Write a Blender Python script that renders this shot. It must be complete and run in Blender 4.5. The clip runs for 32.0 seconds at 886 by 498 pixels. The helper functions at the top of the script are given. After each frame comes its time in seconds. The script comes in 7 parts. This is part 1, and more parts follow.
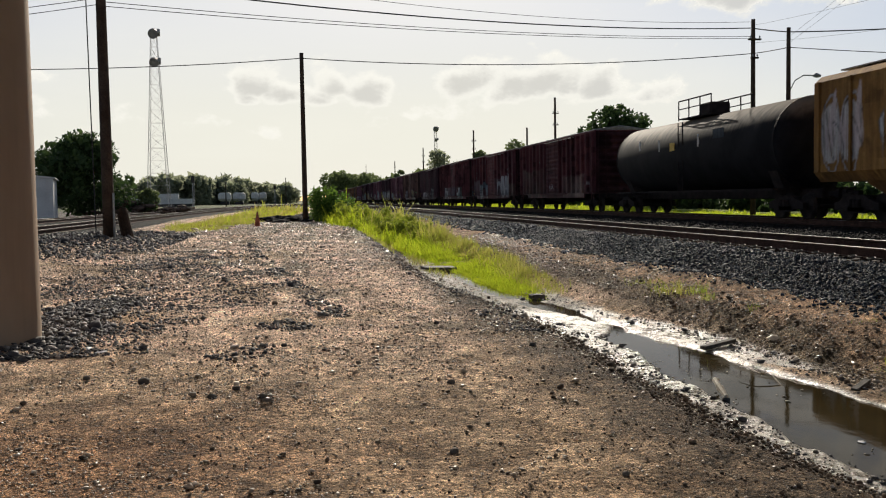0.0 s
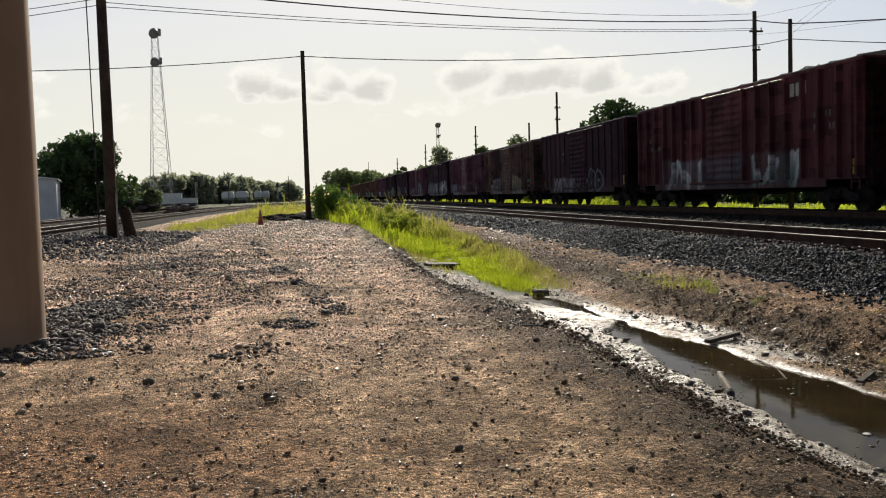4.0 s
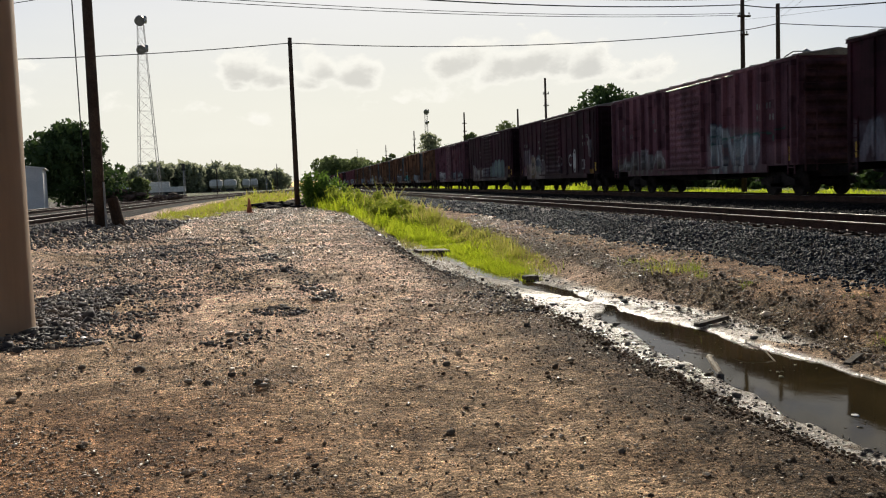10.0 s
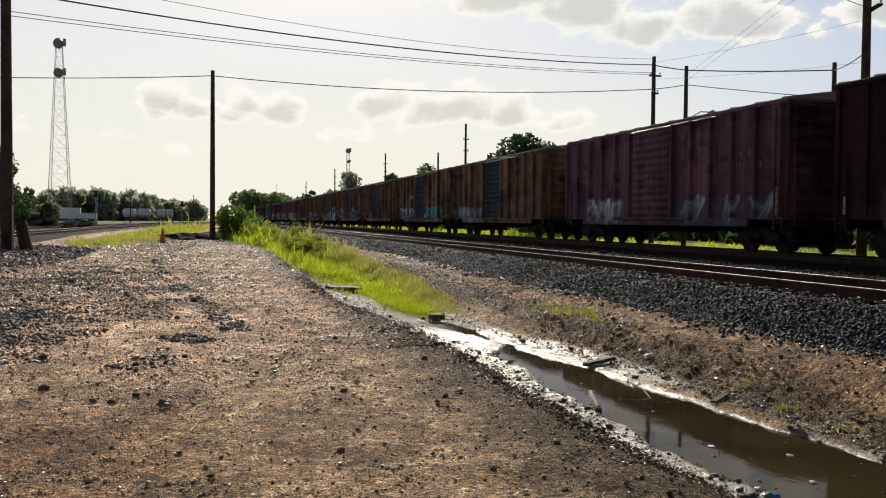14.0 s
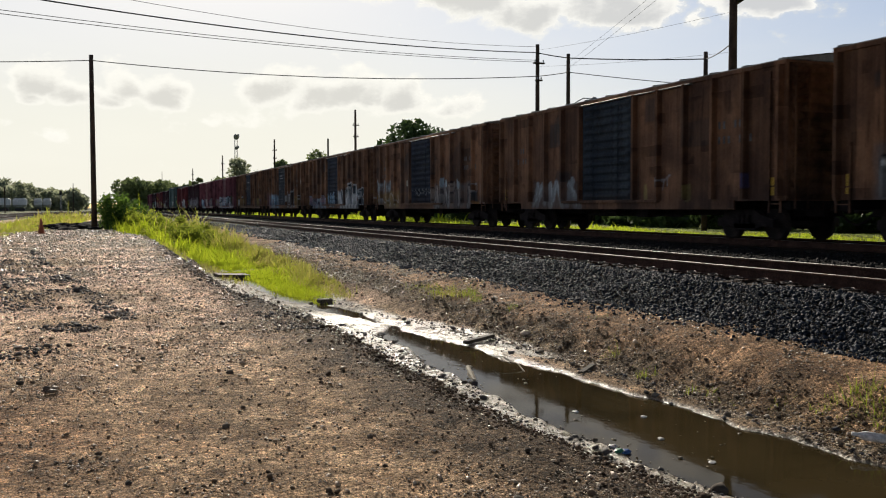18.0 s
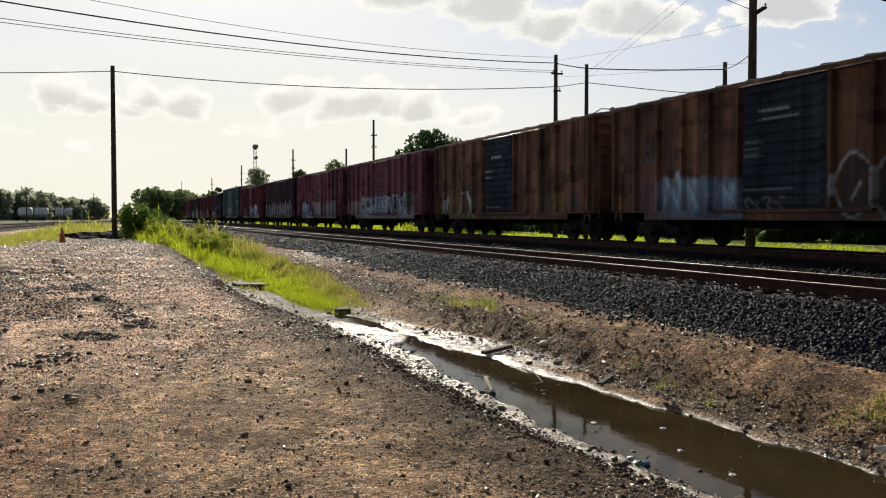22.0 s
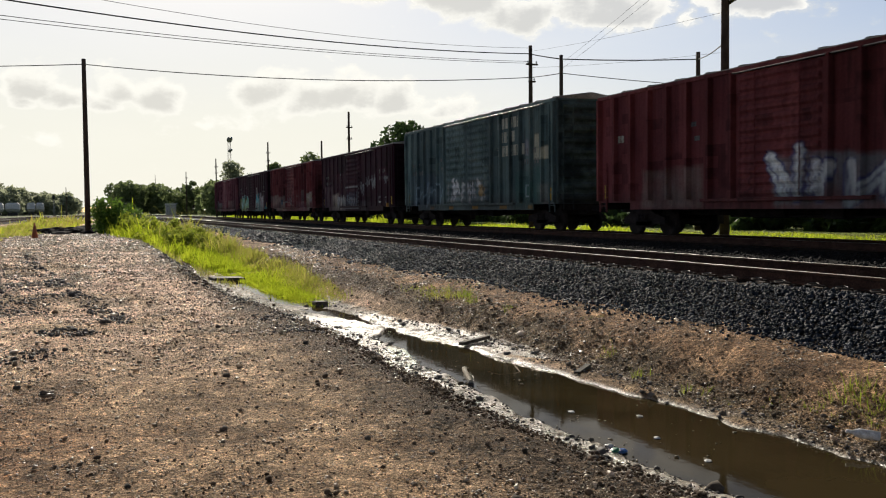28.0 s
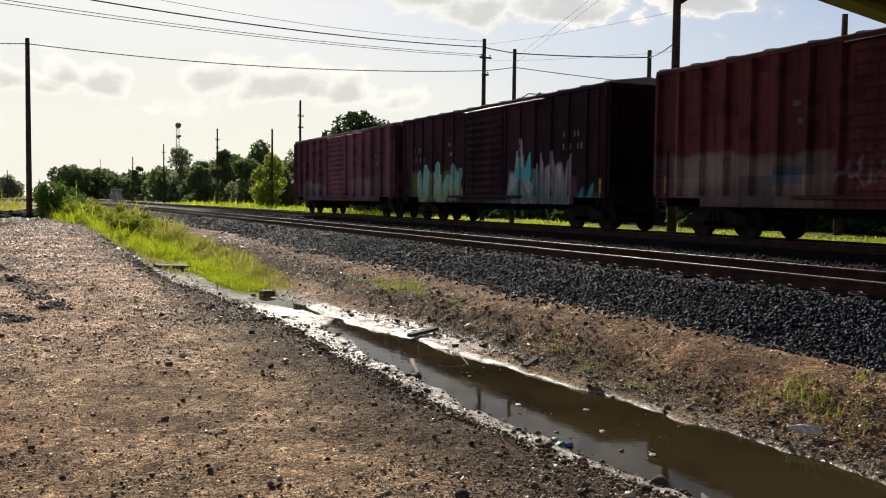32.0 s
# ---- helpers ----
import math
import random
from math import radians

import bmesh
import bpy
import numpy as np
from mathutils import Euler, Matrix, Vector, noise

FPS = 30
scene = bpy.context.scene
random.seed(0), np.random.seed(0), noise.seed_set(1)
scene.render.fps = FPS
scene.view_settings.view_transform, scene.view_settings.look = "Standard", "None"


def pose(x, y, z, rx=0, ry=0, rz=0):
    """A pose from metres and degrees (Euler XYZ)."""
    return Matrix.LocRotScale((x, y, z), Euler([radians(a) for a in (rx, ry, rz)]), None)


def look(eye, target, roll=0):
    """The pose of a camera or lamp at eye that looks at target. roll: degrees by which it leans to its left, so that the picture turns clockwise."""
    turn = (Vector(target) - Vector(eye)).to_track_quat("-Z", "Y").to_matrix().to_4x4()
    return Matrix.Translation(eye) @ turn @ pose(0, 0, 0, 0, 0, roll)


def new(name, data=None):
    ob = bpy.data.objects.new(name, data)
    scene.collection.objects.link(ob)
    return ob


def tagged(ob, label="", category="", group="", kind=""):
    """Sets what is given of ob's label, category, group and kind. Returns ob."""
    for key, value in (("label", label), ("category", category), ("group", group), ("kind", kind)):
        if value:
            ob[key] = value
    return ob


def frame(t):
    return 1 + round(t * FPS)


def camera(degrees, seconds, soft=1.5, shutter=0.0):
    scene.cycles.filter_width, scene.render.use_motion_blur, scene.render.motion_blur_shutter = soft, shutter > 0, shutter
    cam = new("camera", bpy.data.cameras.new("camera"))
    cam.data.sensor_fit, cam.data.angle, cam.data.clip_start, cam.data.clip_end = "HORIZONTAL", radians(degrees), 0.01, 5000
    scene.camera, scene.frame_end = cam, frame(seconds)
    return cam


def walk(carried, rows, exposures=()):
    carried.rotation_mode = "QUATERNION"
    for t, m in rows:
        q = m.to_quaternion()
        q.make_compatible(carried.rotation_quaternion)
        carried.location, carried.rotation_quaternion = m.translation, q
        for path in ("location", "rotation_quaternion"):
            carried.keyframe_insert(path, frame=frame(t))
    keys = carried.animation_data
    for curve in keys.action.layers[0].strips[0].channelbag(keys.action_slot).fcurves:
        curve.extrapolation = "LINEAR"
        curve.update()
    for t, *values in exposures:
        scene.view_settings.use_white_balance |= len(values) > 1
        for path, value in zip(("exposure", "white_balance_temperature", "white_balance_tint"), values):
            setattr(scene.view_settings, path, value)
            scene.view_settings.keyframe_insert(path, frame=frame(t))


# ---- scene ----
FOV = 51.66
cam = camera(FOV, 32.0, soft=1.1, shutter=0.12)
# seconds, eye x y z, then yaw, pitch and roll in degrees
PATH = [
    (0, -0.012, 0.590, 1.553, -8.896, -3.178, -0.966),
    (0.5, -0.012, 0.588, 1.556, -8.807, -3.273, -1.063),
    (1, -0.010, 0.595, 1.552, -8.823, -3.475, -1.315),
    (1.5, -0.013, 0.596, 1.553, -8.735, -3.703, -1.367),
    (2, -0.011, 0.607, 1.552, -8.541, -3.672, -1.286),
    (2.5, -0.008, 0.588, 1.557, -8.448, -3.501, -1.465),
    (3, -0.007, 0.594, 1.549, -8.576, -3.338, -1.630),
    (3.5, -0.004, 0.591, 1.558, -8.606, -3.346, -1.649),
    (5.5, -0.012, 0.591, 1.554, -8.965, -3.841, -1.811),
    (6, -0.016, 0.583, 1.549, -9.003, -3.980, -1.817),
    (6.5, -0.012, 0.594, 1.548, -9.023, -4.148, -2.018),
    (7, -0.014, 0.585, 1.551, -9.072, -4.176, -2.131),
    (7.5, -0.006, 0.588, 1.554, -9.248, -4.237, -2.277),
    (8, -0.008, 0.593, 1.549, -9.348, -4.336, -2.311),
    (8.5, -0.002, 0.588, 1.548, -9.296, -4.473, -2.225),
    (9, -0.004, 0.586, 1.553, -9.308, -4.618, -2.244),
    (9.5, -0.001, 0.588, 1.554, -9.299, -4.455, -2.289),
    (10, -0.013, 0.587, 1.548, -9.312, -4.248, -2.029),
    (10.5, -0.010, 0.582, 1.548, -9.212, -4.256, -1.839),
    (11, -0.005, 0.582, 1.551, -9.343, -4.256, -1.875),
    (11.5, 0.012, 0.554, 1.545, -9.997, -4.082, -1.357),
    (12, 0.024, 0.528, 1.536, -10.499, -3.231, -0.905),
    (12.5, -0.031, 0.425, 1.539, -10.883, -3.291, -0.675),
    (13, -0.059, 0.303, 1.542, -12.964, -3.872, -0.382),
    (13.5, -0.015, 0.179, 1.541, -14.092, -1.819, 0.174),
    (15.5, 0.053, -0.439, 1.518, -15.843, -1.850, 0.539),
    (16, 0.048, -0.476, 1.536, -18.590, -1.635, 0.139),
    (16.5, 0.028, -0.447, 1.538, -21.210, -1.659, 0.235),
    (17, 0.017, -0.429, 1.536, -21.933, -1.519, 0.416),
    (17.5, 0.016, -0.431, 1.534, -21.454, -2.177, 0.254),
    (18, 0.016, -0.440, 1.536, -21.192, -2.632, -0.149),
    (18.5, 0.025, -0.434, 1.536, -20.977, -2.558, -0.300),
    (19, 0.025, -0.431, 1.532, -20.906, -2.270, -0.303),
    (19.5, 0.016, -0.444, 1.535, -20.761, -2.078, -0.350),
    (20, 0.017, -0.448, 1.537, -20.551, -1.967, -0.406),
    (20.5, 0.013, -0.440, 1.538, -20.361, -1.913, -0.348),
    (21, 0.012, -0.441, 1.537, -20.139, -1.953, -0.268),
    (21.5, 0.015, -0.430, 1.535, -20.097, -2.023, -0.155),
    (22, 0.009, -0.436, 1.534, -20.094, -1.995, -0.017),
    (22.5, 0.008, -0.438, 1.534, -20.092, -1.822, 0.192),
    (23, 0.009, -0.433, 1.534, -20.557, -2.078, 0.728),
    (23.5, 0.003, -0.440, 1.530, -21.115, -2.497, 1.087),
    (24, 0.009, -0.429, 1.528, -21.192, -2.653, 0.854),
    (24.5, 0.007, -0.427, 1.530, -21.068, -2.647, 0.603),
    (25, 0.011, -0.429, 1.528, -20.710, -2.532, 0.279),
    (25.5, 0.010, -0.422, 1.529, -20.393, -2.586, 0.176),
    (27.5, 0.016, -0.430, 1.530, -21.127, -2.597, -0.586),
    (28, -0.006, -0.464, 1.539, -21.555, -2.538, -0.549),
    (28.5, 0.007, -0.446, 1.531, -21.757, -2.584, -0.202),
    (29, -0.002, -0.452, 1.537, -21.929, -2.480, 0.141),
    (29.5, -0.009, -0.455, 1.539, -22.188, -2.593, 0.242),
    (30, -0.012, -0.447, 1.536, -22.532, -2.895, 0.398),
    (30.5, -0.013, -0.440, 1.536, -23.141, -2.956, 0.614),
    (31, -0.009, -0.432, 1.527, -23.549, -2.855, 0.654),
    (31.5, -0.003, -0.425, 1.530, -23.907, -2.907, 0.610),
    (32, 0.019, -0.406, 1.527, -24.680, -3.033, 0.691),
]


def aim(x, y, z, yaw, pitch, roll):
    a, p = radians(yaw), radians(pitch)
    way = Vector((-math.sin(a) * math.cos(p), math.cos(a) * math.cos(p), math.sin(p)))
    eye = Vector((x, y, z))
    return look(eye, eye + way, roll)


walk(cam, [(r[0], aim(*r[1:])) for r in PATH], exposures=[(0, 0.0), (0.9, 0.18), (1.4, 0.1), (2.0, -0.06), (3.0, 0.0), (6, 0.02), (13, 0.04), (18, 0.08), (32, 0.1)])

# ---- sky, sun ----
SUN_EL, SUN_AZ = 25.0, 6.5  # azimuth from +y towards +x
world = bpy.data.worlds.new("world")
scene.world = world
world.use_nodes = True
wn = world.node_tree
sky = wn.nodes.new("ShaderNodeTexSky")
sky.sky_type, sky.sun_disc = "NISHITA", False
sky.sun_elevation, sky.sun_rotation = radians(SUN_EL), radians(SUN_AZ)
sky.air_density, sky.dust_density, sky.ozone_density = 1.0, 1.0, 1.0
back = wn.nodes["Background"]
back.inputs["Strength"].default_value = 0.058
wn.links.new(sky.outputs[0], back.inputs[0])

sun_dir = Vector((math.sin(radians(SUN_AZ)) * math.cos(radians(SUN_EL)), math.cos(radians(SUN_AZ)) * math.cos(radians(SUN_EL)), math.sin(radians(SUN_EL))))
lamp = bpy.data.lights.new("sun", "SUN")
lamp.energy, lamp.angle, lamp.color = 5.0, radians(0.6), (1.0, 0.91, 0.77)
sun = new("sun", lamp)
sun.matrix_world = look(sun_dir * 100, (0, 0, 0))

# ---- materials ----


class Mat:
    """A small wrapper round a node material."""

    def __init__(self, name, rough=0.8, metal=0.0, spec=0.4):
        self.m = bpy.data.materials.new(name)
        self.m.use_nodes = True
        self.t = self.m.node_tree
        self.b = self.t.nodes["Principled BSDF"]
        self.b.inputs["Roughness"].default_value = rough
        self.b.inputs["Metallic"].default_value = metal
        self.b.inputs["Specular IOR Level"].default_value = spec

    def n(self, kind):
        return self.t.nodes.new("ShaderNode" + kind)

    def put(self, sock, val):
        if isinstance(val, bpy.types.NodeSocket):
            self.t.links.new(val, sock)
        else:
            sock.default_value = val
        return self

    def obj(self):
        return self.n("TexCoord").outputs["Object"]

    def pos(self):
        return self.n("NewGeometry").outputs["Position"]

    def scaled(self, vec, s):
        mp = self.n("Mapping")
        mp.inputs["Scale"].default_value = s
        self.put(mp.inputs["Vector"], vec)
        return mp.outputs[0]

    def noise(self, vec, scale, detail=4.0, rough=0.6, out="Fac"):
        nd = self.n("TexNoise")
        self.put(nd.inputs["Vector"], vec)
        nd.inputs["Scale"].default_value, nd.inputs["Detail"].default_value, nd.inputs["Roughness"].default_value = scale, detail, rough
        return nd.outputs[out]

    def ramp(self, fac, a, b, smooth=True):
        mr = self.n("MapRange")
        mr.interpolation_type = "SMOOTHSTEP" if smooth else "LINEAR"
        self.put(mr.inputs["Value"], fac)
        mr.inputs["From Min"].default_value, mr.inputs["From Max"].default_value = a, b
        return mr.outputs[0]

    def math(self, op, a, b=0.0):
        md = self.n("Math")
        md.operation = op
        self.put(md.inputs[0], a)
        self.put(md.inputs[1], b)
        return md.outputs[0]

    def mix(self, fac, a, b):
        mx = self.n("Mix")
        mx.data_type = "RGBA"
        self.put(mx.inputs[0], fac)
        for sock, v in ((mx.inputs[6], a), (mx.inputs[7], b)):
            self.put(sock, v if isinstance(v, bpy.types.NodeSocket) else (*v, 1.0)[:4])
        return mx.outputs[2]

    def color(self, c):
        return self.put(self.b.inputs["Base Color"], c if isinstance(c, bpy.types.NodeSocket) else (*c, 1.0))

    def rough(self, r):
        return self.put(self.b.inputs["Roughness"], r)

    def bump(self, height, strength=0.4, dist=0.01):
        bp = self.n("Bump")
        bp.inputs["Strength"].default_value, bp.inputs["Distance"].default_value = strength, dist
        self.put(bp.inputs["Height"], height)
        self.put(self.b.inputs["Normal"], bp.outputs[0])
        return self

    def mul(self, a, b):
        mx = self.n("Mix")
        mx.data_type, mx.blend_type = "RGBA", "MULTIPLY"
        mx.inputs[0].default_value = 1.0
        self.put(mx.inputs[6], a).put(mx.inputs[7], b)
        return mx.outputs[2]

    def axis(self, vec, k):
        sp = self.n("SeparateXYZ")
        self.put(sp.inputs[0], vec)
        return sp.outputs[k]


def worn(name, c1, c2, scale=3.0, rough=0.75, metal=0.0, bump=0.3, dist=0.004, fine=30.0, spec=0.35):
    """A plain worn surface: two colours by large noise, fine grain and bump."""
    m = Mat(name, rough, metal, spec)
    p = m.obj()
    big = m.ramp(m.noise(p, scale, 5), 0.35, 0.68)
    small = m.noise(p, fine, 4)
    col = m.mix(big, c1, c2)
    dark = m.mix(m.ramp(small, 0.3, 0.7), (0.62, 0.62, 0.62), (1.15, 1.15, 1.15))
    m.color(m.mul(col, dark))
    m.bump(small, bump, dist)
    return m.m


def varied(name, cols, rough=0.9, grain=25.0, spec=0.25, island=False, bump=0.3):
    """Colour by piece: Object Info's Random, or Random Per Island for joined stuff."""
    m = Mat(name, rough, 0.0, spec)
    rnd = m.n("NewGeometry").outputs["Random Per Island"] if island else m.n("ObjectInfo").outputs["Random"]
    cr = m.n("ValToRGB")
    m.put(cr.inputs[0], rnd)
    el = cr.color_ramp.elements
    while len(el) < len(cols):
        el.new(0.5)
    for k, c in enumerate(cols):
        el[k].position, el[k].color = k / max(1, len(cols) - 1), (*c, 1.0)
    nz = m.noise(m.obj(), grain, 3)
    m.color(m.mul(cr.outputs[0], m.mix(nz, (0.55, 0.55, 0.55), (1.35, 1.35, 1.35))))
    m.bump(nz, bump, 0.006)
    return m.m


def leaf_mat(name, cols, trans=0.35):
    m = Mat(name, 0.6, 0.0, 0.25)
    rnd = m.n("NewGeometry").outputs["Random Per Island"]
    cr = m.n("ValToRGB")
    m.put(cr.inputs[0], rnd)
    el = cr.color_ramp.elements
    while len(el) < len(cols):
        el.new(0.5)
    for k, c in enumerate(cols):
        el[k].position, el[k].color = k / max(1, len(cols) - 1), (*c, 1.0)
    m.color(cr.outputs[0])
    tr = m.n("BsdfTranslucent")
    m.put(tr.inputs[0], cr.outputs[0])
    mix = m.n("MixShader")
    mix.inputs[0].default_value = trans
    m.t.links.new(m.b.outputs[0], mix.inputs[1])
    m.t.links.new(tr.outputs[0], mix.inputs[2])
    m.t.links.new(mix.outputs[0], m.t.nodes["Material Output"].inputs[0])
    return m.m


# ---- mesh building ----


class Geo:
    """Vertices and faces gathered from simple shaped pieces."""

    def __init__(self):
        self.v, self.f = [], []

    def add(self, verts, faces):
        k = len(self.v)
        self.v += [tuple(p) for p in verts]
        self.f += [tuple(i + k for i in f) for f in faces]
        return self

    def box(self, x0, x1, y0, y1, z0, z1, c=0.0):
        """A box; c chamfers the four edges along y."""
        if c:
            pr = [(x0 + c, z0), (x1 - c, z0), (x1, z0 + c), (x1, z1 - c), (x1 - c, z1), (x0 + c, z1), (x0, z1 - c), (x0, z0 + c)]
            return self.prism(pr, y0, y1)
        v = [(x, y, z) for z in (z0, z1) for x, y in ((x0, y0), (x1, y0), (x1, y1), (x0, y1))]
        return self.add(v, [(3, 2, 1, 0), (4, 5, 6, 7), (0, 1, 5, 4), (1, 2, 6, 5), (2, 3, 7, 6), (3, 0, 4, 7)])

    def prism(self, prof, y0, y1):
        """A profile in x, z (counter-clockwise seen from -y), run along y."""
        n = len(prof)
        v = [(x, y0, z) for x, z in prof] + [(x, y1, z) for x, z in prof]
        f = [(i, (i + 1) % n, n + (i + 1) % n, n + i) for i in range(n)]
        return self.add(v, f + [tuple(reversed(range(n))), tuple(range(n, 2 * n))])

    def tube(self, pts, radii, n=8, caps=True):
        """A round tube along points, with a radius for each."""
        pts = [Vector(p) for p in pts]
        rings = []
        for i, p in enumerate(pts):
            d = (pts[min(i + 1, len(pts) - 1)] - pts[max(i - 1, 0)]).normalized()
            a = d.orthogonal().normalized() if i == 0 else (rings[-1][1] - d * rings[-1][1].dot(d)).normalized()
            rings.append((p, a, d.cross(a)))
        v, f = [], []
        r = radii if isinstance(radii, (list, tuple)) else [radii] * len(pts)
        for i, (p, a, b) in enumerate(rings):
            v += [p + (a * math.cos(2 * math.pi * k / n) + b * math.sin(2 * math.pi * k / n)) * r[i] for k in range(n)]
        for i in range(len(pts) - 1):
            f += [(i * n + k, i * n + (k + 1) % n, (i + 1) * n + (k + 1) % n, (i + 1) * n + k) for k in range(n)]
        if caps:
            f += [tuple(reversed(range(n))), tuple(range((len(pts) - 1) * n, len(pts) * n))]
        return self.add(v, f)

    def mesh(self, name, mat, smooth=False):
        me = bpy.data.meshes.new(name)
        me.from_pydata(self.v, [], self.f)
        me.materials.append(mat)
        if smooth:
            me.polygons.foreach_set("use_smooth", [True] * len(me.polygons))
        me.update()
        return me


def part(name, geo, mat, parent=None, label="", smooth=False, m=None):
    ob = new(name, geo.mesh(name, mat, smooth) if isinstance(geo, Geo) else geo)
    if parent is not None:
        ob.parent = parent
    if m is not None:
        ob.matrix_basis = m
    return tagged(ob, label)


def thing(name, label, category, group="", m=None, kind=""):
    ob = new(name)
    if m is not None:
        ob.matrix_basis = m
    return tagged(ob, label, category, group, kind)


def raw(name, verts, faces, mat, smooth=False):
    """A mesh from numpy arrays of vertices and equal-sided faces."""
    verts, faces = np.asarray(verts, float), np.asarray(faces, int)
    me = bpy.data.meshes.new(name)
    me.vertices.add(len(verts))
    me.vertices.foreach_set("co", verts.ravel())
    k = faces.shape[1]
    me.loops.add(faces.size)
    me.loops.foreach_set("vertex_index", faces.ravel())
    me.polygons.add(len(faces))
    me.polygons.foreach_set("loop_start", np.arange(0, faces.size, k))
    me.polygons.foreach_set("loop_total", np.full(len(faces), k))
    if smooth:
        me.polygons.foreach_set("use_smooth", np.ones(len(faces), bool))
    me.materials.append(mat)
    me.update(calc_edges=True)
    me.validate()
    return me


rng = np.random.default_rng(7)

# ---- the lie of the land ----
RAIL_Z = 0.65  # rail tops above the dirt lot
NEAR_X, TRAIN_X = 9.70, 17.41  # centre lines of the two right-hand tracks


def smooth(a, b, x):
    t = np.clip((x - a) / (b - a), 0, 1)
    return t * t * (3 - 2 * t)


def wob(x, y, f, seed):
    """Cheap smooth wobble from a few sines."""
    r = np.random.default_rng(seed)
    out = 0
    for k in range(5):
        a, p = r.uniform(0, 6.28), r.uniform(0, 6.28)
        w = f * (0.6 + 0.5 * k)
        out = out + np.sin((x * np.cos(a) + y * np.sin(a)) * w + p) / (1 + 0.6 * k)
    return out / 2.4


def ditch_lines(y):
    """Where the ditch lies, from its near side to its far side: foot of the dirt slope, the water's two edges, foot of the far bank."""
    near = np.interp(y, [4.4, 5.4, 6.5, 9.6, 12.0, 14.0, 16.0, 20.0, 29.0], [3.6, 3.44, 3.34, 3.36, 3.42, 3.28, 3.0, 2.86, 3.05])
    left = np.interp(y, [4.4, 5.1, 6.1, 7.6, 8.7, 9.5, 10.7, 11.8, 12.3, 12.9, 13.6, 14.2, 15.2, 17.0, 20.0, 26.0], [3.7, 3.62, 3.52, 3.58, 3.68, 3.62, 3.82, 3.72, 4.0, 4.24, 4.2, 3.98, 3.7, 3.5, 3.42, 3.4])
    right = np.interp(y, [4.3, 5.3, 5.7, 6.6, 8.4, 10.6, 12.3, 13.2, 14.2, 17.0, 20.0], [5.2, 5.2, 5.05, 5.08, 4.87, 4.7, 4.42, 4.46, 4.42, 4.4, 4.1])
    far = np.interp(y, [4.5, 6.1, 7.1, 8.0, 9.0, 10.5, 12.2, 13.7, 15.7, 20.0], [5.44, 5.34, 5.42, 5.36, 5.24, 5.2, 5.04, 4.68, 4.5, 4.6])
    return near, left, right, far


def ground_z(x, y):
    x, y = np.asarray(x, float), np.asarray(y, float)
    lot = 0.0095 * np.clip(y - 6, 0, 50)
    lot = lot + 0.025 * wob(x, y, 0.9, 1) + 0.014 * wob(x, y, 4.0, 2) + 0.012 * wob(x, y, 6.5, 3) * smooth(-0.5, 0.6, wob(x, y, 0.8, 14))
    # scuffed dirt: shallow hollows and heels, more of them towards the overpass
    lot = lot + (0.015 * wob(x, y * 0.8, 11.0, 21) + 0.010 * wob(x, y, 19.0, 22)) * smooth(-0.5, 0.5, wob(x, y, 1.2, 23)) * (1 - 0.6 * smooth(8, 16, y))
    left = 0.45 * smooth(-3.5, -7.5, x) * (1 - smooth(20, 50, y))
    rag = 0.055 * wob(x, y, 5.0, 5) + 0.04 * wob(x, y, 13.0, 15) + 0.02 * wob(x, y, 27.0, 24)
    near, wl, wr, far = ditch_lines(y)
    xx = x + rag
    end = smooth(26, 34, y)
    mud = -0.266 + 0.016 * wob(x, y, 5.5, 16) + 0.008 * wob(x, y, 16.0, 17) - 0.018 * smooth(15.0, 18.0, y) + 0.02 * np.clip(y - 26, 0, 30)
    deep = smooth(wl - 0.01, wl + 0.16, xx) * (1 - smooth(wr - 0.16, wr + 0.01, xx)) * (1 - 0.75 * smooth(14.2, 16.5, y))
    bed = mud * (1 - deep) + (-0.39 + 0.02 * wob(x, y, 4.0, 6)) * deep
    down = smooth(near - 0.85, near + 0.02, xx)
    up = smooth(far - 0.05, far + 0.85 + 0.25 * smooth(12, 16, y), xx)
    bank = 0.02 + 0.11 * smooth(5.6, 6.8, x) + 0.004 * np.clip(y - 6, 0, 50) + 0.03 * wob(x, y, 1.7, 7) + 0.012 * wob(x, y, 9.0, 25)
    z = lot + left
    z = z * (1 - down) + bed * down
    z = z * (1 - up) + bank * up
    right = smooth(19.2, 20.5, x)
    z = z * (1 - right) + (0.32 + 0.05 * wob(x, y, 0.3, 8)) * right
    return z


def ballast_z(x, y):
    """The top of the ballast under the two right-hand tracks; far below the ground where there is none."""
    x, y = np.asarray(x, float), np.asarray(y, float)
    toe = 6.72 - 0.03 * np.clip(y - 10, 0, 14) + 0.12 * wob(x * 0, y, 0.8, 11)
    a = 0.02 + 0.38 * np.clip((x - toe) / (8.35 - toe), 0, 1)
    b = np.minimum(0.385, 0.385 * np.clip((20.6 - x) / 1.7, -1, 1))
    z = np.minimum(a, b)
    dip = 0.10 * np.exp(-(((x - 13.5) / 1.6) ** 2))
    return np.where((x < toe) | (x > 20.6), -1.0, z - dip + 0.02 * wob(x, y, 3.0, 12) + 0.06)


def surface_z(x, y):
    return np.maximum(ground_z(x, y), ballast_z(x, y))


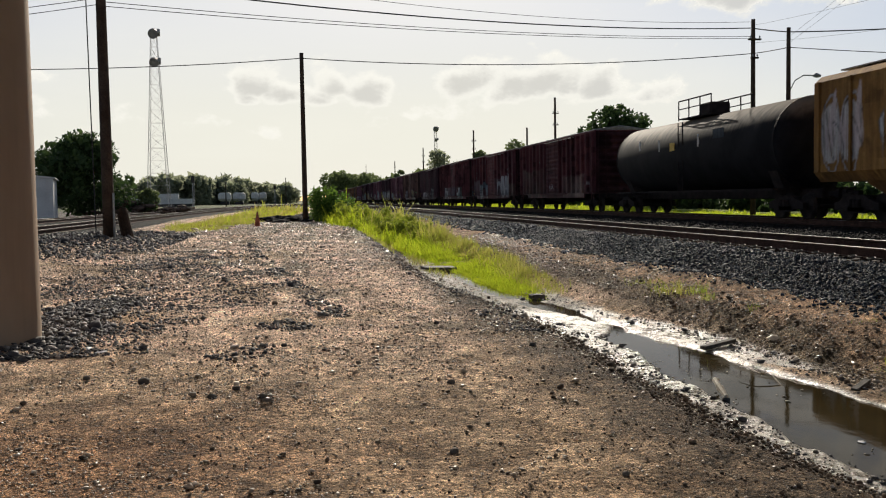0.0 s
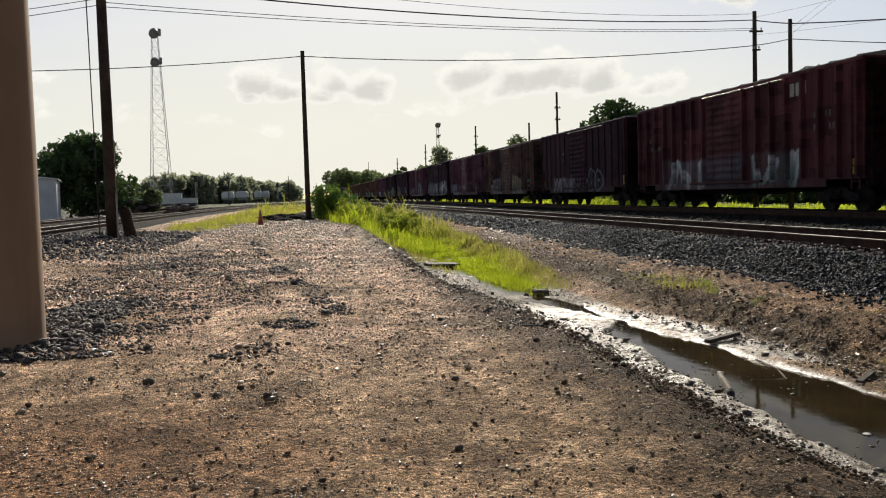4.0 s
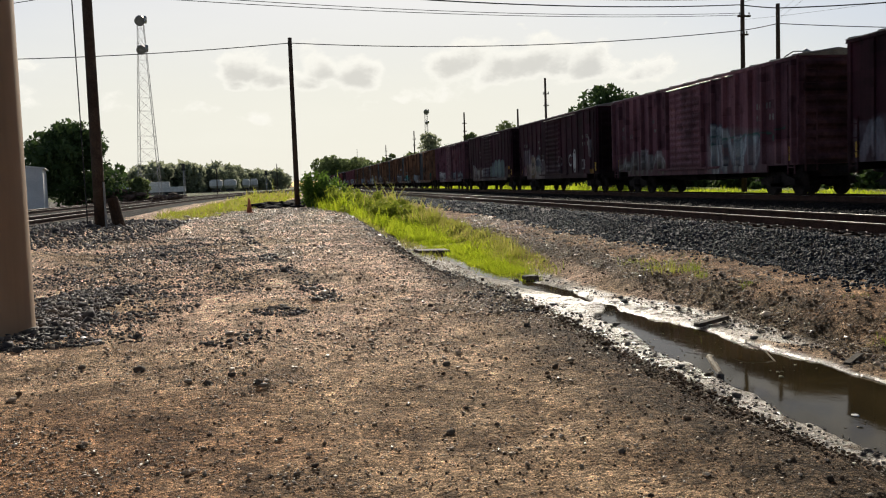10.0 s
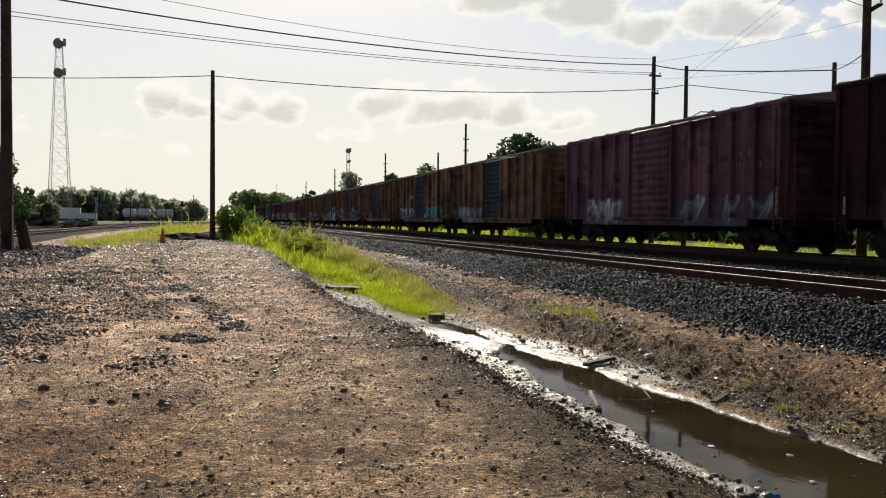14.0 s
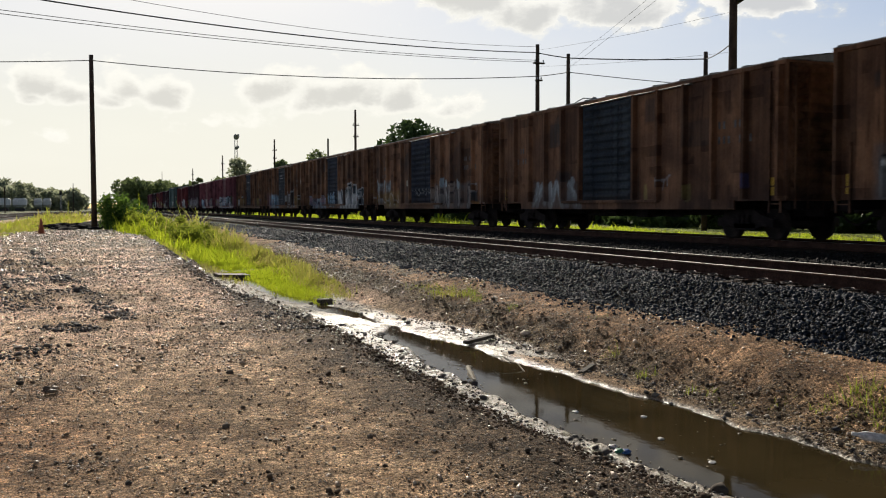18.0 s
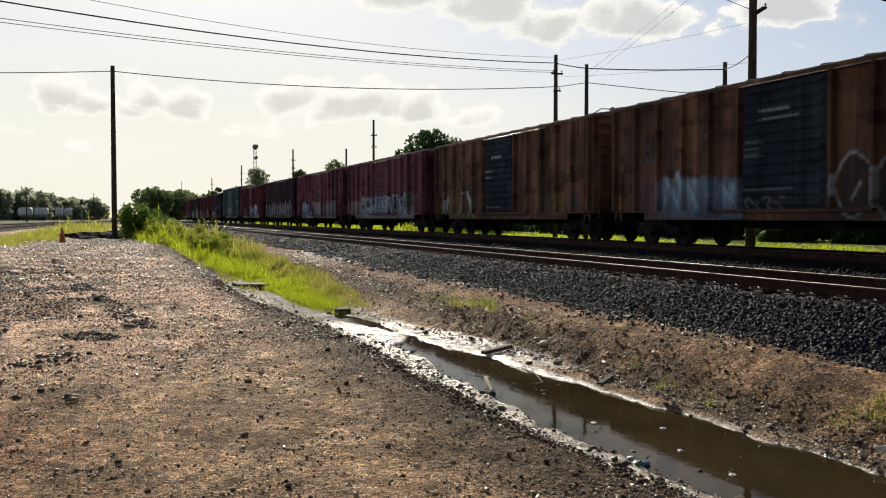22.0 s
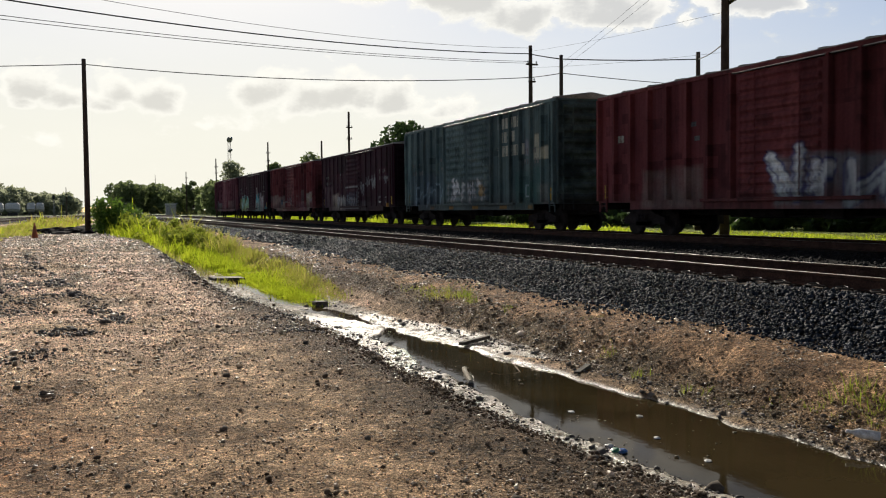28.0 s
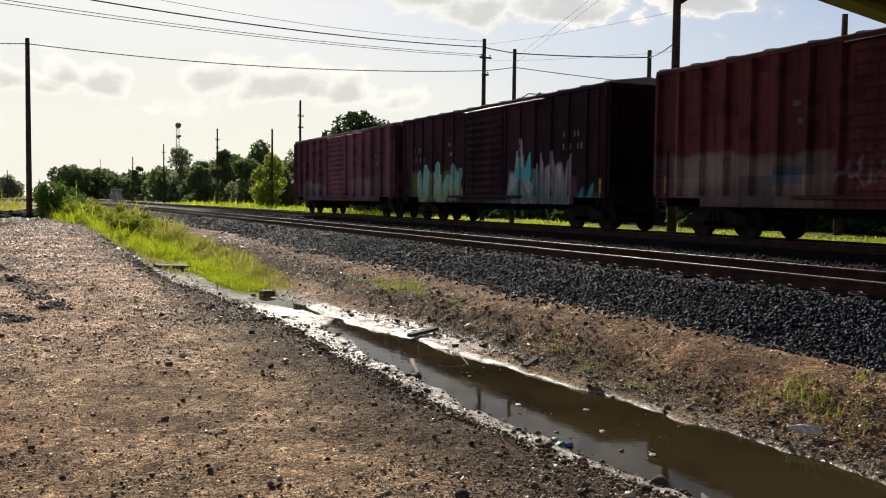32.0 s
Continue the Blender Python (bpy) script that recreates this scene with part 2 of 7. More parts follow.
def axis_steps(stops):
    """Grid lines: from stop to stop with a given spacing."""
    out = [stops[0][0]]
    for (a, s), (b, _) in zip(stops[:-1], stops[1:]):
        n = max(1, round((b - a) / s))
        out += [a + (b - a) * (k + 1) / n for k in range(n)]
    return np.array(out)


def sheet(name, xs, ys, fz, mat):
    gx, gy = np.meshgrid(xs, ys)
    v = np.stack([gx, gy, fz(gx, gy)], -1).reshape(-1, 3)
    nx, ny = len(xs), len(ys)
    i = (np.arange(ny - 1)[:, None] * nx + np.arange(nx - 1)[None]).ravel()
    f = np.stack([i, i + 1, i + nx + 1, i + nx], -1)
    return raw(name, v, f, mat, True)


def ground_material():
    m = Mat("dirt_ground", 0.9, 0.0, 0.2)
    p = m.pos()
    x, y, z = m.axis(p, 0), m.axis(p, 1), m.axis(p, 2)
    n_big, n_mid, n_fine, n_grit = m.noise(p, 0.35, 4), m.noise(p, 2.2, 6, 0.65), m.noise(p, 22.0, 5, 0.7), m.noise(p, 90.0, 3, 0.7)
    tan = m.mix(m.ramp(n_mid, 0.35, 0.65), (0.35, 0.245, 0.153), (0.62, 0.465, 0.322))
    pink = m.mix(m.ramp(n_mid, 0.3, 0.7), (0.70, 0.50, 0.385), (0.90, 0.69, 0.55))
    base = m.mix(m.math("MULTIPLY", m.ramp(n_big, 0.36, 0.55), m.ramp(y, 6.5, 13.0)), tan, pink)
    base = m.mix(m.ramp(y, 8.0, 5.0), base, m.mix(m.ramp(n_mid, 0.35, 0.65), (0.285, 0.192, 0.118), (0.57, 0.42, 0.285)))
    reddish = m.mix(m.ramp(n_fine, 0.4, 0.6), (0.19, 0.105, 0.058), (0.40, 0.24, 0.135))
    wobx = m.math("ADD", x, m.math("MULTIPLY", m.math("SUBTRACT", n_big, 0.5), 5.0))
    base = m.mix(m.math("MULTIPLY", m.ramp(wobx, 1.0, -1.2), m.ramp(y, 9.0, 6.4)), base, reddish)
    # coarse dark gravel to the west and along the ballast
    grav = m.mix(m.ramp(n_fine, 0.35, 0.65), (0.055, 0.055, 0.056), (0.20, 0.19, 0.175))
    band = m.math("SUBTRACT", m.noise(m.scaled(p, (0.32, 0.5, 1)), 1.0, 5, 0.7), m.math("MULTIPLY", m.ramp(wobx, -5.5, 0.2), 0.26))
    west = m.math("MULTIPLY", m.math("MULTIPLY", m.ramp(band, 0.40, 0.5), m.ramp(y, 9.5, 12.0)), 0.16)
    base = m.mix(west, base, grav)
    far_west = m.ramp(wobx, -6.0, -9.0)
    base = m.mix(far_west, base, grav)
    bank = m.mix(m.ramp(n_mid, 0.35, 0.65), (0.18, 0.114, 0.070), (0.43, 0.285, 0.18))
    bank = m.mix(m.math("MULTIPLY", m.ramp(m.math("ADD", x, m.math("MULTIPLY", m.math("SUBTRACT", n_mid, 0.5), 1.6)), 6.1, 5.4), 0.85), bank, m.mix(m.ramp(n_fine, 0.35, 0.65), (0.07, 0.056, 0.034), (0.17, 0.13, 0.078)))
    base = m.mix(m.ramp(x, 4.6, 5.4), base, bank)
    base = m.mix(m.math("MULTIPLY", m.ramp(m.math("ADD", x, m.math("MULTIPLY", m.math("SUBTRACT", n_mid, 0.5), 1.4)), 1.5, 2.6), m.ramp(x, 4.6, 4.0)), base, m.mix(m.ramp(n_fine, 0.35, 0.65), (0.055, 0.039, 0.026), (0.15, 0.108, 0.072)))
    base = m.mix(m.ramp(x, 6.9, 7.4), base, grav)
    green = m.mix(m.ramp(n_mid, 0.3, 0.7), (0.13, 0.19, 0.02), (0.30, 0.37, 0.045))
    base = m.mix(m.ramp(x, 18.8, 20.2), base, green)
    base = m.mix(m.math("MULTIPLY", m.ramp(y, 120, 170), m.ramp(n_big, 0.3, 0.5)), base, (0.10, 0.13, 0.045))
    # damp hollows in the wheel track
    for hx, hy, rx_, ry_ in ((0.3, 15.2, 0.55, 0.8), (1.6, 11.3, 0.42, 0.42), (-0.2, 20.5, 0.4, 1.3)):
        far = m.math("ADD", m.math("POWER", m.math("DIVIDE", m.math("ABSOLUTE", m.math("SUBTRACT", x, hx)), rx_), 2.0), m.math("POWER", m.math("DIVIDE", m.math("ABSOLUTE", m.math("SUBTRACT", y, hy)), ry_), 2.0))
        far = m.math("ADD", far, m.math("MULTIPLY", m.math("SUBTRACT", n_mid, 0.5), 2.2))
        base = m.mix(m.math("MULTIPLY", m.ramp(far, 1.1, 0.5), 0.8), base, (0.20, 0.155, 0.11))
    # wet mud by the water line
    damp = m.math("MULTIPLY", m.ramp(m.math("ADD", m.math("ADD", z, m.math("MULTIPLY", n_mid, 0.05)), m.math("MULTIPLY", m.math("MULTIPLY", m.ramp(x, 4.6, 5.0), m.ramp(y, 11.0, 8.0)), 0.035)), -0.20, -0.25), m.math("MULTIPLY", m.ramp(x, 2.6, 3.0), m.ramp(x, 6.4, 6.0)))
    base = m.mix(damp, base, m.mix(m.ramp(n_fine, 0.35, 0.65), (0.24, 0.22, 0.19), (0.44, 0.41, 0.36)))
    cells = []
    for scale in (44.0, 130.0, 21.0):
        vo = m.n("TexVoronoi")
        m.put(vo.inputs["Vector"], p)
        vo.inputs["Scale"].default_value = scale
        cells.append(vo)
    speck = m.mix(m.ramp(m.axis(cells[0].outputs["Color"], 0), 0.1, 0.95), (0.66, 0.65, 0.64), (1.38, 1.36, 1.33))
    speck = m.mul(speck, m.mix(m.ramp(m.axis(cells[1].outputs["Color"], 1), 0.1, 0.95), (0.55, 0.55, 0.55), (1.6, 1.58, 1.55)))
    speck = m.mul(speck, m.mix(m.ramp(m.axis(cells[2].outputs["Color"], 2), 0.05, 0.95), (0.82, 0.81, 0.8), (1.2, 1.2, 1.19)))
    speck = m.mix(damp, speck, (1.0, 1.0, 1.0))
    blot = m.mix(m.ramp(m.noise(p, 5.5, 6, 0.7), 0.36, 0.64), (0.60, 0.58, 0.55), (1.26, 1.25, 1.24))
    broad = m.mix(m.ramp(m.noise(m.scaled(p, (1.0, 0.7, 1.0)), 1.5, 5, 0.6), 0.36, 0.62), (0.60, 0.57, 0.53), (1.20, 1.19, 1.17))
    blot = m.mul(blot, broad)
    grit = m.mul(m.mul(m.mix(m.ramp(n_grit, 0.32, 0.68), (0.55, 0.55, 0.55), (1.4, 1.38, 1.36)), speck), blot)
    m.color(m.mul(base, grit))
    wet = m.math("MULTIPLY", damp, m.math("SUBTRACT", 1.0, m.math("MULTIPLY", m.ramp(y, 13.6, 15.5), 0.8)))
    m.rough(m.mix(wet, (0.92, 0.92, 0.92), m.mix(m.ramp(m.noise(p, 9.0, 4, 0.65), 0.36, 0.64), (0.14, 0.14, 0.14), (0.44, 0.44, 0.44))))
    m.put(m.b.inputs["Specular IOR Level"], m.mix(wet, (0.15, 0.15, 0.15), (0.72, 0.72, 0.72)))
    h = m.math("ADD", m.math("MULTIPLY", n_fine, 0.6), m.math("MULTIPLY", n_grit, 0.3))
    h = m.math("SUBTRACT", h, m.math("ADD", m.math("MULTIPLY", cells[0].outputs["Distance"], 0.45), m.math("MULTIPLY", cells[1].outputs["Distance"], 0.25)))
    h = m.math("SUBTRACT", h, m.math("MULTIPLY", cells[2].outputs["Distance"], 0.55))
    h = m.math("ADD", h, m.math("MULTIPLY", m.noise(p, 6.0, 6, 0.7), 1.1))
    h = m.math("MULTIPLY", h, m.math("SUBTRACT", 1.0, m.math("MULTIPLY", damp, 0.6)))
    m.bump(h, 0.9, 0.05)
    return m.m


GROUND = ground_material()
xs = axis_steps([(-2500, 500), (-500, 100), (-100, 10), (-30, 1.5), (-12, 0.5), (-5, 0.08), (2.3, 0.055), (6.3, 0.12), (6.8, 0.5), (21, 2.0), (40, 15), (160, 90), (600, 500), (2500, 1)])
ys = axis_steps([(-1500, 300), (-300, 40), (-20, 2.0), (0, 0.4), (3.0, 0.065), (14, 0.13), (28, 0.5), (60, 3.0), (150, 15), (400, 100), (1000, 400), (4000, 1)])
ground = tagged(new("ground", sheet("ground", xs, ys, ground_z, GROUND)), "rutted tan dirt and gravel lot with a muddy ditch", "ground", kind="structure")


def water_material():
    m = Mat("ditch_water", 0.04, 0.0, 0.22)
    p = m.pos()
    m.b.inputs["IOR"].default_value = 1.17
    m.color(m.mix(m.ramp(m.noise(p, 0.8, 4), 0.35, 0.65), (0.026, 0.020, 0.009), (0.048, 0.036, 0.017)))
    m.bump(m.noise(m.scaled(p, (1.0, 0.5, 1.0)), 5.0, 3), 0.03, 0.02)
    return m.m


water = new("water", Geo().add([(2.6, -8, -0.3), (6.2, -8, -0.3), (6.2, 26, -0.3), (2.6, 26, -0.3)], [(0, 1, 2, 3)]).mesh("water", water_material()))
tagged(water, "still muddy brown water lying in the ditch", "water", kind="structure")

# ---- ballast and tracks ----
BALLAST = varied("ballast_stone", [(0.008, 0.012, 0.020), (0.012, 0.018, 0.029), (0.019, 0.026, 0.040), (0.042, 0.053, 0.076), (0.009, 0.012, 0.018)], 0.62, 12.0, 0.09, True)
# darker stone tones, used between the two right-hand tracks
DARK_STONE = varied("dark_ballast", [(0.012, 0.012, 0.014), (0.020, 0.020, 0.022), (0.030, 0.028, 0.028)], 0.85, 12.0, 0.1, True)
BEDDING = worn("ballast_bedding", (0.012, 0.012, 0.013), (0.024, 0.022, 0.022), 2.0, 0.95, 0, 0.9, 0.03, 26.0, 0.05)
PEBBLE = varied("pebble", [(0.23, 0.16, 0.10), (0.48, 0.36, 0.25), (0.085, 0.06, 0.042), (0.66, 0.54, 0.42), (0.33, 0.24, 0.165)], 0.36, 15.0, 0.5, True)
CLOD = varied("dirt_clod", [(0.05, 0.035, 0.024), (0.09, 0.062, 0.042), (0.16, 0.11, 0.074), (0.035, 0.028, 0.022)], 0.9, 15.0, 0.15, True)
RAIL = worn("rail_rust", (0.045, 0.024, 0.020), (0.085, 0.046, 0.036), 4.0, 0.85, 0.1, spec=0.1)
SHINE = worn("rail_head_steel", (0.26, 0.245, 0.23), (0.34, 0.325, 0.30), 6.0, 0.4, 1.0, 0.05)
TIE = varied("tie_wood", [(0.020, 0.015, 0.013), (0.032, 0.024, 0.020), (0.050, 0.038, 0.032), (0.024, 0.020, 0.018)], 0.95, 18.0, 0.08)
PLATE = worn("tie_plate_steel", (0.03, 0.02, 0.016), (0.07, 0.052, 0.044), 8.0, 0.7, 0.2, spec=0.15)
END_CAP = worn("tie_end_plate", (0.05, 0.042, 0.038), (0.10, 0.088, 0.08), 8.0, 0.6, 0.3)

bys = axis_steps([(-500, 40), (-20, 2), (0, 0.3), (40, 1.0), (120, 8), (620, 1)])
ballast_bed = new("ballast_bed", sheet("ballast_bed", axis_steps([(5.7, 0.12), (8.4, 0.4), (18, 0.2), (20.7, 1)]), bys, lambda x, y: ballast_z(x, y) - 0.012, BEDDING))
tagged(ballast_bed, "bed of dark grey crushed stone ballast under the tracks", "ballast", kind="structure")


def icos(seed):
    r = np.random.default_rng(seed)
    g = (1 + 5**0.5) / 2
    v = np.array([(-1, g, 0), (1, g, 0), (-1, -g, 0), (1, -g, 0), (0, -1, g), (0, 1, g), (0, -1, -g), (0, 1, -g), (g, 0, -1), (g, 0, 1), (-g, 0, -1), (-g, 0, 1)]) / 1.9
    f = np.array([(0, 11, 5), (0, 5, 1), (0, 1, 7), (0, 7, 10), (0, 10, 11), (1, 5, 9), (5, 11, 4), (11, 10, 2), (10, 7, 6), (7, 1, 8), (3, 9, 4), (3, 4, 2), (3, 2, 6), (3, 6, 8), (3, 8, 9), (4, 9, 5), (2, 4, 11), (6, 2, 10), (8, 6, 7), (9, 8, 1)])
    return v * r.uniform(0.72, 1.15, (12, 1)) + r.uniform(-0.1, 0.1, (12, 3)), f


def octo(seed):
    r = np.random.default_rng(seed)
    v = np.array([(1, 0, 0), (-1, 0, 0), (0, 1, 0), (0, -1, 0), (0, 0, 1), (0, 0, -1)]) * r.uniform(0.75, 1.2, (6, 1)) + r.uniform(-0.28, 0.28, (6, 3))
    f = np.array([(0, 2, 4), (2, 1, 4), (1, 3, 4), (3, 0, 4), (2, 0, 5), (1, 2, 5), (3, 1, 5), (0, 3, 5)])
    return v, f


def stones(name, x, y, z, size, mat, maker=octo, flat=0.75, seed=1):
    """Many loose stones, joined: one size for each, turned at random."""
    r = np.random.default_rng(seed)
    n = len(x)
    kinds = [maker(seed * 17 + k) for k in range(6)]
    nv, nf = len(kinds[0][0]), len(kinds[0][1])
    pick = r.integers(0, 6, n)
    base = np.stack([k[0] for k in kinds])[pick]
    q = r.normal(size=(n, 4))
    q /= np.linalg.norm(q, axis=1, keepdims=True)
    w, i, j, k = q.T
    rot = np.stack([np.stack([1 - 2 * (j * j + k * k), 2 * (i * j - k * w), 2 * (i * k + j * w)], -1), np.stack([2 * (i * j + k * w), 1 - 2 * (i * i + k * k), 2 * (j * k - i * w)], -1), np.stack([2 * (i * k - j * w), 2 * (j * k + i * w), 1 - 2 * (i * i + j * j)], -1)], 1)
    v = np.einsum("nab,nvb->nva", rot, base * r.uniform(0.6, 1.1, (n, 1, 3)))
    v = v * (np.asarray(size)[:, None, None] / 2) * np.array([1, 1, flat]) + np.stack([x, y, z], -1)[:, None]
    f = np.stack([k[1] for k in kinds])[pick] + (np.arange(n) * nv)[:, None, None]
    return new(name, raw(name, v.reshape(-1, 3), f.reshape(-1, 3), mat))


def ballast_stones():
    for inner in (False, True):
        ballast_lot(inner)


def ballast_lot(inner):
    xs_, ys_, ss_ = [], [], []
    for x0, x1, y0, y1, s, dens in ((5.75, 8.75, 3.5, 16, 0.05, 700), (5.75, 8.75, 16, 32, 0.062, 360), (5.7, 8.6, 32, 70, 0.11, 70), (8.6, 16.2, 4, 30, 0.07, 55), (8.6, 16.2, 30, 80, 0.1, 18)):
        if (x0 > 8) != inner:
            continue
        n = int((x1 - x0) * (y1 - y0) * dens)
        x, y = rng.uniform(x0, x1, n), rng.uniform(y0, y1, n)
        keep = (ballast_z(x, y) > ground_z(x, y) - 0.05) | (rng.uniform(size=n) < 0.3 * smooth(5.9, 7.1, x + 0.3 * wob(x, y, 2.0, 61)) ** 3)
        xs_.append(x[keep]), ys_.append(y[keep]), ss_.append(s * rng.lognormal(0, 0.28, keep.sum()))
    x, y, s = np.concatenate(xs_), np.concatenate(ys_), np.concatenate(ss_)
    ob = stones("ballast_stones", x, y, surface_z(x, y) + s * 0.18, s, DARK_STONE if inner else BALLAST, octo, 0.8, 3)
    tagged(ob, "near-black ballast stones between the tracks" if inner else "crushed dark grey stone ballast spilling down the embankment", "ballast", kind="stuff")


ballast_stones()


def left_x(y, off):
    """Centre of a left-hand track: straight, then bending east."""
    y = np.asarray(y, float)
    return off + np.clip(y - 50, 0, None) ** 2 / 2200.0


RAIL_PROF = [(-0.07, 0), (0.07, 0), (0.07, 0.015), (0.012, 0.03), (0.012, 0.125), (0.036, 0.135), (0.036, 0.165), (0.028, 0.172), (-0.028, 0.172), (-0.036, 0.165), (-0.036, 0.135), (-0.012, 0.125), (-0.012, 0.03), (-0.07, 0.015)]


def rail_run(path, z):
    """A rail along a list of (x, y), and the bright strip on its head."""
    g, s = Geo(), Geo()
    n = len(RAIL_PROF)
    v = [(x + px, y, z - 0.172 + pz) for x, y in path for px, pz in RAIL_PROF]
    f = [(i * n + k, i * n + (k + 1) % n, (i + 1) * n + (k + 1) % n, (i + 1) * n + k) for i in range(len(path) - 1) for k in range(n)]
    g.add(v, f)
    v = [(x + px, y, z + pz) for x, y in path for px, pz in ((-0.011, 0.0), (-0.008, 0.004), (0.008, 0.004), (0.011, 0.0))]
    s.add(v, [(i * 4 + k, i * 4 + k + 1, (i + 1) * 4 + k + 1, (i + 1) * 4 + k) for i in range(len(path) - 1) for k in range(3)])
    return g, s


TIE_ME = Geo().box(-1.28, 1.28, -0.112, 0.112, -0.17, 0.0, 0.012).mesh("tie", TIE)
CLIP_ME = Geo().tube([(0.05 * math.cos(a), 0.085 * math.sin(a), 0.03 + 0.012 * math.cos(a)) for a in [2 * math.pi * k / 12 for k in range(13)]], 0.010, 5).mesh("rail_clip", END_CAP)
PLATE_ME = Geo().box(-0.17, 0.17, -0.09, 0.09, 0.0, 0.018, 0.006).box(-0.13, -0.09, -0.05, 0.05, 0.018, 0.045).box(0.09, 0.13, -0.05, 0.05, 0.018, 0.045).mesh("tie_plate", PLATE)


def track(label, centre, y0, y1, near0, near1, z, step=0.53, plates=False):
    """A track: two rails, ties one by one where they are near, the rest joined."""
    t = thing("railway_track", label, "railway track", kind="structure")
    ys = [y0 + (y1 - y0) * k / 120 for k in range(121)]
    for side in (-0.752, 0.752):
        g, s = rail_run([(float(centre(y)) + side, y) for y in ys], z)
        r = part("rail", g, RAIL, t)
        part("rail_head", s, SHINE, r, "bright worn running surface")
    rest = Geo()
    k = 0
    y = max(y0, near0 - 60)
    while y < min(y1, near1 + 200):
        cx = float(centre(y)) + float(rng.uniform(-0.03, 0.03))
        if near0 <= y <= near1:
            tie = part("tie", TIE_ME, None, t, m=pose(cx, y, z - 0.19, 0, 0, float(rng.uniform(-1.2, 1.2))))
            if plates and y < near0 + 45:
                for side in (-0.752, 0.752):
                    part("tie_plate", PLATE_ME, None, tie, m=pose(side, 0, 0.0))
                part("rail_clip", CLIP_ME, None, tie, m=pose(-0.99, 0, 0.03))
        else:
            rest.box(cx - 1.28, cx + 1.28, y - 0.11, y + 0.11, z - 0.36, z - 0.19)
        y += step
    tagged(part("ties_far", rest, TIE, t, "dark weathered wooden ties"), kind="stuff")
    return t


track("main track with worn steel rails on dark wooden ties", lambda y: NEAR_X, -500, 600, 3, 110, RAIL_Z, plates=True)
track("second main track carrying the freight train", lambda y: TRAIN_X, -520, 620, 8, 100, RAIL_Z)
track("curving side track with bright worn rails", lambda y: left_x(y, -9.05), -60, 260, 28, 120, 0.75)
track("further side track bending away across the yard", lambda y: left_x(y, -14.0), -60, 250, 40, 120, 0.75)
for off in (-9.05, -14.0):
    gx = [-1.9, -1.5, -0.5, 0.5, 1.5, 1.9]
    gy = np.array(axis_steps([(-60, 10), (20, 2), (120, 10), (260, 1)]))
    zz = np.array([0.28, 0.555, 0.57, 0.57, 0.555, 0.28])
    v = np.stack([left_x(gy, off)[:, None] + np.array(gx)[None], np.repeat(gy[:, None], 6, 1), np.repeat(zz[None], len(gy), 0)], -1).reshape(-1, 3)
    i = (np.arange(len(gy) - 1)[:, None] * 6 + np.arange(5)[None]).ravel()
    bed = new("ballast_bed", raw("ballast_bed", v, np.stack([i, i + 1, i + 7, i + 6], -1), BEDDING, True))
    tagged(bed, "low bed of dark ballast under a side track", "ballast", kind="structure")

# ---- the freight train ----
SPEED = 15.25  # metres a second, towards -y


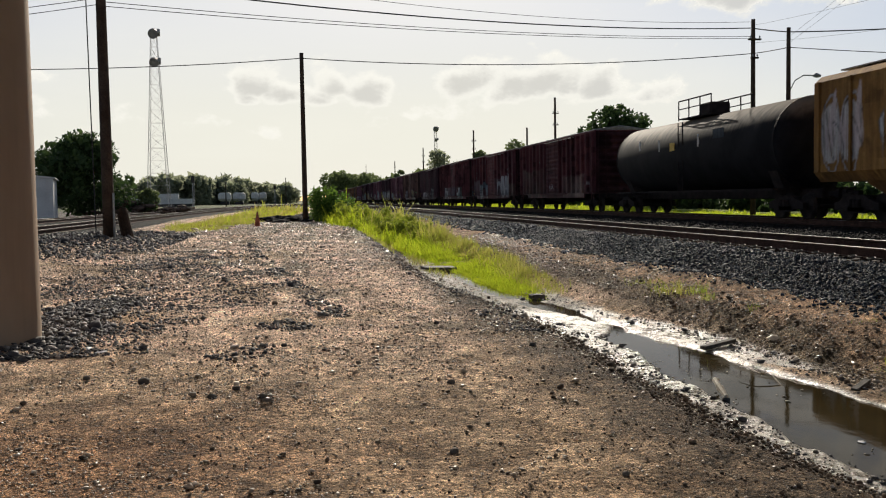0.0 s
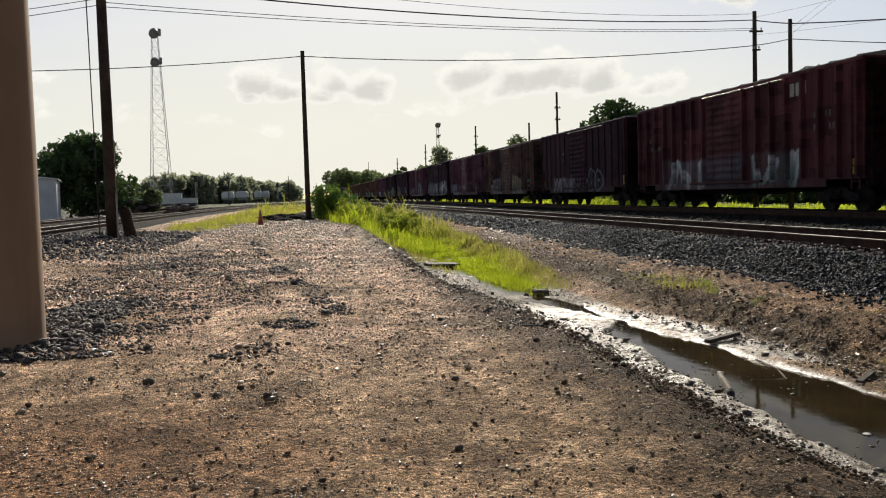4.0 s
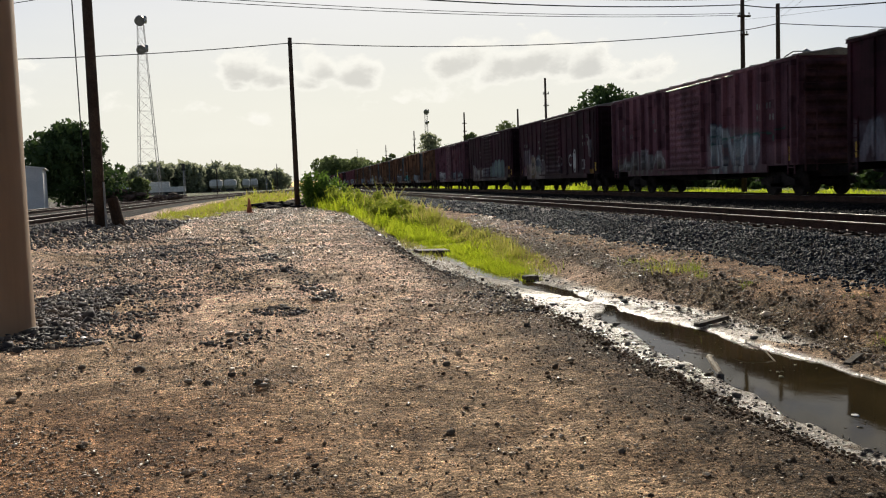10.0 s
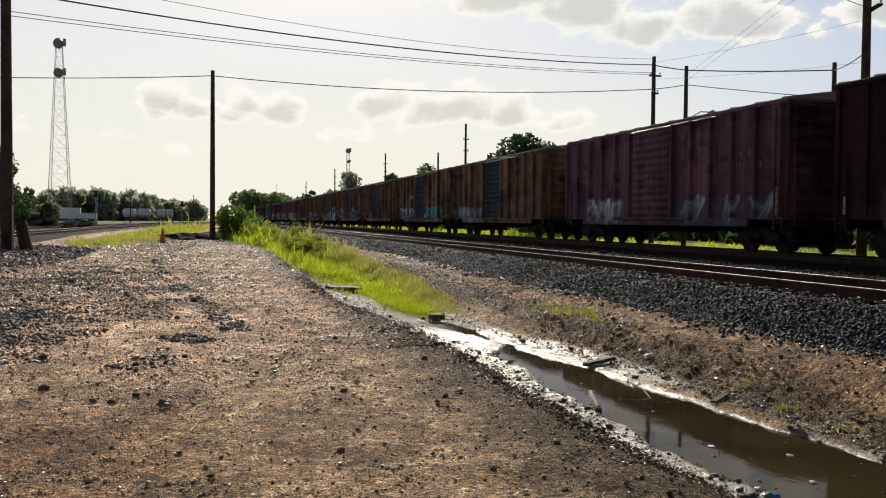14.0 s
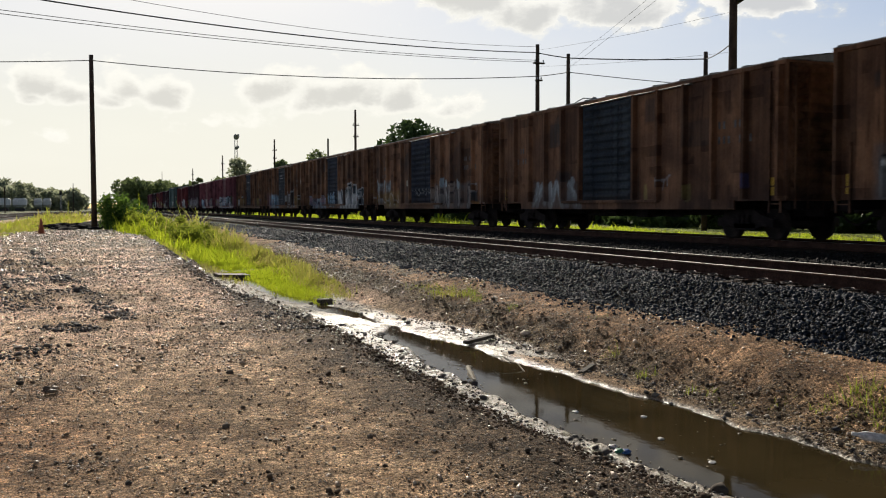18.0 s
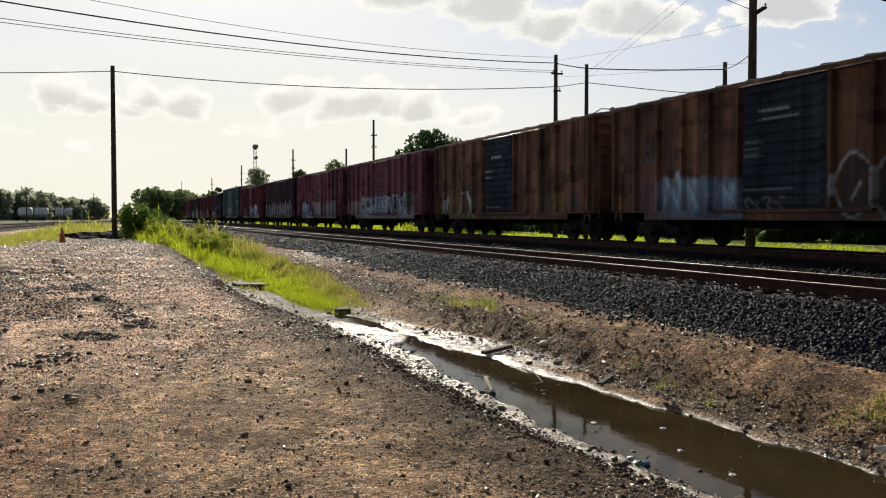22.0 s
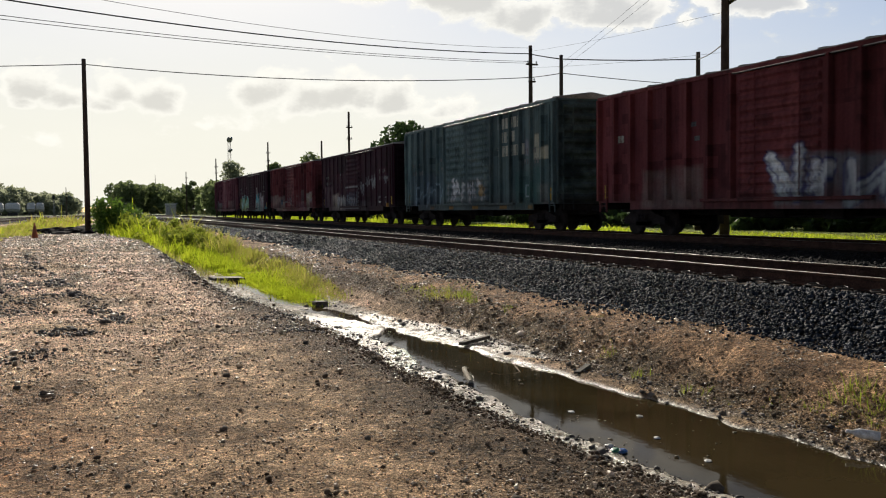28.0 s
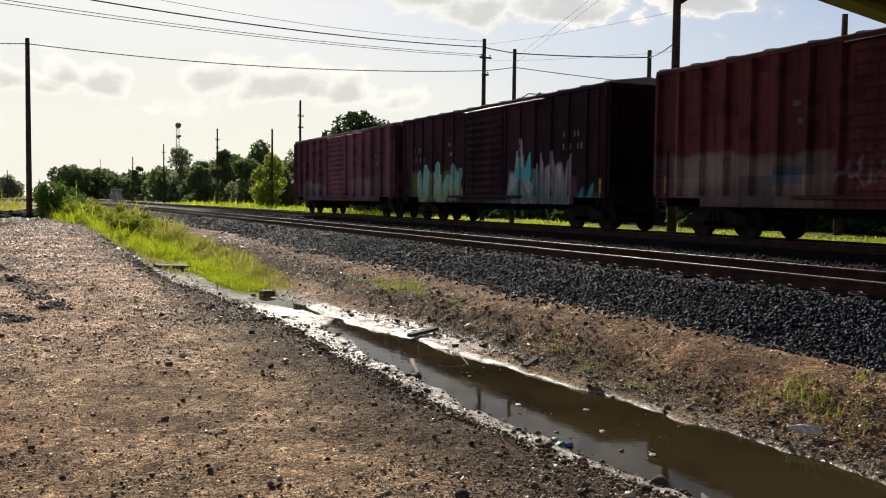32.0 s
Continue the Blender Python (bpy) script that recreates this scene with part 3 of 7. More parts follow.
def car_paint(name, c1, c2, rust, seed=0.0, rough=0.8, spec=0.1):
    """Weathered car paint: fading, rust streaks, patches, and the sprayed paint that the mesh carries."""
    m = Mat(name, rough, 0.0, spec)
    off = m.n("Mapping")
    off.inputs["Location"].default_value = (0, seed * 7.3, seed * 1.7)
    m.put(off.inputs["Vector"], m.obj())
    p = off.outputs[0]
    y, z = m.axis(m.obj(), 1), m.axis(m.obj(), 2)
    streak = m.noise(m.scaled(p, (2.0, 3.2, 0.4)), 1.0, 5, 0.6)
    cloud = m.noise(p, 0.55, 5, 0.6)
    fine = m.noise(p, 14.0, 4, 0.65)
    base = m.mix(m.ramp(cloud, 0.35, 0.66), c1, c2)
    base = m.mix(m.math("MULTIPLY", m.ramp(streak, 0.55, 0.75), 0.7), base, rust)
    patch = m.n("TexBrick")
    m.put(patch.inputs["Vector"], m.scaled(p, (1, 0.5, 0.62)))
    comb = m.n("CombineXYZ")
    sp = m.n("SeparateXYZ")
    m.put(sp.inputs[0], p)
    m.put(comb.inputs[0], sp.outputs[1]).put(comb.inputs[1], sp.outputs[2])
    m.put(patch.inputs["Vector"], comb.outputs[0])
    patch.inputs["Scale"].default_value = 0.8
    patch.inputs["Mortar Size"].default_value = 0.0
    patch.inputs["Color1"].default_value, patch.inputs["Color2"].default_value = (0, 0, 0, 1), (1, 1, 1, 1)
    spots = m.math("MULTIPLY", m.ramp(patch.outputs[0], 0.62, 0.72), m.ramp(m.noise(p, 0.8, 2), 0.46, 0.58))
    base = m.mix(m.math("MULTIPLY", spots, 0.6), base, tuple(k * 0.45 for k in c1))
    # sprayed paint lies on the side as the canvas of each car left it, worn by rain and rust
    ink, cover = m.n("Attribute"), m.n("Attribute")
    ink.attribute_name, cover.attribute_name = "spray", "cover"
    drip = m.noise(m.scaled(p, (2.0, 9.0, 0.8)), 1.0, 5, 0.7)
    worn_off = m.math("MULTIPLY", m.math("SUBTRACT", 1.0, m.math("MULTIPLY", m.ramp(drip, 0.52, 0.7), 0.55)), m.ramp(fine, 0.24, 0.36))
    base = m.mix(m.math("MULTIPLY", cover.outputs["Fac"], worn_off), base, ink.outputs["Color"])
    panel = m.n("TexBrick")
    m.put(panel.inputs["Vector"], comb.outputs[0])
    panel.offset = 0.0
    panel.inputs["Scale"].default_value = 0.42
    panel.inputs["Row Height"].default_value = 3.0
    panel.inputs["Mortar Size"].default_value = 0.0
    panel.inputs["Color1"].default_value, panel.inputs["Color2"].default_value = (0.60, 0.60, 0.62, 1), (1.16, 1.13, 1.1, 1)
    base = m.mul(base, panel.outputs[0])
    grime = m.noise(m.scaled(p, (3.0, 8.0, 0.35)), 1.0, 6, 0.65)
    base = m.mul(base, m.mix(m.ramp(grime, 0.32, 0.66), (0.76, 0.75, 0.75), (1.14, 1.14, 1.14)))
    base = m.mix(m.math("MULTIPLY", m.ramp(m.math("ADD", z, m.math("MULTIPLY", streak, 0.8)), 1.95, 1.35), 0.4), base, (0.05, 0.036, 0.036))
    m.color(m.mul(base, m.mix(fine, (0.6, 0.6, 0.6), (1.3, 1.3, 1.3))))
    m.bump(m.math("ADD", fine, m.math("MULTIPLY", grime, 0.7)), 0.2, 0.006)
    return m.m


BLACK = worn("truck_iron", (0.020, 0.017, 0.018), (0.036, 0.029, 0.029), 3.0, 0.9, 0.0, spec=0.06)
ROOFS = worn("galvanised_roof", (0.16, 0.145, 0.13), (0.30, 0.28, 0.26), 1.2, 0.45, 0.5)
WHEEL = worn("wheel_steel", (0.022, 0.019, 0.019), (0.040, 0.032, 0.030), 4.0, 0.9, 0.0, spec=0.08)
WHITE = worn("stencil_white", (0.55, 0.54, 0.52), (0.72, 0.71, 0.69), 9.0, 0.7)
FADED = worn("faded_stencil", (0.10, 0.095, 0.095), (0.22, 0.21, 0.205), 2.5, 0.8, spec=0.1)
LETTER = worn("old_letter_paint", (0.36, 0.34, 0.27), (0.55, 0.53, 0.44), 2.5, 0.8, spec=0.1)
YELLOW = worn("marker_yellow", (0.55, 0.33, 0.03), (0.65, 0.42, 0.06), 9.0, 0.6)
# spray paint, faded by the weather
WHITE_S, BONE, ASH, MIST, ICE = (0.85, 0.86, 0.88), (0.66, 0.68, 0.70), (0.38, 0.39, 0.41), (0.44, 0.54, 0.60), (0.46, 0.64, 0.75)
SLATE_S, NIGHT, INK, INDIGO, AZURE = (0.12, 0.16, 0.20), (0.035, 0.047, 0.056), (0.012, 0.013, 0.018), (0.09, 0.09, 0.22), (0.10, 0.26, 0.47)
TEAL, PINE, SAGE, AQUA, LEAF = (0.10, 0.42, 0.38), (0.035, 0.16, 0.13), (0.22, 0.34, 0.31), (0.08, 0.50, 0.56), (0.05, 0.35, 0.10)
LIME, OLIVE, MOSS, STRAW, AMBER = (0.36, 0.45, 0.10), (0.10, 0.135, 0.045), (0.20, 0.21, 0.17), (0.38, 0.31, 0.12), (0.48, 0.25, 0.04)
DUST, TAN, CREAM, SHELL, ROSE, LILAC = (0.36, 0.30, 0.265), (0.42, 0.27, 0.11), (0.52, 0.50, 0.38), (0.55, 0.48, 0.49), (0.33, 0.20, 0.23), (0.34, 0.31, 0.37)


class Canvas:
    """The sprayed side of a car, seen square on: colours and cover on a grid along the car and up it."""

    def __init__(self, half, seed):
        self.y0, self.z0, self.d = -half, 0.75, 0.04
        self.ny, self.nz = int(2 * half / self.d) + 2, 96
        self.yy, self.zz = np.meshgrid(self.y0 + self.d * np.arange(self.ny), self.z0 + self.d * np.arange(self.nz))
        self.rgb, self.a = np.zeros((self.nz, self.ny, 3)), np.zeros((self.nz, self.ny))
        self.r = random.Random(seed)

    def lay(self, mask, col):
        k = self.a + mask * (1 - self.a)
        share = np.where(k > 1e-4, mask / np.maximum(k, 1e-4), 0)[..., None]
        self.rgb, self.a = self.rgb * (1 - share) + np.asarray(col) * share, k

    def reach(self, pts, width):
        """How far each place of the grid lies inside a round-ended line."""
        best = np.full(self.a.shape, 9.0)
        for (ya, za), (yb, zb) in zip(pts[:-1], pts[1:]):
            dy, dz = yb - ya, zb - za
            t = np.clip(((self.yy - ya) * dy + (self.zz - za) * dz) / max(dy * dy + dz * dz, 1e-6), 0, 1)
            best = np.minimum(best, np.hypot(self.yy - ya - t * dy, self.zz - za - t * dz))
        return np.clip((width / 2 - best) / self.d + 0.5, 0, 1)

    def blur(self, y0, y1, z0, z1, edge, seed):
        """A soft-edged area with a ragged upper rim."""
        a, b = min(y0, y1), max(y0, y1)
        rag = 0.16 * wob(self.yy, self.zz * 0.2, 2.2, seed) + 0.10 * wob(self.yy, self.zz * 0.3, 6.0, seed + 1)
        side = 0.08 * wob(self.yy * 0.3, self.zz, 5.0, seed + 2)
        inside = np.minimum(np.minimum(self.yy - a + side, b - self.yy + side), np.minimum((z1 - self.zz) + rag * (z1 - z0) * 0.6, self.zz - z0 + 0.02))
        return np.clip(inside / edge + 0.5, 0, 1)

    def wash(self, y0, y1, z0, z1, col, a):
        seed = self.r.randrange(10000)
        patchy = 0.62 + 0.38 * wob(self.yy, self.zz, 2.6, seed + 5) + 0.16 * wob(self.yy, self.zz, 9.0, seed + 6)
        tone = np.asarray(col) * (1 + 0.25 * wob(self.yy, self.zz * 0.6, 1.7, seed + 7))[..., None]
        self.lay(self.blur(y0, y1, z0, z1, 0.16, seed) * np.clip(patchy, 0, 1) * a, np.clip(tone, 0.01, 0.9))

    def patch(self, y0, y1, z0, z1, col, a):
        self.lay(self.blur(y0, y1, z0, z1 + 0.001, 0.05, 3) * a, col)

    def outline(self, y0, y1, z0, z1, col, a):
        self.lay(self.reach([(y0, z0), (y1, z0), (y1, z1), (y0, z1), (y0, z0)], 0.055) * a, col)

    def ring(self, y0, y1, z0, z1, col, a):
        c, q = ((y0 + y1) / 2, (z0 + z1) / 2), abs(y1 - y0) / 2
        self.lay(self.reach([(c[0] + q * math.cos(k * 0.524), c[1] + q * math.sin(k * 0.524)) for k in range(13)], 0.07) * a, col)
        self.patch(y0 - 0.05, y1 + 0.05, z0 - 0.4, z0 - 0.15, INK, 0.7)

    def bars(self, y0, y1, z0, z1, n, col, a):
        for k in range(n):
            z = z1 - (z1 - z0) * (k + 0.5) / n
            self.lay(self.reach([(y0, z), (y0 + (y1 - y0) * self.r.uniform(0.7, 1.0), z)], max(0.07, 0.42 * (z1 - z0) / n)) * a, col)

    def forms(self, y0, y1, z0, z1, n):
        """Swollen upright shapes, side by side and leaning into each other."""
        out, w = [], (y1 - y0) / n
        for k in range(n):
            c, up, lean = y0 + w * (k + 0.5), (z1 - z0) * self.r.uniform(0.84, 1.04), self.r.uniform(-0.22, 0.22) * w
            foot, head = z0 + 0.16 * (z1 - z0), z0 + up - 0.12 * (z1 - z0)
            pts, high = [], self.r.random() < 0.5
            for q in range(self.r.randrange(4, 7)):
                pts.append((c + w * self.r.uniform(-0.5, 0.5) + lean, (head if high else foot) + (z1 - z0) * self.r.uniform(-0.16, 0.16)))
                high = not high
            out.append(pts)
        return out, abs(w)

    def letters(self, y0, y1, z0, z1, n, fill, fill2, line, a):
        """A sprayed piece: a ragged ground, swollen interlocking strokes, then thin edges and flicks."""
        forms, w = self.forms(y0, y1, z0, z1, n)
        thick = min(0.30 * w, 0.26 * (z1 - z0))
        seed = self.r.randrange(9999)
        grade = np.clip((self.zz - z0) / max(z1 - z0, 0.1) + 0.3 * wob(self.yy, self.zz, 3.0, seed), 0, 1)[..., None]
        body = np.asarray(fill) * grade + np.asarray(fill2) * (1 - grade)
        self.wash(y0, y1, z0, z1 - 0.1 * (z1 - z0), tuple(0.62 * k for k in fill2), a * 0.78)
        for pts in forms:
            size = thick * self.r.uniform(0.8, 1.25)
            if line:
                self.lay(self.reach(pts, size + 0.12) * a, line)
            self.lay(self.reach(pts, size) * a, body)
            shade = tuple(k * 0.45 for k in fill2)
            self.lay(self.reach([(ya + 0.4 * size, za - 0.05) for ya, za in pts[1:4]], 0.06) * a * 0.8, line or shade)
            self.lay(self.reach([(ya - 0.28 * size, za + 0.03) for ya, za in pts[:3]], 0.05) * a * 0.7, tuple(min(0.85, 1.4 * k + 0.06) for k in fill))

    def bubble(self, y0, y1, z0, z1, n, fill, line, a):
        w = (y1 - y0) / n
        for k in range(n):
            c, h = y0 + w * (k + 0.5), (z1 - z0) * self.r.uniform(0.85, 1.0)
            ph = self.r.uniform(0, 6)
            rim = [(c + 0.52 * w * math.cos(t * 0.393) * (1 + 0.16 * math.sin(2 * t * 0.393 + ph)), z0 + h * (0.5 + 0.5 * math.sin(t * 0.393) * (1 + 0.1 * math.sin(3 * t * 0.393 + ph)))) for t in range(17)]
            self.lay(self.reach([(c, z0 + 0.3 * h), (c, z0 + 0.7 * h)], abs(w) * 0.85) * a * 0.8, fill)
            self.lay(self.reach(rim, 0.075) * a, line)
            self.lay(self.reach([(c - 0.1 * w, z0 + 0.3 * h), (c + 0.12 * w, z0 + 0.55 * h)], 0.07) * a, line)

    def shard(self, y0, y1, z0, z1, n, col, a):
        """Pointed flames that taper upwards."""
        w = (y1 - y0) / n
        for k in range(n):
            c, h = y0 + w * (k + 0.5), (z1 - z0) * self.r.uniform(0.55, 1.0)
            tip = c + w * self.r.uniform(-0.5, 0.5)
            for q in range(7):
                t = q / 7
                self.lay(self.reach([(c + (tip - c) * t, z0 + h * t), (c + (tip - c) * (t + 0.14), z0 + h * (t + 0.14))], abs(w) * 0.7 * (1 - t) + 0.04) * a, col)

    def tag(self, y0, y1, z0, z1, n, col, a):
        """A quick looping line."""
        w, ph, pts = (y1 - y0), self.r.uniform(0, 6), []
        for k in range(n * 8 + 1):
            t = k / (n * 8)
            s = t * n * 6.283
            pts.append((y0 + w * t + 0.35 * w / n * math.sin(s + ph), (z0 + z1) / 2 + (z1 - z0) * 0.46 * math.cos(s + 0.8 * math.sin(t * 9 + ph)) * (0.7 + 0.3 * math.sin(t * 14 + ph))))
        self.lay(self.reach(pts, 0.055) * a, col)

    def onto(self, me):
        """Carry the canvas over to a mesh of the car's near side."""
        n = len(me.vertices)
        co = np.empty(n * 3)
        me.vertices.foreach_get("co", co)
        co = co.reshape(-1, 3)
        iy = np.clip(np.rint((co[:, 1] - self.y0) / self.d).astype(int), 0, self.ny - 1)
        iz = np.clip(np.rint((co[:, 2] - self.z0) / self.d).astype(int), 0, self.nz - 1)
        near = co[:, 0] < -1.2
        rgba = np.ones((n, 4))
        rgba[:, :3] = self.rgb[iz, iy]
        me.attributes.new("spray", "FLOAT_COLOR", "POINT").data.foreach_set("color", rgba.ravel())
        me.attributes.new("cover", "FLOAT", "POINT").data.foreach_set("value", np.where(near, self.a[iz, iy], 0.0))
        return me


BROWN = (0.10, 0.060, 0.056), (0.20, 0.118, 0.098)
MAROON, DEEP, RED = ((0.185, 0.066, 0.082), (0.255, 0.098, 0.116)), ((0.032, 0.0095, 0.018), (0.047, 0.0142, 0.025)), ((0.165, 0.043, 0.048), (0.22, 0.061, 0.066))
RUST, MAUVE, GREEN = ((0.13, 0.073, 0.050), (0.295, 0.158, 0.092)), ((0.14, 0.063, 0.084), (0.205, 0.10, 0.126)), ((0.085, 0.135, 0.138), (0.14, 0.195, 0.192))
WINE = ((0.10, 0.034, 0.041), (0.14, 0.050, 0.057))
IRON = (0.018, 0.008, 0.008)
NAVY = car_paint("navy_door_paint", (0.020, 0.028, 0.047), (0.036, 0.045, 0.068), (0.012, 0.012, 0.014), 2.1)
SLATE = car_paint("slate_door_paint", (0.036, 0.050, 0.068), (0.062, 0.078, 0.095), (0.02, 0.018, 0.018), 4.7)


def wheel_mesh():
    g = Geo()
    prof = [(0.0, 0.10), (0.06, 0.09), (0.33, 0.03), (0.38, 0.045), (0.42, 0.05), (0.425, -0.02), (0.455, -0.045), (0.455, -0.075), (0.37, -0.075), (0.33, -0.03), (0.06, -0.06)]
    n = 20
    v = [(w, math.cos(2 * math.pi * k / n) * r, math.sin(2 * math.pi * k / n) * r) for r, w in prof for k in range(n)]
    f = [(i * n + k, i * n + (k + 1) % n, (i + 1) * n + (k + 1) % n, (i + 1) * n + k) for i in range(len(prof) - 1) for k in range(n)]
    return g.add(v, f).mesh("wheel", WHEEL, True)


WHEEL_ME = wheel_mesh()
FRAME_G = Geo()
FRAME_G.prism([(-0.07, 0.30), (0.07, 0.30), (0.07, 0.44), (-0.07, 0.44)], -0.42, 0.42)
FRAME_G.add([(x, y, z) for x in (-0.07, 0.07) for y, z in ((-1.10, 0.34), (-0.62, 0.36), (-0.34, 0.26), (0.34, 0.26), (0.62, 0.36), (1.10, 0.34), (1.10, 0.56), (0.66, 0.66), (0.36, 0.80), (-0.36, 0.80), (-0.66, 0.66), (-1.10, 0.56))],
            [tuple(range(11, -1, -1)), tuple(range(12, 24))] + [(i, (i + 1) % 12, 12 + (i + 1) % 12, 12 + i) for i in range(12)])
for yy in (-0.18, 0.0, 0.18):
    FRAME_G.tube([(-0.1, yy, 0.42), (-0.1, yy, 0.66)], 0.07, 8)
FRAME_ME = FRAME_G.mesh("side_frame", BLACK)
BOLSTER_ME = Geo().box(-1.0, 1.0, -0.2, 0.2, 0.5, 0.78, 0.04).tube([(-0.8, -0.86, 0.42), (0.8, -0.86, 0.42)], 0.08, 8).tube([(-0.8, 0.86, 0.42), (0.8, 0.86, 0.42)], 0.08, 8).mesh("bolster", BLACK)
COUPLER_ME = Geo().box(-0.09, 0.09, -0.55, 0.1, 0.75, 0.93, 0.02).box(-0.17, 0.12, -0.72, -0.5, 0.70, 0.98, 0.04).tube([(0.2, 0, 0.75), (0.24, -0.25, 0.5), (0.2, -0.55, 0.42)], 0.03, 6).mesh("coupler", BLACK)


def truck(car, y):
    tr = part("truck", BOLSTER_ME, None, car, m=pose(0, y, 0))
    for sx in (-1.0, 1.0):
        part("side_frame", FRAME_ME, None, tr, m=pose(sx * 1.02, 0, 0, 0, 0, 0 if sx < 0 else 180))
        for wy in (-0.865, 0.865):
            part("wheel", WHEEL_ME, None, tr, m=pose(sx * 0.76, wy, 0.42, 0, 0, 0 if sx > 0 else 180))


def couplers(car, half):
    part("coupler", COUPLER_ME, None, car, m=pose(0, -half, 0))
    part("coupler", COUPLER_ME, None, car, m=pose(0, half, 0, 0, 0, 180))


def ladder_geo(x, y, z0, z1, w=0.4, rungs=7):
    g = Geo()
    for dy in (-w / 2, w / 2):
        g.box(x - 0.02, x + 0.02, y + dy - 0.02, y + dy + 0.02, z0, z1)
    for k in range(rungs):
        z = z0 + (z1 - z0) * (k + 0.5) / rungs
        g.box(x - 0.015, x + 0.015, y - w / 2, y + w / 2, z - 0.015, z + 0.015)
    return g


def pressed(ribs, z0, z1, width, thick, proud, fine=0.0):
    """A pressed steel panel in one sheet: (across, outwards, up), with horizontal ribs and a plain rim."""
    prof = [(0.0, z0), (thick, z0)]
    step = (z1 - z0) / ribs
    for k in range(ribs):
        a = z0 + step * k
        prof += [(thick, a + step * 0.12), (proud, a + step * 0.38), (proud, a + step * 0.62), (thick, a + step * 0.88)]
    prof += [(thick, z1), (0.0, z1)]
    g, n = Geo(), len(prof)
    m = max(1, int((width - 0.32) / fine)) if fine else 1
    cols = [-width / 2, -width / 2 + 0.09] + [-width / 2 + 0.16 + (width - 0.32) * k / m for k in range(m + 1)] + [width / 2 - 0.09, width / 2]
    last = len(cols) - 1
    v = [(a, min(o, thick) if k in (0, 1, last - 1, last) else o, z) for k, a in enumerate(cols) for o, z in prof]
    f = [(k * n + i, (k + 1) * n + i, (k + 1) * n + i + 1, k * n + i + 1) for k in range(last) for i in range(n - 1)]
    return g.add(v, f + [tuple(range(n)), tuple(reversed(range(last * n, (last + 1) * n)))])


def gridded(g, x, y0, y1, zs, step=0.06):
    """An upright sheet that faces -x, in small cells."""
    n = max(1, round((y1 - y0) / step))
    v = [(x, y0 + (y1 - y0) * k / n, z) for z in zs for k in range(n + 1)]
    return g.add(v, [(r * (n + 1) + k + 1, r * (n + 1) + k, (r + 1) * (n + 1) + k, (r + 1) * (n + 1) + k + 1) for r in range(len(zs) - 1) for k in range(n)])


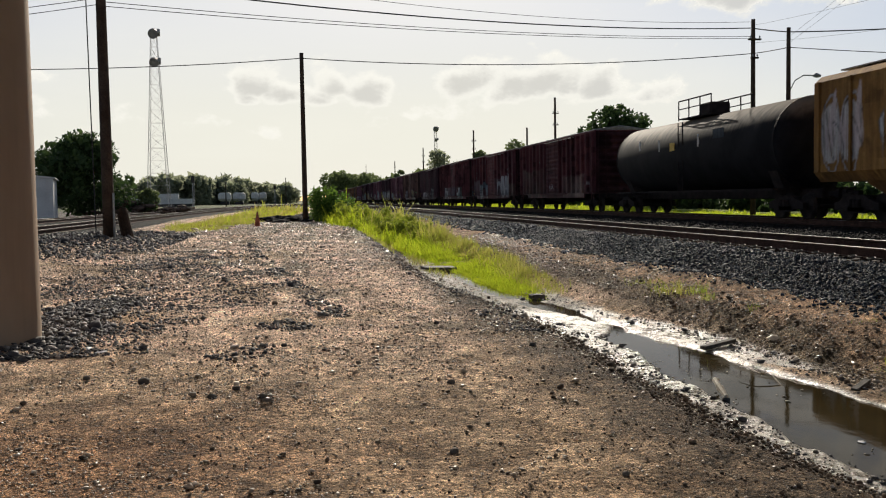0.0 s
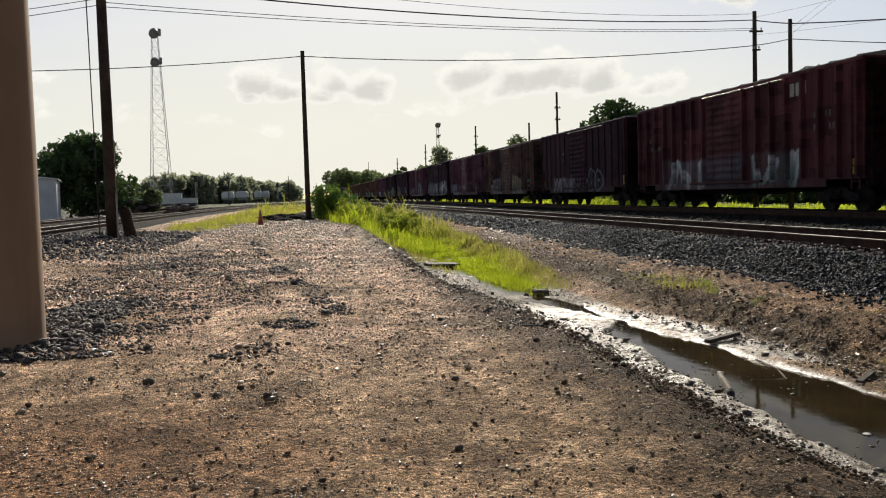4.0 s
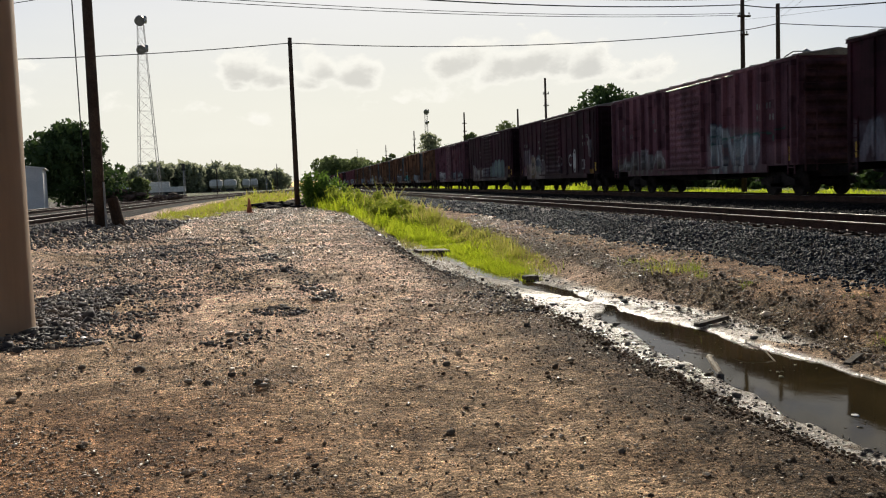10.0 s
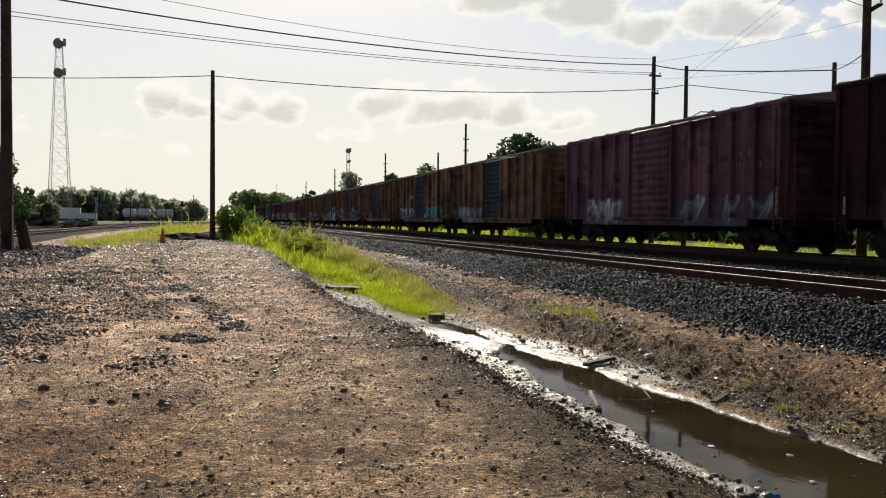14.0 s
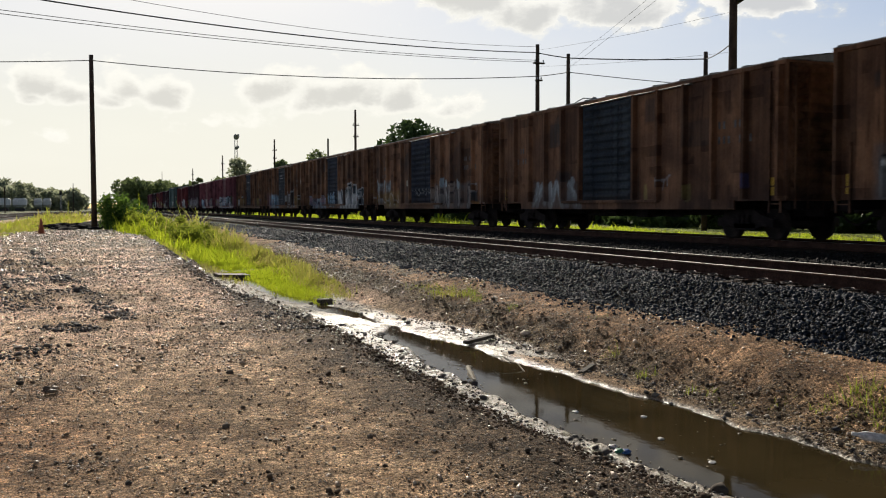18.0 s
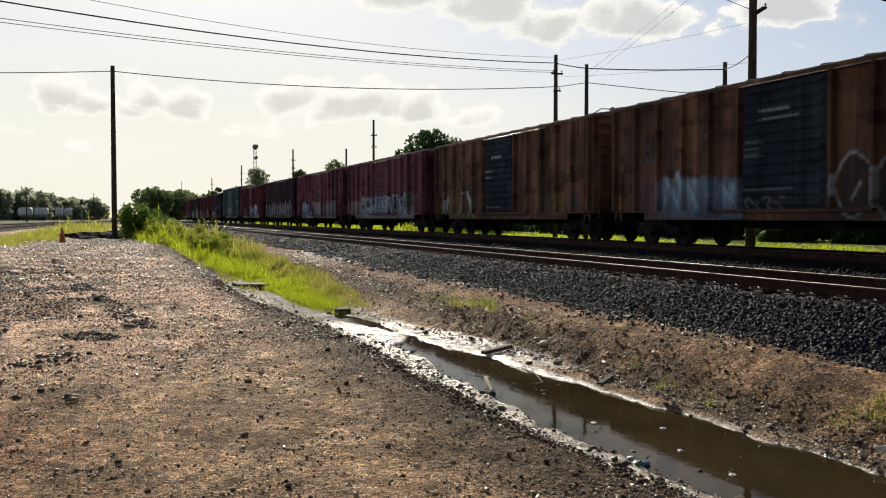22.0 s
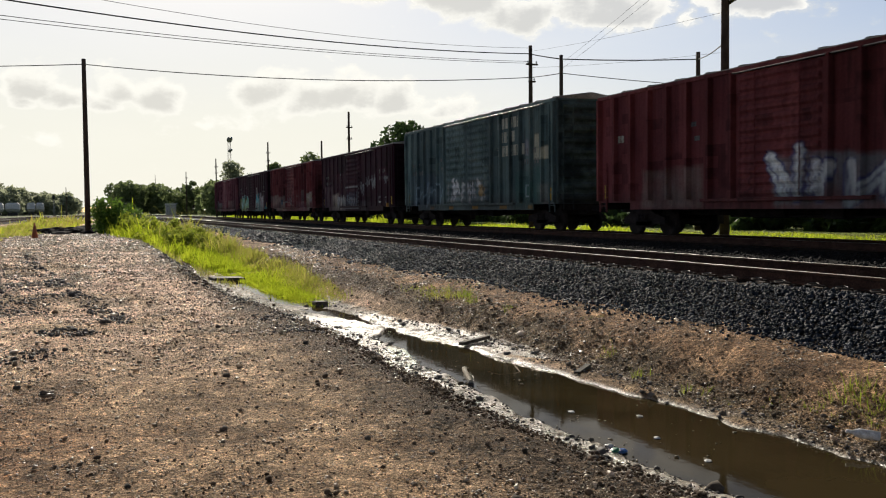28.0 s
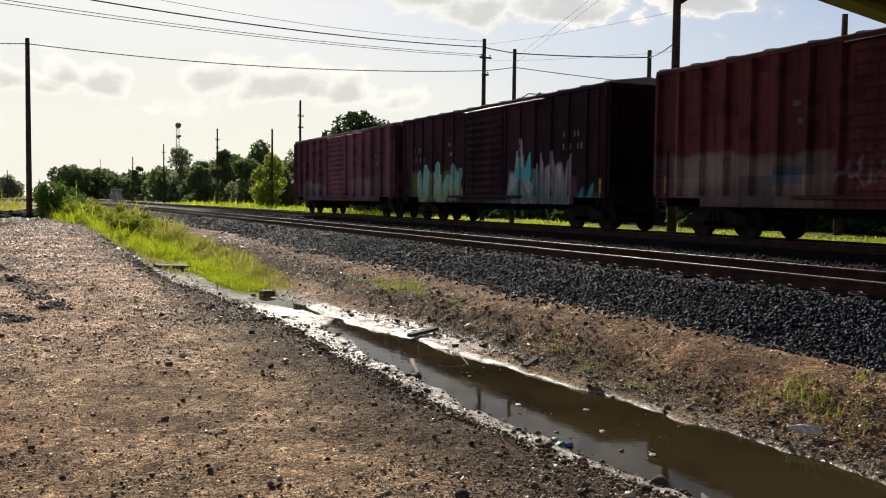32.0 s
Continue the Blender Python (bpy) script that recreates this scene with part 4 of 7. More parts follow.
def boxcar(label, length, paint, door_mat, style, canvas, eave=4.44, bars=0, big=(), ends=None):
    """A boxcar on its two trucks. style: (posts a half side, door width, door count, post depth)."""
    posts, door_w, doors, deep = style
    car = thing("boxcar", label, "boxcar", "cars of the freight train")
    h, w, z0 = length / 2, 1.49, 1.02
    v = [(x, y, z) for z in (z0, eave) for x, y in ((-w, -h), (w, -h), (w, h), (-w, h))]
    g = Geo().add(v, [(3, 2, 1, 0), (4, 5, 6, 7), (0, 1, 5, 4), (1, 2, 6, 5), (2, 3, 7, 6)])
    zs = [z0 + 0.06 * k for k in range(36)]
    gridded(g, -w, -h, h, [z for z in zs if z < 3.1] + [3.12 + 0.12 * k for k in range(11)] + [eave])
    part("body", canvas.onto(g.mesh("body", paint)), None, car)
    for sx in (-1, 1):
        half = (h - 0.1 - door_w / 2)
        for sy in (-1, 1):
            for k in range(posts):
                y = sy * (door_w / 2 + 0.12 + (half - 0.2) * (k + 0.0) / (posts - 1)) if posts > 1 else sy * (h - 0.1)
                slope = 0.012
                zs = [z0 + 0.06] + [z0 + 0.1 + 0.06 * q for q in range(35)] + [eave - 0.1]
                prof = ((0.0, -0.05 - slope), (deep, -0.05), (deep, 0.05), (0.0, 0.05 + slope))
                pv = [(sx * (w + dx), y + dy, z) for z in zs for dx, dy in prof]
                last = 4 * (len(zs) - 1)
                pf = [(4 * q + e, 4 * q + e + 1, 4 * q + e + 5, 4 * q + e + 4) for q in range(len(zs) - 1) for e in range(3)] + [(last, last + 1, last + 2, last + 3), (3, 2, 1, 0)]
                part("side_post", canvas.onto(Geo().add(pv, pf if sx > 0 else [tuple(reversed(k)) for k in pf]).mesh("side_post", paint)), None, car)
        # the sliding door, with pressed ribs
        for d in range(doors):
            dw = door_w / doors
            yc = -door_w / 2 + dw * (d + 0.5)
            dg = pressed(12, z0 + 0.08, eave - 0.16, dw - 0.06, 0.05, 0.1, 0.07 if sx < 0 else 0.0)
            dg.v = [(sx * (w + 0.002 + o), yc + a * sx * -1, z) for a, o, z in dg.v]
            dr = part("door", canvas.onto(dg.mesh("door", door_mat)), None, car)
            bar = Geo()
            for dy in (-0.25, 0.25):
                xo = sx * (w + 0.1)
                bar.tube([(xo, yc + dy * dw, z0 + 0.1), (xo, yc + dy * dw, eave - 0.2)], 0.018, 6)
            part("lock_bar", bar, door_mat, dr)
        part("door_track", Geo().box(min(sx * w, sx * (w + 0.12)), max(sx * w, sx * (w + 0.12)), -door_w * 0.95, door_w * 0.95, z0 - 0.02, z0 + 0.07, 0.01), paint, car)
        sill = Geo().prism([(sx * w - 0.03, z0 - 0.22), (sx * w + 0.03, z0 - 0.22), (sx * w + 0.03, z0 + 0.03), (sx * w - 0.03, z0 + 0.03)], -h + 1.9, h - 1.9)
        if sx < 0:
            gridded(sill, -w - 0.033, -h + 1.9, h - 1.9, [z0 - 0.22, z0 - 0.15, z0 - 0.07, z0 + 0.03])
        part("side_sill", canvas.onto(sill.mesh("side_sill", paint)), None, car)
        part("door_hood", Geo().box(min(sx * w, sx * (w + 0.13)), max(sx * w, sx * (w + 0.13)), -door_w * 1.45, door_w * 0.52, eave - 0.14, eave - 0.112, 0.006), ROOFS, car, "bright bare metal rail over the door")
        part("eave_rail", Geo().box(sx * w - 0.05, sx * w + 0.05, -h, h, eave - 0.1, eave + 0.012, 0.01), paint, car)
        for sy in (-1, 1):
            part("ladder", ladder_geo(sx * (w + 0.04), sy * (h - 0.35), z0 - 0.3, 2.3 if sy > 0 else eave - 0.2, rungs=4 if sy > 0 else 8), paint, car)
    # peaked roof with raised seams
    rg = Geo().prism([(-w - 0.04, eave + 0.013), (w + 0.04, eave + 0.013), (w + 0.04, eave + 0.035), (0.0, eave + 0.22), (-w - 0.04, eave + 0.035)], -h - 0.02, h + 0.02)
    n = 13
    for k in range(n):
        y = -h + 0.2 + (length - 0.4) * k / (n - 1)
        for sx in (-1, 1):
            a, b = (sx * (w + 0.05), eave + 0.02), (0.0, eave + 0.215)
            rg.add([(a[0], y - 0.12, a[1]), (a[0], y + 0.12, a[1]), (b[0], y + 0.12, b[1]), (b[0], y - 0.12, b[1]), (a[0], y - 0.06, a[1] + 0.045), (a[0], y + 0.06, a[1] + 0.045), (b[0], y + 0.06, b[1] + 0.06), (b[0], y - 0.06, b[1] + 0.06)], [(4, 5, 6, 7), (0, 4, 7, 3), (5, 1, 2, 6), (0, 1, 5, 4)])
    part("roof", rg, ROOFS, car, "weathered ribbed metal roof")
    # corrugated ends
    for sy in (-1, 1):
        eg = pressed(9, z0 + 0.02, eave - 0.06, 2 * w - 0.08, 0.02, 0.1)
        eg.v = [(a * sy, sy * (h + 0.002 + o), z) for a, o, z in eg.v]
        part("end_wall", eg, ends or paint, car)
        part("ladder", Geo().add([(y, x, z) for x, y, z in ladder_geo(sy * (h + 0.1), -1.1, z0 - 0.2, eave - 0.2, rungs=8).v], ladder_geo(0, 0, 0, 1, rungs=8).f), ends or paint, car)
    part("centre_sill", Geo().box(-0.3, 0.3, -h, h, 0.62, z0 - 0.004, 0.03).box(-1.3, 1.3, -h + 0.05, -h + 0.25, 0.8, z0 - 0.004).box(-1.3, 1.3, h - 0.25, h - 0.05, 0.8, z0 - 0.004), BLACK, car)
    part("brake_gear", Geo().tube([(-0.6, 0.6, 0.75), (-0.6, 1.9, 0.75)], 0.2, 12).box(-0.95, -0.55, -1.5, -0.9, 0.55, 0.9, 0.03).tube([(-0.7, -3, 0.6), (-0.5, 3, 0.6)], 0.03, 6), BLACK, car)
    # lettering as plain bars on the visible side
    if bars:
        for row, (n, z) in enumerate(((4, 2.95), (6, 2.55))):
            for y0 in (h - 1.15, -h + 2.6):
                for k in range(n):
                    y = y0 - k * 0.2 - (0.25 if k > n // 2 - 1 else 0)
                    part("stencil_bar", Geo().box(-w - 0.01, -w - 0.002, y - 0.085, y, z, z + 0.2), FADED, car)
    for n, y0, z, hh in big:
        for k in range(n):
            part("letter_bar", Geo().box(-w - 0.012, -w - 0.002, y0 - k * hh * 0.85 - hh * 0.6, y0 - k * hh * 0.85, z, z + hh), LETTER, car, "faded white letter")
    for y, z in ((1.0, 3.1), (1.15, 2.7)):
        part("data_plate", Geo().box(-w - 0.012, -w - 0.002, h - y - 4.15, h - y - 3.93, z, z + 0.13), FADED, car)
    part("marker", Geo().box(-w - 0.012, -w - 0.002, -h + 0.4, -h + 0.55, 1.15, 1.6), YELLOW, car, "yellow reflective marker")
    part("marker", Geo().box(-w - 0.012, -w - 0.002, h - 0.55, h - 0.4, 1.15, 1.6), YELLOW, car, "yellow reflective marker")
    for y in (-h + 2.0, h - 2.0):
        truck(car, y)
    couplers(car, h)
    return car


def tank_car(length):
    m = Mat("tank_black", 0.75, 0.0, 0.06)
    p = m.obj()
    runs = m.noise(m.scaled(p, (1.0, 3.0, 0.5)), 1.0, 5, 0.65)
    # soiling and sky light on the top, both painted in by height
    dust_and_light = m.ramp(m.math("ADD", m.axis(p, 2), m.math("MULTIPLY", m.math("SUBTRACT", runs, 0.5), 1.1)), 3.15, 4.1)
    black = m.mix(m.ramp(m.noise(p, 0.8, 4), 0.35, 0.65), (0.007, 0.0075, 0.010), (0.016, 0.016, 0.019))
    m.color(m.mix(m.math("MULTIPLY", dust_and_light, 0.9), black, m.mix(runs, (0.13, 0.105, 0.08), (0.24, 0.195, 0.15))))
    m.bump(m.noise(p, 14.0, 3), 0.1, 0.004)
    paint = m.m
    car = thing("tank_car", "black tank car with a soiled, sky-lightened top and railed hatch platform", "tank car", "cars of the freight train")
    h, r, cz = length / 2 - 0.95, 1.56, 2.62
    caps = [(0.62 * math.sin(k * math.pi / 16), max(0.04, r * math.cos(k * math.pi / 16))) for k in range(9)]
    ring_at = [(-h - d, q) for d, q in reversed(caps)] + [(h + d, q) for d, q in caps]
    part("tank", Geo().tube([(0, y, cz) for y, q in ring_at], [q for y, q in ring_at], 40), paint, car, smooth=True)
    for y in (-h, h):
        part("end_band", Geo().tube([(0, y - 0.05, cz), (0, y + 0.05, cz)], r + 0.012, 40), paint, car)
    part("hatch_platform", Geo().box(-0.9, 0.9, -1.6, 1.6, cz + r - 0.05, cz + r + 0.0).box(-0.45, 0.45, -0.5, 0.5, cz + r, cz + r + 0.55, 0.08), BLACK, car)
    for x in (-0.9, 0.9):
        rail = Geo().tube([(x, -1.6, cz + r + 0.75), (x, 1.6, cz + r + 0.75)], 0.03, 6).tube([(x, -1.6, cz + r + 0.4), (x, 1.6, cz + r + 0.4)], 0.022, 6)
        for y in (-1.6, -0.55, 0.55, 1.6):
            rail.tube([(x, y, cz + r - 0.1), (x, y, cz + r + 0.75)], 0.028, 6)
        part("railing", rail, BLACK, car)
    for sx in (-1, 1):
        part("side_ladder", ladder_geo(sx * 1.52, 0, 1.0, 3.9, 0.45, 9), BLACK, car)
        part("running_board", Geo().box(sx * 1.3 - 0.25, sx * 1.3 + 0.25, -h, h, 0.98, 1.05), BLACK, car)
    for y, z, ww, hh in ((0.55, 2.75, 0.45, 0.35), (-3.9, 3.0, 0.9, 0.4), (4.6, 2.9, 0.14, 0.5), (2.2, 2.8, 0.1, 0.5), (-1.8, 2.8, 0.1, 0.5)):
        xx = -math.sqrt(max(0.0, 1.58**2 - (z - cz + hh / 2) ** 2))
        part("placard", Geo().box(xx - 0.03, xx, y, y + ww, z, z + hh), YELLOW if ww == 0.45 else WHITE if ww < 0.2 else SLATE, car)
    part("sill", Geo().box(-0.3, 0.3, -length / 2, length / 2, 0.68, 1.02, 0.03), BLACK, car)
    for y in (-h + 0.6, h - 0.6):
        part("saddle", Geo().add([(x, y + dy, z) for dy in (-0.3, 0.3) for x, z in ((-0.9, 0.9), (0.9, 0.9), (1.35, 1.95), (-1.35, 1.95))], [(0, 1, 2, 3), (7, 6, 5, 4), (0, 4, 5, 1), (1, 5, 6, 2), (3, 7, 4, 0)]), BLACK, car)
        truck(car, y - 0.6 if y < 0 else y + 0.6)
    couplers(car, length / 2)
    return car


def hopper_car(length):
    paint = car_paint("hopper_ochre", (0.25, 0.13, 0.042), (0.36, 0.20, 0.065), (0.10, 0.05, 0.025), 5.0)
    car = thing("covered_hopper", "ochre covered hopper car with faded sprayed lettering", "hopper car", "cars of the freight train")
    h = length / 2
    canvas = Canvas(h, 5)
    canvas.bubble(h - 0.4, h - 2.4, 1.5, 3.9, 2, BONE, ASH, 0.9)
    canvas.shard(h - 0.5, h - 2.6, 2.4, 4.1, 3, SHELL, 0.8)
    canvas.tag(h - 0.3, h - 2.6, 1.5, 3.7, 5, NIGHT, 0.7)
    canvas.letters(h - 3.4, h - 9.0, 1.4, 3.2, 5, BONE, ASH, SLATE_S, 0.8)
    g = Geo().prism([(-1.3, 1.2), (1.3, 1.2), (1.53, 1.5), (1.53, 4.25), (1.3, 4.45), (-1.3, 4.45), (-1.53, 4.25), (-1.53, 1.5)], -h, h)
    gridded(g, -1.536, -h, h, [1.5 + 0.07 * k for k in range(40)])
    part("body", canvas.onto(g.mesh("body", paint)), None, car)
    for sx in (-1, 1):
        for k in range(11):
            y = -h + 0.3 + (length - 0.6) * k / 10
            part("side_post", Geo().box(min(sx * 1.53, sx * 1.6), max(sx * 1.53, sx * 1.6), y - 0.05, y + 0.05, 1.5, 4.25), paint, car)
    part("roof_walk", Geo().box(-0.9, 0.9, -h + 0.4, h - 0.4, 4.6, 4.64).box(-0.06, 0.06, -h + 0.4, h - 0.4, 4.45, 4.6), ROOFS, car)
    for y in (-5, -1.7, 1.7, 5):
        part("bay", Geo().add([(x, y + yy, z) for x, yy, z in ((-1.2, -1.4, 1.2), (1.2, -1.4, 1.2), (1.2, 1.4, 1.2), (-1.2, 1.4, 1.2), (-0.6, -0.3, 0.4), (0.6, -0.3, 0.4), (0.6, 0.3, 0.4), (-0.6, 0.3, 0.4))], [(4, 7, 6, 5), (0, 4, 5, 1), (1, 5, 6, 2), (2, 6, 7, 3), (3, 7, 4, 0)]), paint, car)
    for y in (-h + 1.5, h - 1.5):
        truck(car, y)
    couplers(car, h)
    return car


MOVING = []  # car, place of its middle along y at the start
DOOR1, DOOR2, PLAIN, CLOSE = (6, 3.1, 1, 0.16), (7, 5.0, 2, 0.13), (7, 3.1, 1, 0.05), (8, 3.1, 1, 0.165)
# lead end and trailing end along y at 0 s, paint, door, style, eave, label
CARS = [
    (48.5, 65.1, WINE, None, CLOSE, 4.44, "maroon boxcar with ribbed sides and faded sprayed marks"),
    (67.1, 83.7, WINE, None, DOOR1, 4.44, "maroon boxcar with pale sprayed lettering low on the side"),
    (85.7, 103.2, WINE, None, CLOSE, 4.5, "red-brown boxcar with large faded white letters"),
    (105, 121.1, DEEP, None, PLAIN, 4.44, "dark maroon smooth-sided boxcar with sprayed lettering"),
    (123.5, 140, BROWN, None, CLOSE, 4.44, "rusty brown boxcar with yellowish sprayed lettering"),
    (142.25, 158.95, MAUVE, None, CLOSE, 4.44, "faded mauve boxcar with tall ribs"),
    (161, 177.4, DEEP, None, PLAIN, 4.5, "dark maroon boxcar with tall pale sprayed lettering"),
    (180, 196.7, MAUVE, None, CLOSE, 4.44, "grey-mauve ribbed boxcar with white sprayed marks"),
    (199.1, 215.6, DEEP, None, PLAIN, 4.5, "dark maroon boxcar with dim sprayed lettering"),
    (217.8, 234.2, DEEP, None, PLAIN, 4.5, "very dark red boxcar with teal-grey sprayed lettering"),
    (236.2, 252.5, MAUVE, None, DOOR1, 4.44, "faded maroon ribbed boxcar with pale low marks"),
    (255.3, 271.9, RUST, SLATE, DOOR1, 4.44, "rusty orange-brown boxcar with a slate door"),
    (273.4, 290.4, RUST, NAVY, DOOR1, 4.44, "orange-brown boxcar with a navy door and teal lettering"),
    (291.9, 308.4, RUST, SLATE, DOOR1, 4.44, "weathered brown boxcar with a grey-blue door"),
    (309.8, 326.2, RUST, NAVY, DOOR1, 4.44, "orange-brown boxcar with a navy door and white lettering"),
    (327.8, 344.1, RUST, NAVY, DOOR1, 4.44, "brown boxcar with a dark door and yellowish lettering"),
    (345.5, 361.9, RUST, SLATE, DOOR1, 4.44, "orange-brown boxcar with a grey door and blue lettering"),
    (363.3, 379.5, RUST, NAVY, DOOR1, 4.44, "orange-brown boxcar with a navy door and mixed sprayed letters"),
    (381.3, 397.7, MAROON, None, DOOR1, 4.44, "maroon boxcar with a long band of white lettering"),
    (399.7, 416, MAROON, None, DOOR1, 4.44, "maroon boxcar with faded teal lettering"),
    (417.7, 434.2, DEEP, None, PLAIN, 4.44, "dark maroon boxcar with grey sprayed letters"),
    (436, 452.8, RED, None, CLOSE, 4.44, "red boxcar with big white and purple sprayed letters"),
    (455.6, 472, GREEN, None, DOOR2, 4.80, "tall grey-green double-door boxcar with faded white letters"),
    (474, 490, DEEP, None, PLAIN, 4.44, "dark maroon smooth boxcar with scratched grey lettering"),
    (492.2, 508.2, RED, None, CLOSE, 4.44, "red boxcar with a pale overpainted band along the bottom"),
    (510.4, 526.7, DEEP, None, PLAIN, 4.44, "dark maroon boxcar with turquoise, yellow and pink lettering"),
    (527.8, 544.9, MAROON, None, DOOR1, 4.44, "maroon boxcar with grey marks, last of the train"),
]


# large lettering: number of letters, where it starts, height above the rail, size
BIG = {2: ((4, -4.4, 3.75, 0.42),), 22: ((6, -3.2, 4.05, 0.42), (4, -3.4, 3.5, 0.42), (7, -3.2, 2.95, 0.42)), 21: ((3, 7.4, 2.9, 0.22),), 14: ((4, 2.4, 2.0, 0.3),)}


# what has been sprayed on each car's side: along the car, up it, and colours
def spray_0(c):
    c.wash(-2.21, -6.38, 0.85, 2.08, DUST, .6)
    c.wash(7.6, 1.52, 0.85, 2.66, MOSS, .4)
    c.tag(-6.7, -7.45, 0.85, 1.85, 3, ASH, .6)
    c.tag(0.88, -0.22, 1.25, 1.7, 3, BONE, .7)


def spray_1(c):
    c.letters(-1.7, -6.23, 0.93, 2.47, 4, BONE, ASH, None, .75)
    c.wash(-6.23, -8.2, 0.85, 1.94, MOSS, .5)
    c.letters(4.89, 1.69, 0.85, 2.14, 2, SLATE_S, ASH, INK, .9)
    c.wash(7.59, 5.21, 0.85, 2.42, ASH, .45)
    c.letters(8.32, 7.4, 0.96, 2.05, 1, PINE, SLATE_S, INK, .9)


def spray_2(c):
    c.letters(5.68, 1.5, 0.85, 2.12, 3, BONE, ASH, None, .85)
    c.wash(1.5, -1.67, 0.85, 2.05, SLATE_S, .7)
    c.letters(-2.01, -5.16, 0.85, 2.11, 3, BONE, SAGE, None, .8)


def spray_3(c):
    c.letters(5.42, 0.89, 0.85, 1.81, 4, LILAC, ASH, None, .65)
    c.tag(1.1, -1.05, 0.85, 1.68, 4, ASH, .8)
    c.bubble(-1.85, -4.27, 0.85, 2.11, 2, NIGHT, ASH, .8)


def spray_4(c):
    c.bubble(5.27, 1.75, 0.85, 1.96, 3, ASH, BONE, .7)
    c.letters(-1.87, -5.53, 0.85, 1.95, 4, STRAW, MOSS, ASH, .7)
    c.outline(-6.87, -7.36, 1.37, 1.69, BONE, .9)
    c.patch(-6.99, -7.27, 1.69, 1.82, LEAF, .9)


def spray_5(c):
    c.wash(8.0, 3.59, 0.85, 1.88, MIST, .75)
    c.wash(3.59, 1.47, 0.85, 1.75, MOSS, .6)
    c.tag(0.85, -0.76, 1.26, 1.86, 4, BONE, .9)
    c.tag(-2.13, -5.86, 1.67, 2.3, 5, STRAW, .7)
    c.wash(-2.13, -6.63, 0.85, 1.75, MOSS, .35)
    c.outline(-5.97, -6.43, 1.12, 1.43, BONE, .9)


def spray_6(c):
    c.letters(7.87, 1.93, 0.85, 2.35, 5, SLATE_S, LILAC, None, .7)
    c.wash(1.41, -0.96, 0.85, 2.21, MIST, .8)
    c.letters(-1.61, -7.37, 0.85, 2.47, 6, SHELL, ASH, INK, .8)
    c.shard(-3.6, -4.59, 1.53, 2.83, 1, MIST, .8)


def spray_7(c):
    c.letters(7.72, 1.73, 0.85, 1.84, 6, ASH, MOSS, None, .6)
    c.letters(-1.93, -6.13, 0.85, 2.51, 5, MIST, ASH, SLATE_S, .75)
    c.tag(-2.14, -7.41, 1.78, 2.26, 6, PINE, .9)
    c.wash(-5.27, -7.71, 0.85, 1.79, ROSE, .5)


def spray_8(c):
    c.wash(7.14, 6.45, 1.75, 2.75, LILAC, .45)
    c.wash(6.2, 5.5, 1.7, 2.8, LILAC, .55)
    c.wash(7.1, 6.5, 0.85, 1.7, ROSE, .5)
    c.tag(6.8, 6.1, 0.9, 1.5, 2, DUST, .6)
    c.wash(6.3, 5.2, 0.85, 1.75, DUST, .85)
    c.wash(5.2, 4.2, 0.9, 2.2, STRAW, .5)
    c.bubble(5.2, 4.25, 1.1, 2.35, 1, DUST, ASH, .5)
    c.patch(4.9, 4.55, 1.65, 1.9, NIGHT, .6)
    c.bubble(4.1, 2.75, 1.0, 2.3, 1, SLATE_S, ASH, .6)
    c.wash(4.0, 2.8, 0.95, 1.6, MOSS, .8)
    c.wash(4.3, 2.0, 0.85, 1.25, DUST, .75)
    c.wash(2.7, 1.95, 0.85, 2.0, LILAC, .5)
    c.outline(2.6, 2.25, 2.0, 2.3, ASH, .7)
    c.wash(1.73, -1.59, 0.85, 1.69, LILAC, .15)
    c.ring(-1.2, -1.8, 1.5, 2.1, ASH, .35)
    c.ring(-3.1, -3.7, 1.55, 2.1, BONE, .7)
    c.bubble(-3.9, -4.4, 1.15, 2.4, 1, BONE, BONE, .8)
    c.outline(-5.47, -6.0, 1.31, 1.77, ASH, .9)
    c.patch(-6.9, -7.49, 1.0, 1.27, AMBER, .8)
    c.tag(-6.6, -7.27, 1.85, 3.08, 4, ASH, .5)


def spray_9(c):
    c.letters(6.4, 2.3, 0.85, 1.95, 4, ASH, DUST, None, .6)
    c.wash(2.3, -0.8, 0.85, 1.75, SLATE_S, .5)
    c.bars(2.2, -0.7, 1.1, 1.9, 3, ASH, .35)
    c.wash(-0.8, -2.6, 0.9, 1.95, SAGE, .45)
    c.wash(-1.6, -5.8, 0.9, 2.3, SLATE_S, .8)
    c.bubble(-2.2, -5.6, 1.1, 2.3, 3, SAGE, SLATE_S, .6)
    c.wash(-5.6, -6.9, 0.9, 1.8, DUST, .5)
    c.patch(-6.75, -7.38, 1.6, 1.82, AMBER, .8)
    c.patch(-6.75, -7.38, 0.85, 1.2, STRAW, .6)
    c.wash(6.4, -7.1, 0.85, 0.98, DUST, .7)


def spray_10(c):
    c.letters(5.99, 2.27, 0.85, 1.89, 3, BONE, ASH, None, .85)
    c.letters(-1.46, -7.84, 0.85, 1.91, 4, MIST, SLATE_S, None, .7)
    c.wash(-4.46, -6.37, 0.85, 0.98, AZURE, .6)


